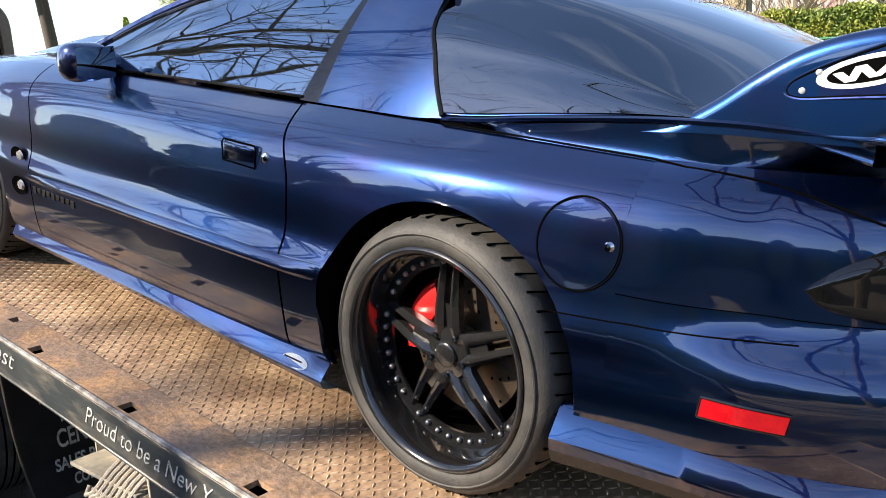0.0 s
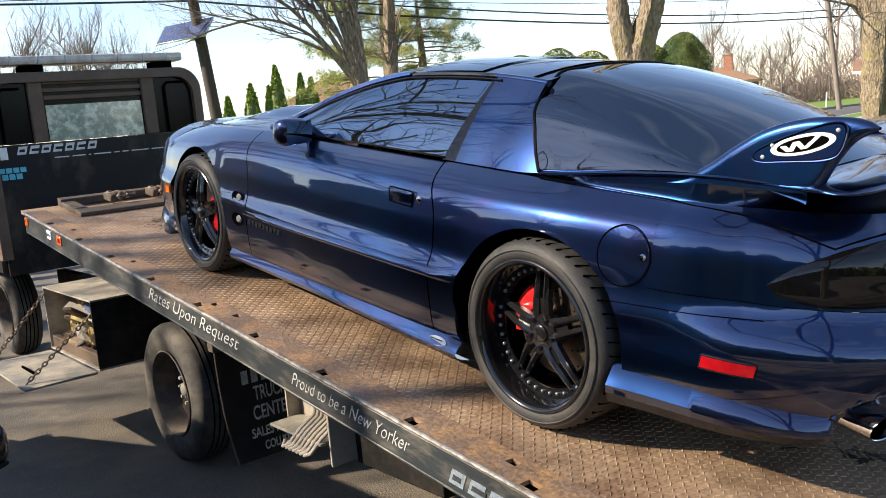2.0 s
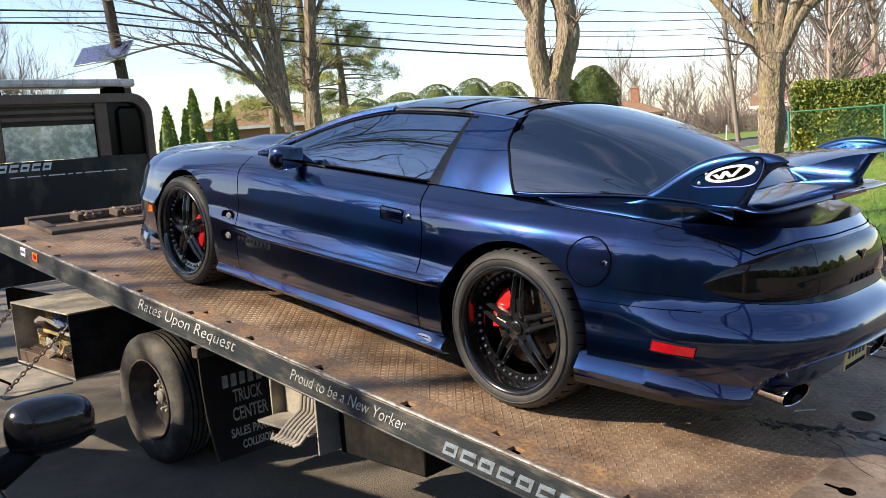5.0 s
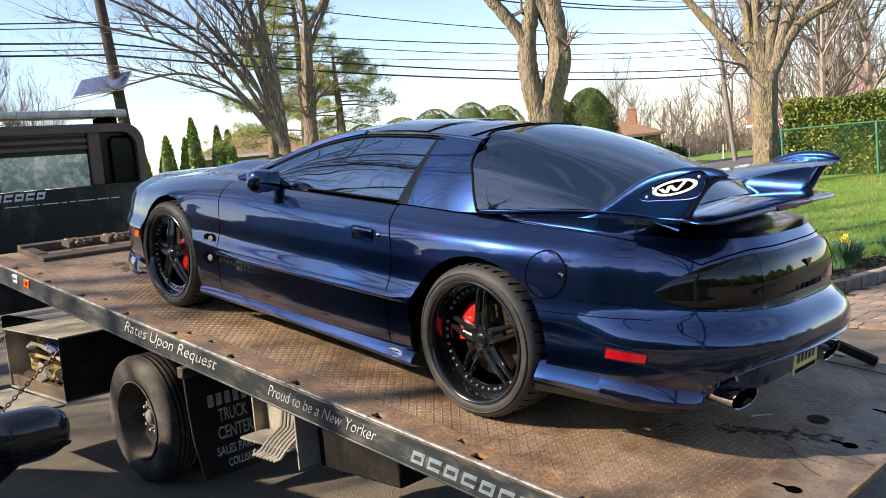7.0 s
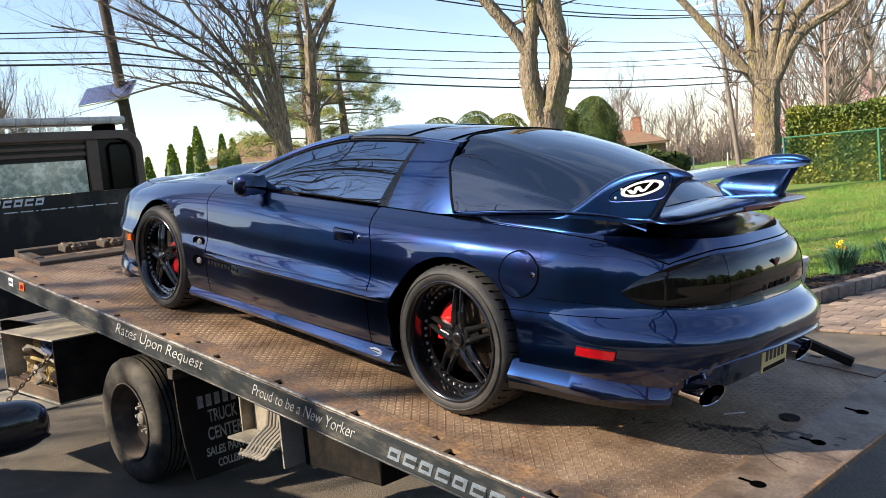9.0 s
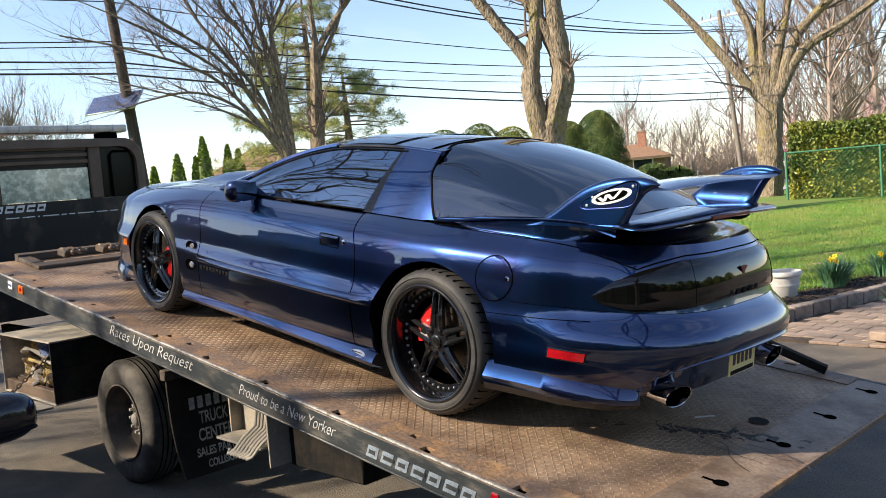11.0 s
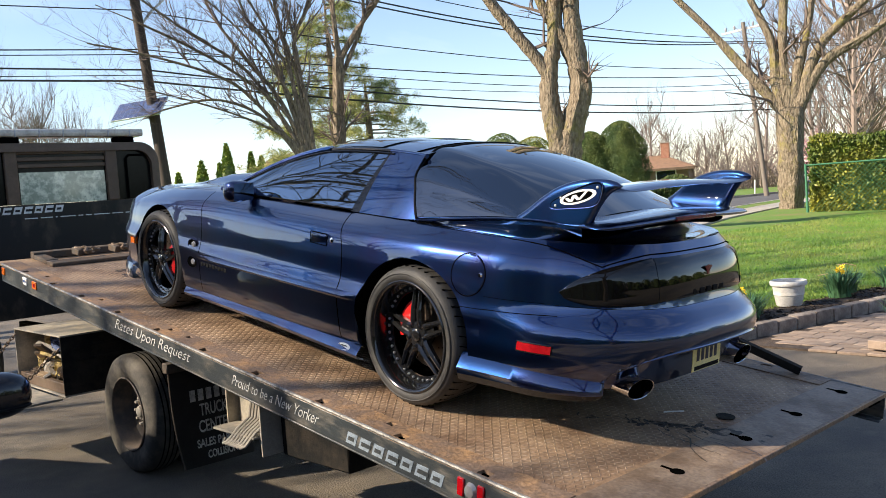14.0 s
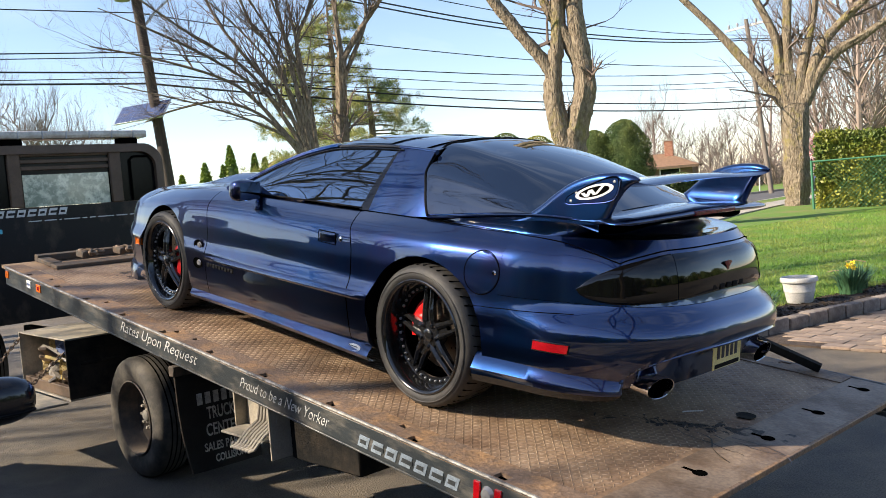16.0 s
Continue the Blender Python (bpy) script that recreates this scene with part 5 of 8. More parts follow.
for sign in (-1, 1):
    # A pillar and roof rail
    part("pillar", tube([roof_point(x, sign * 0.985) for x in np.linspace(-2.0, -1.05, 20)], 0.020, 8), PAINT, coupe, "dark blue windscreen pillar")
    part("roof_rail", tube([roof_point(x, sign * 0.985, -0.004) for x in np.linspace(-1.05, -0.55, 13)], 0.011, 8), GLOSS_BLACK, coupe, "black roof rail")
    part("roof_rail", tube([roof_point(x, sign * 0.985, -0.004) for x in np.linspace(-0.548, -0.27, 9)], 0.013, 10), PAINT, coupe, "dark blue rounded roof edge")
    rear_edge = lambda v: -0.628 + 0.085 * v
    rows = []
    for u in np.linspace(0, 1, 30):
        row = []
        for v in np.linspace(0.02, 0.93, 12):
            x0 = -1.83
            x = x0 + (rear_edge(v) - x0) * u
            row.append(glass_point(x, v, sign))
        rows.append(row)
    part("side_window", grid(rows), MIRROR_TINT, coupe, "tinted side window")
    rows = [[glass_point(rear_edge(v) + (0.012 + 0.062 * (1 - v) ) * u, v, sign, 0.002) for v in np.linspace(0.0, 0.96, 10)] for u in (0, 0.5, 1)]
    part("window_trim", grid(rows), GLOSS_BLACK, coupe, "black triangular window trim")
    rows = []
    for u in np.linspace(0, 1, 16):
        row = []
        for v in np.linspace(0.0, 1.0, 12):
            a, b = rear_edge(v) + 0.012 + 0.062 * (1 - v), -0.125 - 0.19 * min(v, 0.78)
            row.append(glass_point(a + (b - a) * u, v, sign, 0.003))
        rows.append(row)
    part("sail_panel", grid(rows), PAINT, coupe, "dark blue sail panel behind the side window")
    rows = []
    for x in np.linspace(-0.125, 0.81, 40):
        f = min(1, max(0, (x + 0.125) / 0.45))
        w, z = ridge_w(x) * f + belt_w(x) * (1 - f), ridge_z(x) * f + belt_z(x) * (1 - f)
        fade = min(1.0, max(0.0, (0.81 - x) / 0.16))
        e = 0.004 + 0.016 * f * fade
        rows.append([(x, YC + sign * (w - 0.05 * f - 0.01), z + 0.010), (x, YC + sign * (w + e - 0.006), z + 0.006), (x, YC + sign * (w + e), z + 0.002), (x, YC + sign * (w + e - 0.003), z - 0.005),
                     (x, YC + sign * (w - 0.05 * f - 0.008), z - 0.022 * f * fade - 0.006)])
    part("hatch_lip", grid(rows), PAINT, coupe, "thin dark blue hatch lip running into the spoiler")
    part("belt_moulding", tube([glass_point(x, 0.03, sign, 0.004) for x in np.linspace(-1.86, -0.62, 24)], 0.0045, 6), BLACK_TRIM, coupe, "black belt moulding")
    part("roof_seal", tube([glass_point(x, 0.955, sign, 0.003) for x in np.linspace(-1.70, -0.50, 24)], 0.006, 6), GLOSS_BLACK, coupe, "black window seal")

# moulded crease strip along the doors, and the body seam behind the wheel
for sign in (-1, 1):
    rows = []
    for x in np.linspace(-1.99, -0.36, 50):
        if DOOR_B - 0.006 < x < DOOR_B + 0.006:
            continue
        f = min(1, (x + 1.99) / 0.3) * min(1, (-0.36 - x) / 0.10)
        z = 0.447 + 0.012 * (x + 1.2)
        w = skin_point(x, z)
        rows.append([(x, YC + sign * (w - 0.004), z + 0.026), (x, YC + sign * (w + 0.010 * f), z + 0.012), (x, YC + sign * (w + 0.012 * f), z - 0.004),
                     (x, YC + sign * (w - 0.006), z - 0.020)])
    part("crease_strip", grid(rows), PAINT, coupe)
    pts = [(x, YC + sign * (skin_point(x, 0.53 + 0.03 * (x - 0.27)) + 0.0), 0.53 + 0.03 * (x - 0.27)) for x in np.linspace(0.285, 0.42, 8)]
    for q in np.linspace(0.995, 0.80, 14):
        z = 0.537 + 0.012 * (1 - q) / 0.2
        pts.append(tail_row(z, tail_side(z), sign * q, 0.001))
    part("body_seam", tube(pts, 0.0018, 6), GAP, coupe, "dark seam between quarter panel and bumper")
    # red reflector
    rows = []
    for q in np.linspace(0.918, 0.80, 8):
        rows.append([tail_row(z, tail_side(z), sign * q, o) for z, o in ((0.395, 0.0), (0.397, 0.009), (0.43, 0.009), (0.432, 0.0))])
    refl = part("side_reflector", grid(rows), RED_LENS, coupe, "red rear side reflector")
    ring = [tail_row(z, tail_side(z), sign * q, 0.004) for z, q in [(0.394, q_) for q_ in np.linspace(0.919, 0.799, 10)] + [(0.433, q_) for q_ in np.linspace(0.799, 0.919, 10)] + [(0.394, 0.919)]]
    part("reflector_rim", tube(ring, 0.0035, 6, cap=False), GLOSS_BLACK, refl, "dark rim of the reflector")
    # fender gills: two recessed oval vents behind the front wheel
    for zc, h in ((0.505, 0.030), (0.395, 0.034)):
        x0 = -2.045
        w = skin_point(x0, zc)
        bmv = lathe([(0.0, 0.000), (0.036, 0.000), (0.040, 0.003)], "y", 24)
        vent = part("fender_vent", bmv, GAP, coupe, "dark fender vent with a clear lens", mw=pose(x0, YC + sign * (w + 0.002), zc, 0, 0, 0) @ Matrix.Diagonal((1.45, -sign * -1.0, 0.85, 1)))
        part("lens", lathe([(0.0, -0.010), (0.016, -0.008), (0.022, 0.0)], "y", 16), CLEAR_LENS, vent, "clear lens", mw=pose(0.010, -0.002, 0.004) @ Matrix.Diagonal((0.85, -sign * -1.0, 1.15, 1)))
    # side skirt with a flat upper face
    rows = []
    for x in np.linspace(-2.20, -0.355, 40):
        f = (x + 2.20) / 1.845
        zt = 0.222 - 0.012 * f + 0.012 * math.sin(f * 3)
        w = w_low(x) - 0.020
        o = 0.004 + 0.012 * f
        rows.append([(x, YC + sign * (w - 0.02), zt + 0.004), (x, YC + sign * (w + 0.006), zt), (x, YC + sign * (w + o + 0.020), zt - 0.034), (x, YC + sign * (w + o + 0.026), zt - 0.048),
                     (x, YC + sign * (w + o + 0.018), zt - 0.066), (x, YC + sign * (w - 0.03), zt - 0.085)])
    part("side_skirt", grid(rows), PAINT, coupe, "dark blue side skirt")
    # rear corner skirt with a black lip below it
    rows = []
    for x in np.linspace(0.335, 0.42, 6)[:-1]:
        rows.append([(x, YC + sign * (skin_point(x, max(z, 0.26)) + o), z)
                     for z, o in ((0.335, -0.02), (0.330, -0.008), (0.268, 0.045), (0.258, 0.047), (0.240, 0.045), (0.209, 0.033), (0.205, -0.05))])
    for q in np.linspace(1.0, 0.50, 36):
        f = (1 - q) / 0.50
        up = 0.042 * f**7
        row = []
        for z, o in ((0.335 - 0.030 * f, -0.02), (0.330 - 0.030 * f, -0.008), (0.268 - 0.012 * f, 0.045 - 0.034 * f**6), (0.258 - 0.010 * f, 0.047 - 0.036 * f**6), (0.240 - 0.006 * f + 0.3 * up, 0.045 - 0.036 * f**6),
                     (0.209 + up, 0.033 - 0.032 * f**6), (0.205 + up, -0.05)):
            p = tail_row(max(z, 0.26), tail_side(max(z, 0.26)), sign * q, o)
            row.append((p[0], p[1], z))
        rows.append(row)
    skirt_b = part("rear_skirt", grid([r_[:5] for r_ in rows]), PAINT, coupe, "dark blue rear corner skirt")
    part("skirt_lip", grid([r_[4:] for r_ in rows]), GLOSS_BLACK, skirt_b, "black lip under the skirt")
    part("skirt_end", grid([[rows[-1][k], rows[-1][6 - k]] for k in range(4)]), PAINT, skirt_b)
    # door handle: recessed cup with a pull bar, and a lock
    hx, hz = -0.705, 0.708
    hw = skin_point(hx, hz)
    handle = part("door_handle", prism([(-0.078, -0.024), (0.060, -0.028), (0.066, 0.018), (0.058, 0.028), (-0.070, 0.030), (-0.080, 0.022)], 0.006, bevel=0.002), PAINT, coupe,
                  "dark blue recessed door handle", mw=pose(hx, YC + sign * (hw + 0.003), hz, 0, 0, 0) @ Matrix.Diagonal((1, sign * -1, 1, 1)))
    part("pull", prism([(-0.070, 0.002), (0.052, -0.002), (0.056, 0.020), (-0.066, 0.026)], 0.010, bevel=0.003), PAINT, handle, mw=pose(0, -0.008, 0))
    part("handle_rim", tube([(-0.080, 0, -0.026), (0.062, 0, -0.030), (0.068, 0, 0.022), (0.060, 0, 0.031), (-0.072, 0, 0.033), (-0.082, 0, 0.024), (-0.080, 0, -0.026)], 0.0026, 6), GAP, handle, mw=pose(0, -0.003, 0))
    lw = skin_point(-0.605, 0.713)
    part("door_lock", lathe([(0.0, -0.007), (0.010, -0.006), (0.014, -0.003), (0.015, 0.004)], "y", 20), CHROME, coupe, "round door lock",
         mw=pose(-0.605, YC + sign * lw, 0.713) @ Matrix.Diagonal((1, -sign, 1, 1)))
    # mirror
    mir = part("door_mirror", bmesh.new(), PAINT, coupe, "dark blue door mirror with black glass")
    own = bmesh.new()
    bmesh.ops.create_uvsphere(own, u_segments=24, v_segments=14, radius=1.0)
    for v in own.verts:
        x, y, z = v.co
        v.co = (0.085 * x if x < 0 else 0.050 * x, 0.082 * math.copysign(abs(y) ** 0.62, y), 0.062 * math.copysign(abs(z) ** 0.60, z) * (1 + 0.10 * sign * y))
    own.to_mesh(mir.data)
    own.free()
    mir.data.polygons.foreach_set("use_smooth", [True] * len(mir.data.polygons))
    mir.matrix_local = pose(-1.52, YC + sign * 0.80, 0.885, 0, 0, sign * -10)
    part("mirror_glass", grid([[(0.046 + 0.006 * (1 - (a * a + b * b)), 0.073 * a, 0.050 * b) for a in np.linspace(-1, 1, 9)] for b in np.linspace(-1, 1, 7)]), MIRROR_TINT, mir, "dark mirror glass",
         mw=pose(0.004, 0, 0))
    part("mirror_stem", tube([(-1.60, YC + sign * 0.66, 0.868), (-1.56, YC + sign * 0.73, 0.872), (-1.53, YC + sign * 0.78, 0.88)], [0.035, 0.03, 0.028], 10), PAINT, coupe)
    # white decal on the rear end of the skirt: a plain oval in bars
for k in range(3):
    own = lathe([(0.0, 0.0), (0.034, 0.0)], "y", 24) if k == 0 else box(-0.028, 0.02, 0.0, 0.0005, -0.004, 0.004)
    w = w_low(-0.49) - 0.016
    part("skirt_decal", own, WHITE if k == 0 else BLACK_TRIM, coupe, "white oval decal",
         mw=pose(-0.47, YC - (w + 0.026 + 0.001 * (k > 0)), 0.187 + (0.006 if k == 2 else -0.005 if k else 0), -30, 0, 0) @ Matrix.Diagonal((1.5, 1, 0.55, 1)))

# raised model lettering on the door bottom, too worn to read: short bars
for k in range(9):
    x = -1.93 + k * 0.036
    w = skin_point(x, 0.398)
    part("letter_bar", box(x, x + 0.026, YC - w - 0.004, YC - w + 0.004, 0.388 + 0.006 * (k % 2), 0.412, bevel=0.0015), BLACK_TRIM, coupe)

# fuel flap
fx, fz = 0.333, 0.675
fw = skin_point(fx, fz)
fn = (skin_point(fx, fz + 0.05) - skin_point(fx, fz - 0.05)) / 0.1
yaw = math.degrees(math.atan((skin_point(fx + 0.05, fz) - skin_point(fx - 0.05, fz)) / 0.1))
rows = []
for r in (0.0, 0.3, 0.6, 0.85, 0.97, 1.0):
    row = []
    for k in range(48):
        a = 2 * math.pi * k / 48
        x, z = fx + 0.086 * r * math.cos(a), fz + 0.093 * r * math.sin(a)
        row.append((x, YC - skin_point(x, z) - (0.0025 if r < 0.99 else -0.002), z))
    rows.append(row)
flap = part("fuel_flap", grid(rows, close_v=True), PAINT, coupe, "round dark blue fuel flap")
part("flap_gap", tube([(fx + 0.0875 * math.cos(a), YC - skin_point(fx + 0.0875 * math.cos(a), fz + 0.0945 * math.sin(a)) - 0.0005, fz + 0.0945 * math.sin(a))
                       for a in np.linspace(0, 2 * math.pi, 49)], 0.0022, 6), GAP, flap)
part("flap_catch", lathe([(0, -0.006), (0.008, -0.005), (0.012, 0.002)], "y", 14), CHROME, flap, "small bright catch",
     mw=pose(fx + 0.062, YC - skin_point(fx + 0.062, fz + 0.005) - 0.002, fz + 0.005))

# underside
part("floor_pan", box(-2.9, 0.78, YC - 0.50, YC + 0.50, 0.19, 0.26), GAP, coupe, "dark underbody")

# spoiler: two upright fins rising from the hatch, a wing between, a lower lip
spo = part("spoiler", bmesh.new(), PAINT, coupe, "dark blue raised rear spoiler with two fins and a wing")
rows = []
for f in np.linspace(-1, 1, 81):
    f = math.sin(f * math.pi / 2)
    a = abs(f)
    e = math.sqrt(max(0.0, 1 - (max(0.0, a - 0.84) / 0.16) ** 2))      # the rounded ends
    x0, x1 = 0.66 + 0.03 * a**3, 0.985 - 0.05 * a**2.5 - 0.05 * (1 - e)
    zz = 0.930 - 0.004 * a**2 + 0.018 * (1 - a)
    y = YC + f * 0.586
    low = max(0.0, 1 - (a / 0.80) ** 4)
    rows.append([(x0 - 0.06, y, zz - 0.006 * e - 0.029 * low), (x0, y, zz - 0.002 * e), (x0 + 0.12, y, zz + 0.016 * e), (x1 - 0.1, y, zz + 0.021 * e), (x1 - 0.02, y, zz + 0.019 * e), (x1, y, zz + 0.012 * e),
                 (x1 + 0.005, y, zz + 0.003 * e), (x1 - 0.02, y, zz - 0.008 * e), (x1 - 0.09, y, zz - 0.014 * e), (x0 + 0.10, y, zz - 0.012 * e - 0.012 * low)])
own = grid(rows)
own.to_mesh(spo.data)
own.free()
spo.data.polygons.foreach_set("use_smooth", [True] * len(spo.data.polygons))
fin_top = spline((0.30, 0.36, 0.42, 0.495, 0.57, 0.65, 0.73, 0.80, 0.88, 0.93, 0.955), (0.892, 0.900, 0.917, 0.962, 1.022, 1.075, 1.106, 1.121, 1.126, 1.119, 1.106))
fin_bot = spline((0.30, 0.55, 0.78, 0.825, 0.845, 0.868, 0.905, 0.955), (0.884, 0.906, 0.914, 0.924, 0.962, 1.012, 1.066, 1.098))


def soft_loop(pts, turns=3):
    """A closed outline with its corners cut round."""
    for _ in range(turns):
        pts = [tuple(a[i] * (1 - f) + b[i] * f for i in range(len(a))) for a, b in zip(pts, pts[1:] + pts[:1]) for f in (0.25, 0.75)]
    return pts


def edge_round(d, r):
    """0 at an edge, 1 from the radius r inwards."""
    return math.sqrt(max(0.0, 1 - (1 - min(1.0, max(0.0, d / r))) ** 2))


for sign in (-1, 1):
    rows = []
    for x in 0.6275 - 0.3275 * np.cos(np.linspace(0, math.pi, 60)):
        zt, zb = fin_top(x), min(fin_bot(x), fin_top(x) - 0.003)
        h = zt - zb
        st, sb = (fin_top(x + 0.004) - fin_top(x - 0.004)) / 0.008, (fin_bot(x + 0.004) - fin_bot(x - 0.004)) / 0.008
        ct, cb = 1 / math.hypot(1, st), 1 / math.hypot(1, sb)
        outer, inner = [], []
        for v in 0.5 - 0.5 * np.cos(np.linspace(0, math.pi, 23)):
            z = zb + h * v
            k = edge_round((zt - z) * ct, 0.026) * (edge_round((z - zb) * cb, 0.022) if x > 0.80 else 1.0)
            face = ridge_w(x) + 0.014 - 0.10 * (z - min(zb, 0.914))
            th = 0.044 + 0.045 * max(0.0, 1 - (z - zb) / 0.09) ** 2 * (1.0 if x < 0.80 else max(0.0, 1 - (x - 0.80) / 0.04))
            outer.append((x, YC + sign * (face - 0.020 * (1 - k)), z))
            inner.append((x, YC + sign * (face - 0.020 - (th - 0.020) * k), z))
        rows.append(outer + inner[::-1])
    fin = part("fin", grid(rows, close_v=True), PAINT, spo, "upright spoiler fin")
    # inlay panel with three screws, a white oval and a zigzag stroke
    if sign < 0:
        def on_fin(off):
            yaw = -math.degrees(math.atan((ridge_w(0.88) - ridge_w(0.66)) / 0.22))
            return pose(0.772, YC - (ridge_w(0.772) + 0.014 - 0.10 * 0.132) - off, 1.046, 0, 0, yaw) @ pose(0, 0, 0, -5.7, -17, 0)

        tri = soft_loop([(-0.150, -0.006), (-0.118, 0.016), (0.060, 0.042), (0.128, 0.032), (0.104, -0.030), (0.070, -0.056), (-0.060, -0.034), (-0.130, -0.024)])
        part("inlay", prism(tri, 0.0012), PAINT, fin, "dark blue inlay panel", mw=on_fin(0.0022))
        part("inlay_seam", tube([(x_, 0.0, z_) for x_, z_ in tri + tri[:1]], 0.0019, 6, cap=False), GAP, fin, mw=on_fin(0.0024))
        part("inlay_rim", tube([(x_ * 1.035, 0.0, z_ * 1.07) for x_, z_ in tri + tri[:1]], 0.0030, 6, cap=False), PAINT, fin, mw=on_fin(0.0012))
        for dx, dz in ((-0.118, -0.012), (0.100, 0.018), (-0.085, 0.014)):
            part("screw", lathe([(0, -0.003), (0.004, -0.0026), (0.006, -0.001), (0.0065, 0.002)], "y", 14), GALV, fin, "bright screw head", mw=on_fin(0.0026) @ Matrix.Translation((dx, 0, dz)))
        part("oval_decal", lathe([(0, 0), (1.0, 0.0)], "y", 40), WHITE, fin, "white oval decal", mw=on_fin(0.0034) @ Matrix.Diagonal((0.092, 1, 0.027, 1)))
        part("oval_field", lathe([(0, 0), (1.0, 0.0)], "y", 40), GAP, fin, "dark field inside the oval", mw=on_fin(0.0044) @ Matrix.Diagonal((0.074, 1, 0.0190, 1)))
        zig = [(-0.055, 0.006), (-0.036, -0.013), (-0.015, 0.011), (0.004, -0.013), (0.053, 0.017)]
        own = bmesh.new()
        for (xa, za), (xc, zc_) in zip(zig, zig[1:]):
            prism([(xa - 0.0080, za), (xa + 0.0090, za), (xc + 0.0080, zc_), (xc - 0.0090, zc_)], 0.001, own)
        part("decal_stroke", own, WHITE, fin, smooth=False, mw=on_fin(0.0058))
rows = []
for f in np.linspace(-1, 1, 41):
    y = YC + f * 0.525
    zz = 1.055 + 0.022 * (1 - f * f) + 0.028 * abs(f) ** 6
    rows.append([(0.74, y, zz), (0.76, y, zz + 0.014), (0.85, y, zz + 0.020), (0.945, y, zz + 0.018), (0.955, y, zz + 0.010), (0.93, y, zz + 0.002), (0.80, y, zz - 0.014)])
part("wing", grid(rows, close_v=True), PAINT, spo, "wing blade between the fins")
part("brake_lamp", box(0.955, 0.992, YC - 0.16, YC + 0.16, 0.938, 0.958, bevel=0.004), BADGE_RED, spo, "red high-level brake lamp")
# hatch cut line
for sign in (-1, 1):
    pts = [(-0.12, YC + sign * (w_sho(-0.12) - 0.004), z_sho(-0.12) + 0.006)]
    for x in np.linspace(-0.10, 0.42, 16):
        pts.append((x, YC + sign * (w_sho(x) + 0.002), z_sho(x) + 0.004))
    for q in np.linspace(0.98, 0.58, 16):
        z = 0.838 - 0.078 * ((0.98 - q) / 0.40) ** 1.3
        pts.append(tail_row(z, tail_side(z), sign * q, 0.001))
    for q in np.linspace(0.54, 0.0, 16):
        z = lamp_high(q) + 0.010
        pts.append(tail_row(z, tail_side(z), sign * q, 0.002))
    part("hatch_gap", tube(pts, 0.0026, 6), GAP, coupe, "dark gap of the hatch lid")


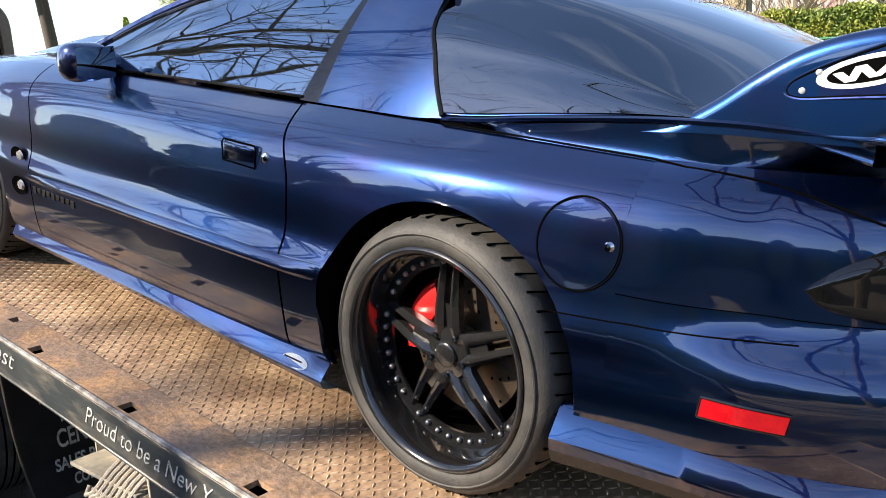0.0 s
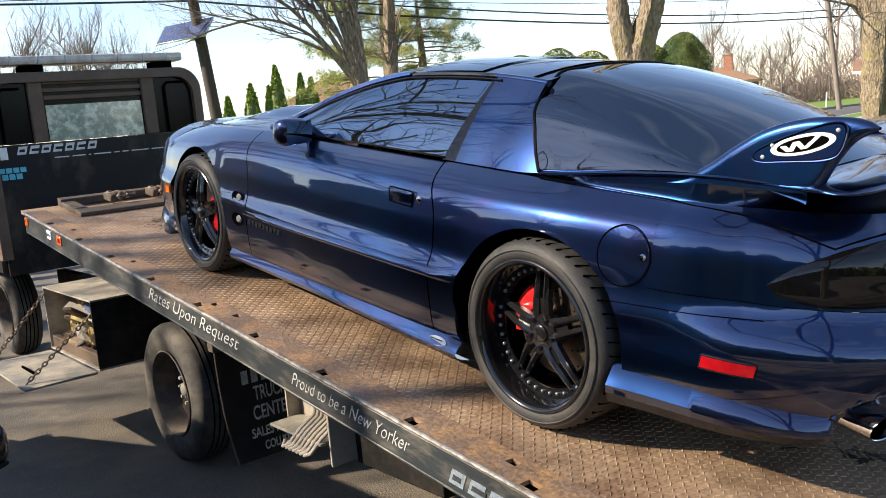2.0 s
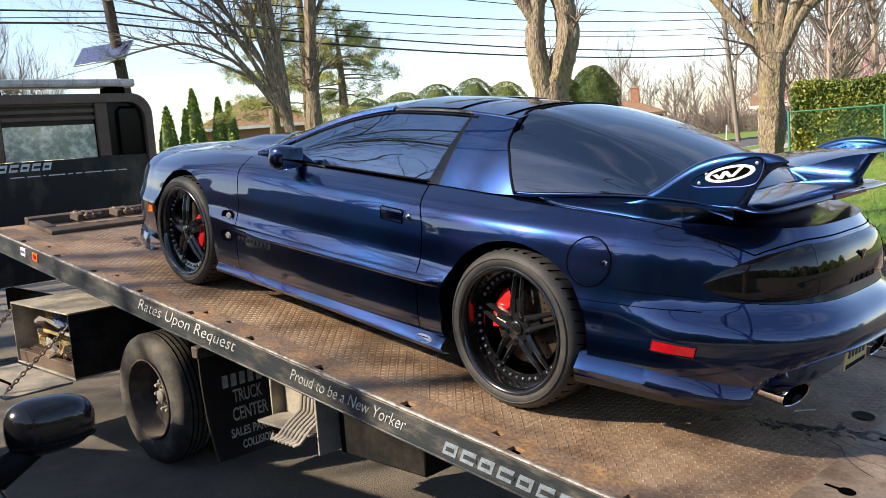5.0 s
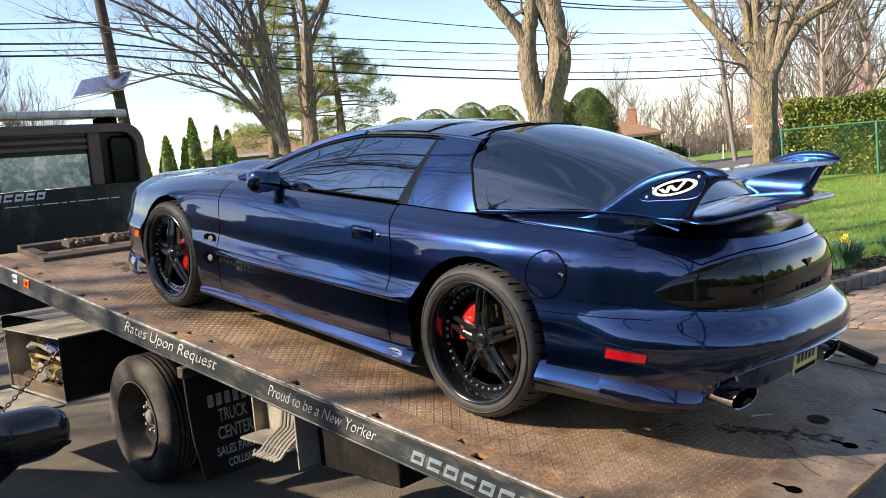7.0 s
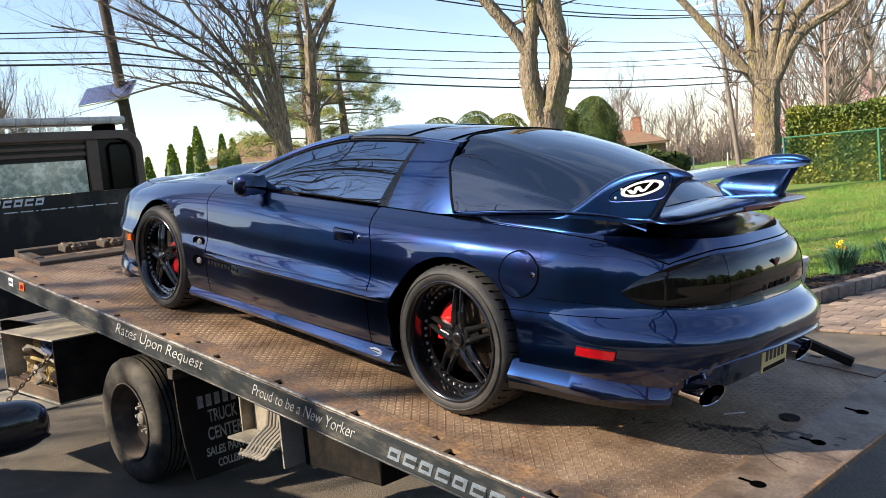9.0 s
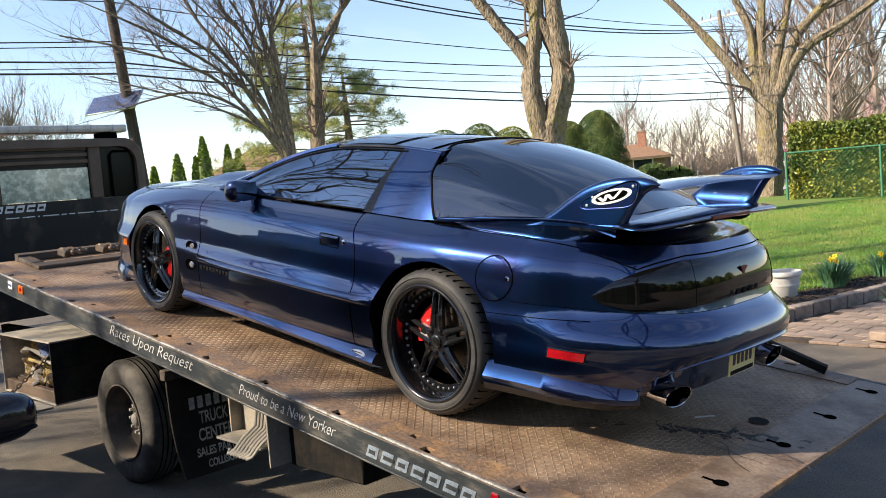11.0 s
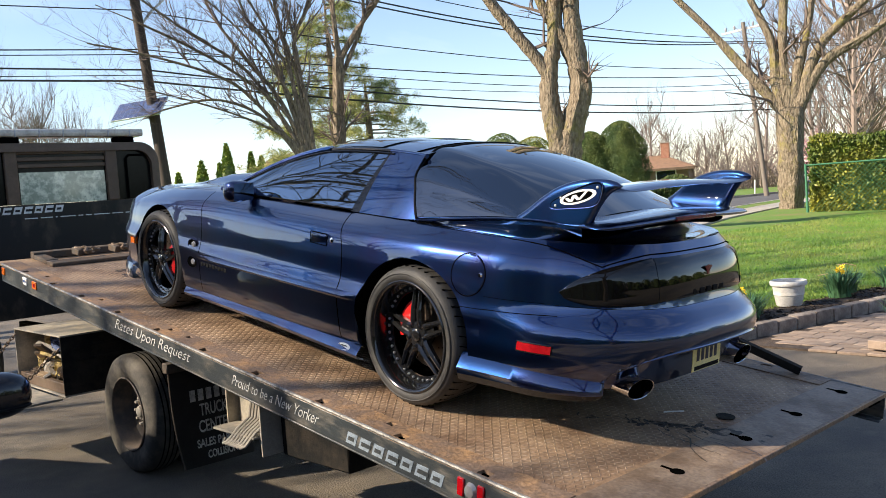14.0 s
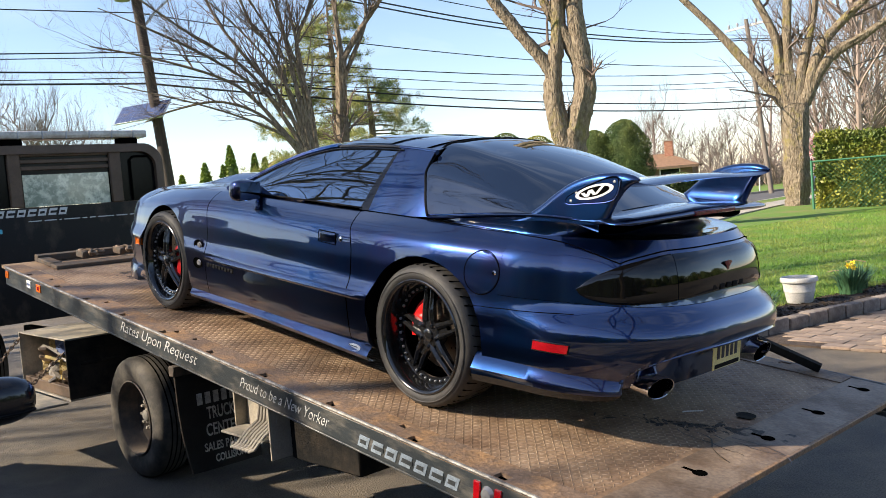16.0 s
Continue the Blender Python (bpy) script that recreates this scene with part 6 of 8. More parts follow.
# wheels
def make_wheel(side, x, hz, parent, steer=0):
    """side -1: the near side. Built with its face towards -y, at the hub."""
    wheel = new("wheel")
    wheel.parent = parent
    wheel.matrix_local = pose(x, YC + side * 0.805, hz, 0, 0, 180 if side > 0 else 0)
    wheel["label"] = "deep-dish black five-spoke wheel with a low tyre"
    R = 0.333
    dy = 0.0 if x > -1 else -0.036        # the front rims are less deep
    tyre = part("tyre", lathe([(0.262, 0.24), (0.300, 0.252), (0.322, 0.240), (R, 0.215), (R, 0.04), (0.326, 0.014), (0.312, -0.004), (0.290, -0.012), (0.270, -0.006), (0.262, 0.004)],
                              "y", 72), RUBBER, wheel, "black low-profile tyre")
    own = bmesh.new()
    for k in range(46):
        a = 2 * math.pi * k / 46
        for y0, y1, tw in ((0.018, 0.085, 0.5), (0.13, 0.20, -0.5)):
            q = bmesh.new()
            box(-0.0022, 0.0022, y0, y1, R - 0.004, R + 0.0008, q)
            q.transform(Matrix.Rotation(a, 4, "Y") @ Matrix.Shear("XZ", 4, (0, 0)))
            for v in q.verts:
                v.co = Matrix.Rotation(tw * (v.co.y - y0) * 1.6, 4, "Y") @ v.co
            merge(own, q)
    tagged(part("tread_groove", own, GAP, tyre, smooth=False), kind="stuff")
    part("sidewall_rib", lathe([(0.296, -0.0125), (0.299, -0.0145), (0.302, -0.0125)], "y", 72), RUBBER, tyre)
    part("rim", lathe([(0.263, 0.0), (0.268, -0.008), (0.262, -0.013), (0.252, -0.008), (0.247, 0.0), (0.243, 0.03 + dy * 0.4), (0.238, 0.070 + dy), (0.205, 0.080 + dy), (0.203, 0.086 + dy),
                       (0.225, 0.10 + dy), (0.225, 0.22)], "y", 72), RIM_BLACK, wheel, "gloss black deep-dish rim")
    part("rim_edge", lathe([(0.2555, -0.0105), (0.2590, -0.0128), (0.2625, -0.0135), (0.2655, -0.0115)], "y", 72), RIM_SATIN, wheel, "thin worn rim edge")
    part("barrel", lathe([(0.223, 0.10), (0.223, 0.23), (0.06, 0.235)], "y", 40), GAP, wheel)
    rv = bmesh.new()
    bmesh.ops.create_uvsphere(rv, u_segments=8, v_segments=5, radius=0.0072)
    me = bpy.data.meshes.new("rivet")
    rv.to_mesh(me)
    rv.free()
    for k in range(40):
        if k % 8 in (0,):
            continue
        a = 2 * math.pi * k / 40 + math.pi / 2
        link("rivet", me, RIVET, wheel, mw=pose(0.220 * math.cos(a), 0.072 + dy, 0.220 * math.sin(a)))
    for k in range(5):
        own = bmesh.new()
        for dx in (-0.023, 0.023):
            rows = []
            for r, y, wd, th in ((0.035, 0.055, 0.016, 0.03), (0.07, 0.046, 0.0145, 0.032), (0.12, 0.050, 0.0125, 0.034), (0.17, 0.060, 0.0105, 0.03), (0.217, 0.070, 0.0085, 0.02)):
                c = dx * (1.0 + 0.15 * (0.1 - r) / 0.1)
                rows.append([(c - wd, y + 0.012, r), (c - wd * 0.25, y, r), (c + wd * 0.25, y, r), (c + wd, y + 0.012, r), (c + wd, y + th, r), (c - wd, y + th, r)])
            grid(rows, own, close_v=True)
        grid([[(-0.010, 0.066, r), (0.010, 0.066, r), (0.010, 0.085, r), (-0.010, 0.085, r)] for r in (0.04, 0.12)], own, close_v=True)
        sp = part("spoke", own, RIM_SATIN, wheel, "split satin black spoke", smooth=False)
        sp.matrix_local = Matrix.Translation((0, dy, 0)) @ Matrix.Rotation(2 * math.pi * k / 5 - 0.10, 4, "Y")
    part("hub", lathe([(0.0, 0.044), (0.026, 0.044), (0.030, 0.047), (0.031, 0.054), (0.060, 0.058), (0.066, 0.068), (0.066, 0.11), (0.0, 0.115)], "y", 32), RIM_SATIN, wheel, "satin black hub with cap", mw=pose(0, dy, 0))
    for k in range(5):
        a = 2 * math.pi * k / 5 + 0.10 + math.pi / 5 + math.pi / 2
        part("lug_nut", lathe([(0.0, 0.040), (0.006, 0.040), (0.0095, 0.044), (0.0095, 0.07)], "y", 6), RIM_BLACK, wheel, mw=pose(0.052 * math.cos(a), 0.004 + dy, 0.052 * math.sin(a)))
    disc = part("brake_disc", lathe([(0.055, 0.128), (0.165, 0.128), (0.168, 0.132), (0.168, 0.150), (0.055, 0.150)], "y", 48), DISC, wheel, "rust-tinted drilled brake disc", mw=pose(0, dy, 0))
    own = bmesh.new()
    for k in range(40):
        a = 2 * math.pi * k / 40
        r = 0.10 + 0.018 * (k % 4)
        lathe([(0.0, 0.1275), (0.0045, 0.1275)], "y", 6, (r * math.cos(a), 0, r * math.sin(a)), own)
    tagged(part("drill_hole", own, GAP, disc, smooth=False), kind="stuff")
    a0, a1 = (math.radians(120), math.radians(194)) if x > -1 else (math.radians(-38), math.radians(48))
    near = (1.0, 0.0) if x > -1 else (0.88, -0.050)
    rows = []
    for a in np.linspace(a0, a1, 16):
        rows.append([(near[0] * r * math.cos(a), y + near[1], near[0] * r * math.sin(a)) for r, y in ((0.095, 0.115), (0.103, 0.098), (0.140, 0.090), (0.168, 0.098), (0.177, 0.116), (0.182, 0.165), (0.095, 0.165))])
    part("caliper", grid(rows, close_v=True), RED, wheel, "red brake caliper")
    return wheel


for x, hz in ((REAR, 0.333), (FRONT, 0.333)):
    for side in (-1, 1):
        make_wheel(side, x, hz, coupe)

# ---------------------------------------------------------------- ground
def ease(t):
    t = min(1.0, max(0.0, t))
    return t * t * (3 - 2 * t)


def edge_x(y):
    """The line of the edging stones between paved walk and flower bed."""
    return -1.76 + 0.20 * max(0.0, y - 6.2) - 0.3 * max(0.0, 6.2 - y)


def land(x, y):
    """Height of the lawn, which rises away from the flower bed."""
    d = max(0.0, edge_x(y) - x)
    return 0.10 + 0.30 * ease(d / 13.0)


gr = bmesh.new()
gxs = [-2500, -400, -120, -60, -30, -15, -8, 0, 8, 15, 30, 60, 120, 400, 2500]
gys = [-2500, -400, -100, -40, -20, -10, 0, 5, 10, 20, 40, 100, 400, 2500]
grid([[(x, y, 0) for y in gys] for x in gxs], gr)
tagged(obj("ground", gr, ASPHALT), "dark asphalt driveway reaching the horizon", "ground", kind="structure")
SEEN, FARTHER = Vector((2.67, -2.56, 1.92)), 1.4
AWAY = Matrix.Translation(SEEN) @ Matrix.Scale(FARTHER, 4) @ Matrix.Translation(-SEEN)


def away(x, y):
    return SEEN.x + (x - SEEN.x) * FARTHER, SEEN.y + (y - SEEN.y) * FARTHER


WALKLINE = [away(x, y) for x, y in ((-4.3, 4.0), (-6.2, 10.0), (-8.2, 16.6), (-9.6, 22.6), (-10.9, 30.0), (-11.2, 40.0), (-6.0, 60.0), (10.0, 90.0))]
walk_x = spline([y for x, y in WALKLINE], [x for x, y in WALKLINE])
# lawn: one sheet with a gentle rise, from the flower bed to the pavement
rows = []
for y in [4.6, 5.2, 5.8] + list(np.linspace(6.2, 30, 40)) + [36, 45, 60, 80, 100, 120]:
    ex = edge_x(min(y, 14)) - 0.06
    if y > 14:
        ex = edge_x(14) - 0.06 + (y - 14) * 0.9
    wx = walk_x(y) - 1.2
    rows.append([(ex + (wx - ex) * f, y, (land(ex + (wx - ex) * f, min(y, 14)) if y > 4.9 else 0.02)) for f in (0, 0.03, 0.07, 0.12, 0.18, 0.25, 0.33, 0.42, 0.52, 0.62, 0.75, 0.88, 1.0)])
tagged(obj("lawn", grid(rows), SOIL), "sunlit spring lawn rising gently from the drive", "lawn", kind="structure")


def strip(line, w0, w1, z, name, material, label, thick_=0.05):
    rows = []
    for i, (x, y) in enumerate(line):
        a, b = line[max(i - 1, 0)], line[min(i + 1, len(line) - 1)]
        d = Vector((b[0] - a[0], b[1] - a[1])).normalized()
        n = Vector((-d.y, d.x))
        rows.append([(x + n.x * w, y + n.y * w, z - (thick_ if k in (0, 3) else 0)) for k, w in enumerate((w0, w0, w1, w1))])
    return tagged(obj(name, grid(rows), material, smooth=False), label, name.replace("_", " "), kind="structure")


strip(WALKLINE, -0.7, 0.7, 0.435, "pavement", CONCRETE, "pale concrete pavement beside the street", 0.1)
strip(WALKLINE, 2.3, 2.48, 0.40, "kerb", CONCRETE, "pale concrete kerb", 0.2)
strip(WALKLINE, 2.48, 10.5, 0.26, "road", ROAD, "grey asphalt street", 0.0)
strip(WALKLINE, 10.5, 10.68, 0.40, "kerb", CONCRETE, "pale concrete kerb", 0.2)
strip(WALKLINE, 0.7, 2.3, 0.39, "verge", SOIL, "green verge between pavement and kerb", 0.1)
strip(WALKLINE, 10.68, 160, 0.38, "far_lawn", SOIL, "green lawns across the street", 0.1)

# grass blades: near lawn
rng = np.random.default_rng(4)


def blades(n, xy, hgt, wid, name, material, zfun, label, category):
    x, y = xy(n)
    keep = [i for i in range(len(x)) if x[i] < edge_x(y[i]) - 0.08]
    x, y = x[keep], y[keep]
    z = np.array([zfun(a, b) for a, b in zip(x, y)])
    m = len(x)
    a = rng.uniform(0, 2 * np.pi, m)
    h = hgt * rng.uniform(0.4, 1.2, m)
    lx, ly = rng.normal(0, 0.5, m) * h, rng.normal(0, 0.5, m) * h
    v = np.stack([np.stack([x - wid * np.cos(a), y - wid * np.sin(a), z - 0.005], 1), np.stack([x + wid * np.cos(a), y + wid * np.sin(a), z - 0.005], 1),
                  np.stack([x + lx, y + ly, z + h], 1)], 1).reshape(-1, 3)
    me = bpy.data.meshes.new(name)
    me.from_pydata(v.tolist(), [], np.arange(3 * m).reshape(-1, 3).tolist())
    tagged(link(name, me, material, smooth=False), label, category, kind="stuff")


def lawn_xy(n):
    y = 5.2 + 22 * rng.uniform(0, 1, n) ** 1.5
    d = 0.75 + 9.0 * rng.uniform(0, 1, n) ** 1.2
    return np.array([edge_x(q) for q in y]) - d, y


blades(150000, lawn_xy, 0.055, 0.005, "grass", GRASS, land, "short bright green spring grass", "grass")

# flower bed: mulch sheet, chips, stones
rows = []
for y in np.linspace(5.4, 11.5, 40):
    rows.append([(edge_x(y) - d, y, land(edge_x(y) - d, y) + 0.03 * math.sin(d / 0.78 * math.pi) + 0.012 * noise.noise((d * 9, y * 9, 0)) + 0.012) for d in np.linspace(0.0, 0.85, 10)])
tagged(obj("flower_bed", grid(rows), MULCH), "dark mulched flower bed behind the edging stones", "flower bed", kind="structure")
m = 2600
yy = rng.uniform(5.5, 11.4, m)
dd = rng.uniform(0.04, 0.84, m)
xx = np.array([edge_x(q) for q in yy]) - dd
zz = np.array([land(a, b) for a, b in zip(xx, yy)]) + 0.03 * np.sin(dd / 0.78 * np.pi) + 0.018
ax = rng.normal(0, 1, (m, 3)) * (0.022, 0.022, 0.008)
bx = rng.normal(0, 1, (m, 3)) * (0.010, 0.010, 0.006)
c0 = np.stack([xx, yy, zz], 1)
v = np.stack([c0 - ax, c0 + bx, c0 + ax, c0 - bx], 1).reshape(-1, 3)
me = bpy.data.meshes.new("mulch_chips")
me.from_pydata(v.tolist(), [], np.arange(4 * m).reshape(-1, 4).tolist())
tagged(link("mulch_chip_layer", me, MULCH, smooth=False), "dark bark mulch chips", "mulch", kind="stuff")

random.seed(12)
edging = thing("edging", pose(0, 0, 0), "row of weathered rectangular edging stones along the bed", "edging", kind="structure")
y = 5.5
while y < 11.4:
    ln = random.uniform(0.27, 0.36)
    own = box(-0.075, 0.075, 0.006, ln - 0.006, -0.02, 0.17 + random.uniform(-0.012, 0.012), bevel=0.014, seg=2)
    for q in own.verts:
        q.co += Vector((random.uniform(-0.004, 0.004), 0, random.uniform(-0.004, 0.004)))
    part("stone", own, EDGING, edging, mw=pose(edge_x(y) + 0.03, y, 0.0, 0, random.uniform(-2, 2), -math.degrees(math.atan2(edge_x(y + ln) - edge_x(y), ln))))
    y += ln

# paved walk: bricks in running bond, and a low step of blocks
paved = thing("paved_walk", pose(0, 0, 0), "worn tan paver walk beside the flower bed", "walk", kind="structure")
part("walk_base", box(-1.72, 3.4, 6.1, 11.4, -0.02, 0.022), MULCH, paved)
pv = box(-0.143, 0.143, -0.093, 0.093, 0.0, 0.030, bevel=0.005)
pm = bpy.data.meshes.new("paver")
pv.to_mesh(pm)
pv.free()
n_p = 0
for j in range(26):
    for i in range(20):
        x, y = -1.58 + i * 0.292 + (0.146 if j % 2 else 0), 6.18 + j * 0.192
        if x - 0.12 < edge_x(y) + 0.07 or x > 2.2 or y < 6.55 - 0.42 * (x + 1.6) or n_p >= 300:
            continue
        link("paver", pm, PAVER, paved, mw=pose(x, y, random.uniform(-0.004, 0.004), random.uniform(-0.7, 0.7), random.uniform(-0.7, 0.7), random.uniform(-1, 1)))
        n_p += 1
step = thing("block_step", pose(0, 0, 0), "low step of tan concrete blocks by the walk", "step", kind="structure")
for j in range(2):
    for i in range(5):
        own = box(0, 0.37, 0, 0.20, 0, 0.088, bevel=0.010)
        x, y = -0.30 + 0.37 * i + (0.18 if j else 0), 6.19 - 0.10 * i
        part("block", own, PAVER, step, mw=pose(x + 0.05 * j, y + 0.03 * j, 0.055 + 0.090 * j, 0, 0, -15 + random.uniform(-2, 2)))

# plastic pot
px, py = -2.00, 8.12
pz = land(px, py) + 0.045
pot = thing("flower_pot", pose(px, py, pz) @ Matrix.Scale(1.18, 4), "empty pale grey plastic flower pot on the mulch", "flower pot")
part("body", lathe([(0.0, 0.0), (0.125, 0.0), (0.132, 0.01), (0.165, 0.20), (0.168, 0.215), (0.186, 0.222), (0.190, 0.232), (0.190, 0.262), (0.182, 0.272), (0.168, 0.268), (0.155, 0.20)], "z", 40), POT, pot, "pale plastic shell")
part("soil", lathe([(0.0, 0.20), (0.155, 0.20)], "z", 24), MULCH, pot, "dark soil")
part("moulded_band", lathe([(0.152, 0.115), (0.157, 0.12), (0.158, 0.15), (0.159, 0.155)], "z", 40), POT, pot)

# daffodils


def daffodil(x, y, n, h, flowers, seed):
    random.seed(seed)
    z = land(x, y) + 0.035
    d = thing("daffodil_clump", pose(x, y, z), "clump of green daffodil leaves with yellow flowers", "daffodils", "daffodils")
    own = bmesh.new()
    for k in range(int(n * 1.6)):
        a, lean = random.uniform(0, 6.28), random.uniform(0.10, 0.85)
        r0 = random.uniform(0, 0.16)
        hh = h * random.uniform(0.6, 1.1)
        rows = []
        for t in np.linspace(0, 1, 6):
            rad = r0 + lean * hh * t ** 1.8
            w = 0.010 * (1 - t ** 3) + 0.0006
            cx, cy, cz = rad * math.cos(a), rad * math.sin(a), hh * (t - 0.18 * lean * t * t)
            rows.append([(cx - w * math.sin(a), cy + w * math.cos(a), cz), (cx + w * math.sin(a), cy - w * math.cos(a), cz)])
        grid(rows, own)
    tagged(part("leaf_tuft", own, LEAF_DAFF, d, "blue-green strap leaves", smooth=False), kind="stuff")
    for k in range(flowers):
        a, r = random.uniform(0, 6.28), random.uniform(0.02, 0.18)
        fx_, fy_, fz_ = r * math.cos(a), r * math.sin(a), h * random.uniform(0.9, 1.15)
        st = part("flower", tube([(fx_ * 0.3, fy_ * 0.3, 0), (fx_ * 0.8, fy_ * 0.8, fz_ * 0.7), (fx_, fy_, fz_)], 0.0035, 5), LEAF_DAFF, d, "yellow daffodil on a green stem")
        own = bmesh.new()
        for j in range(6):
            b = 2 * math.pi * j / 6
            c, s = math.cos(b), math.sin(b)
            grid([[(0, 0, 0), (0, 0, 0.001)], [(c * 0.028 - s * 0.013, s * 0.028 + c * 0.013, 0.004), (c * 0.028 + s * 0.013, s * 0.028 - c * 0.013, 0.004)],
                  [(c * 0.048 - s * 0.004, s * 0.048 + c * 0.004, -0.004), (c * 0.048 + s * 0.004, s * 0.048 - c * 0.004, -0.004)]], own)
        lathe([(0.010, 0.0), (0.013, 0.02), (0.018, 0.030), (0.014, 0.028), (0.004, 0.006)], "z", 12, bm=own)
        part("corolla", own, PETAL, st, "yellow petals", mw=pose(fx_, fy_, fz_, random.uniform(50, 95), 0, random.uniform(-40, 60)))


for x, y, n, h, f, s in ((-1.98, 6.95, 110, 0.31, 2, 1), (-2.10, 7.30, 90, 0.29, 1, 2), (-1.75, 9.05, 150, 0.36, 2, 3), (-1.90, 9.55, 120, 0.34, 1, 4), (-1.50, 10.2, 110, 0.33, 2, 5), (-1.55, 7.65, 130, 0.38, 3, 6)):
    daffodil(x if s != 6 else -0.20, y if s != 6 else 7.0, n, h, f, s)
for k, (x, y) in enumerate(((-3.3, 12.6), (-3.0, 11.2))):
    z = land(x, y) + 0.03
    tagged(obj("fallen_twig", tube([(x, y, z), (x + 0.14, y + 0.04, z + 0.025), (x + 0.34, y - 0.02, z)], 0.008, 5), PLANK), "pale fallen twig lying on the lawn", "twig")


BEFORE = set(scene.objects)


# ---------------------------------------------------------------- trees
def smooth_line(pts, n=7):
    pts = [Vector(p) for p in pts]
    out = []
    for i in range(len(pts) - 1):
        p0, p1, p2, p3 = pts[max(i - 1, 0)], pts[i], pts[i + 1], pts[min(i + 2, len(pts) - 1)]
        for t in np.linspace(0, 1, n, endpoint=False):
            out.append(0.5 * (2 * p1 + (p2 - p0) * t + (2 * p0 - 5 * p1 + 4 * p2 - p3) * t * t + (3 * p1 - p0 - 3 * p2 + p3) * t**3))
    out.append(pts[-1])
    return out


def twigs(own, p, d, r, length, level, spread=0.7, lift=0.12, sides=4, kids=(3, 5)):
    """A twig that bends and branches."""
    pts, rad = [p.copy()], [r]
    n = 5 if level > 0 else 4
    q = d.normalized()
    for k in range(n):
        q = (q + Vector((random.gauss(0, 0.16), random.gauss(0, 0.16), random.gauss(lift * 0.5, 0.12)))).normalized()
        p = p + q * length / n
        pts.append(p.copy())
        rad.append(r * (1 - 0.75 * (k + 1) / n))
    tube(pts, rad, sides if r > 0.012 else 3, own, cap=False)
    if level > 0:
        for _ in range(random.randint(*kids)):
            k = random.randint(1, n)
            e = (q + Vector((random.gauss(0, spread), random.gauss(0, spread), random.gauss(lift, spread * 0.7)))).normalized()
            twigs(own, pts[k], e, rad[k] * 0.75 + 0.001, length * random.uniform(0.45, 0.75), level - 1, spread, lift, sides, kids)


def limb_tree(name, limbs, radii, label, seed, bark, twig_n=9, twig_len=1.6, level=2, roots=0.0, ground=0.0, stray=0.6):
    random.seed(seed)
    base = limbs[0][0]
    t = thing(name, pose(base[0], base[1], ground), label, "tree")
    inv = Matrix.Translation((-base[0], -base[1], -ground))
    trunk, fine = bmesh.new(), bmesh.new()
    for line, (r0, r1) in zip(limbs, radii):
        pts = smooth_line(line)
        n = len(pts)
        rad = [r0 + (r1 - r0) * (k / (n - 1)) ** 0.8 for k in range(n)]
        rad = [r * random.uniform(0.92, 1.09) for r in rad]
        if line is limbs[0] or roots < 0:
            rad[0] *= 1 + abs(roots)
            rad[1] *= 1 + abs(roots) * 0.4
        tube(pts, rad, 18, trunk, lump=0.28)
        if line is limbs[0] and len(limbs) > 4:
            continue
        for _ in range(twig_n):
            k = random.randint(int(n * 0.3), n - 1)
            d = (pts[min(k + 1, n - 1)] - pts[k - 1]).normalized()
            e = (d * 0.8 + Vector((random.gauss(0, stray), random.gauss(0, stray), random.gauss(0.25 * stray / 0.6, 0.7 * stray)))).normalized()
            twigs(fine, pts[k], e, min(rad[k] * 0.5, 0.045), twig_len * random.uniform(0.5, 1.2), level)
    part("trunk", trunk, bark, t, mw=inv)
    tagged(part("crown", fine, TWIG, t, "crown of bare twigs", mw=inv), kind="stuff")
    return t


FORK = [[(-8.40, 11.62, 0.55), (-8.38, 11.64, 1.6), (-8.37, 11.65, 2.5), (-8.24, 11.75, 3.2), (-8.10, 11.86, 3.8), (-8.12, 11.84, 4.5), (-8.17, 11.81, 5.6), (-8.2, 11.8, 9.0)],
        [(-8.45, 11.58, 0.6), (-8.45, 11.58, 1.6), (-8.46, 11.58, 2.5), (-8.56, 11.51, 3.2), (-8.60, 11.47, 3.8), (-8.55, 11.52, 4.4), (-8.45, 11.6, 5.2), (-8.3, 11.7, 9.0)],
        [(-8.57, 11.49, 4.1), (-8.76, 11.34, 4.5), (-9.17, 11.0, 5.25), (-9.47, 10.73, 5.85), (-10.2, 10.1, 7.6)],
        [(-8.12, 11.84, 4.2), (-8.39, 11.64, 5.0), (-8.67, 11.41, 5.7), (-9.3, 10.9, 8.0)]]
limb_tree("maple_tree", FORK, [(0.33, 0.15), (0.32, 0.12), (0.15, 0.09), (0.15, 0.07)], "large bare maple with two thick grey mossy stems", 31, BARK_MOSS, 3, 1.3, 2, 0.35)
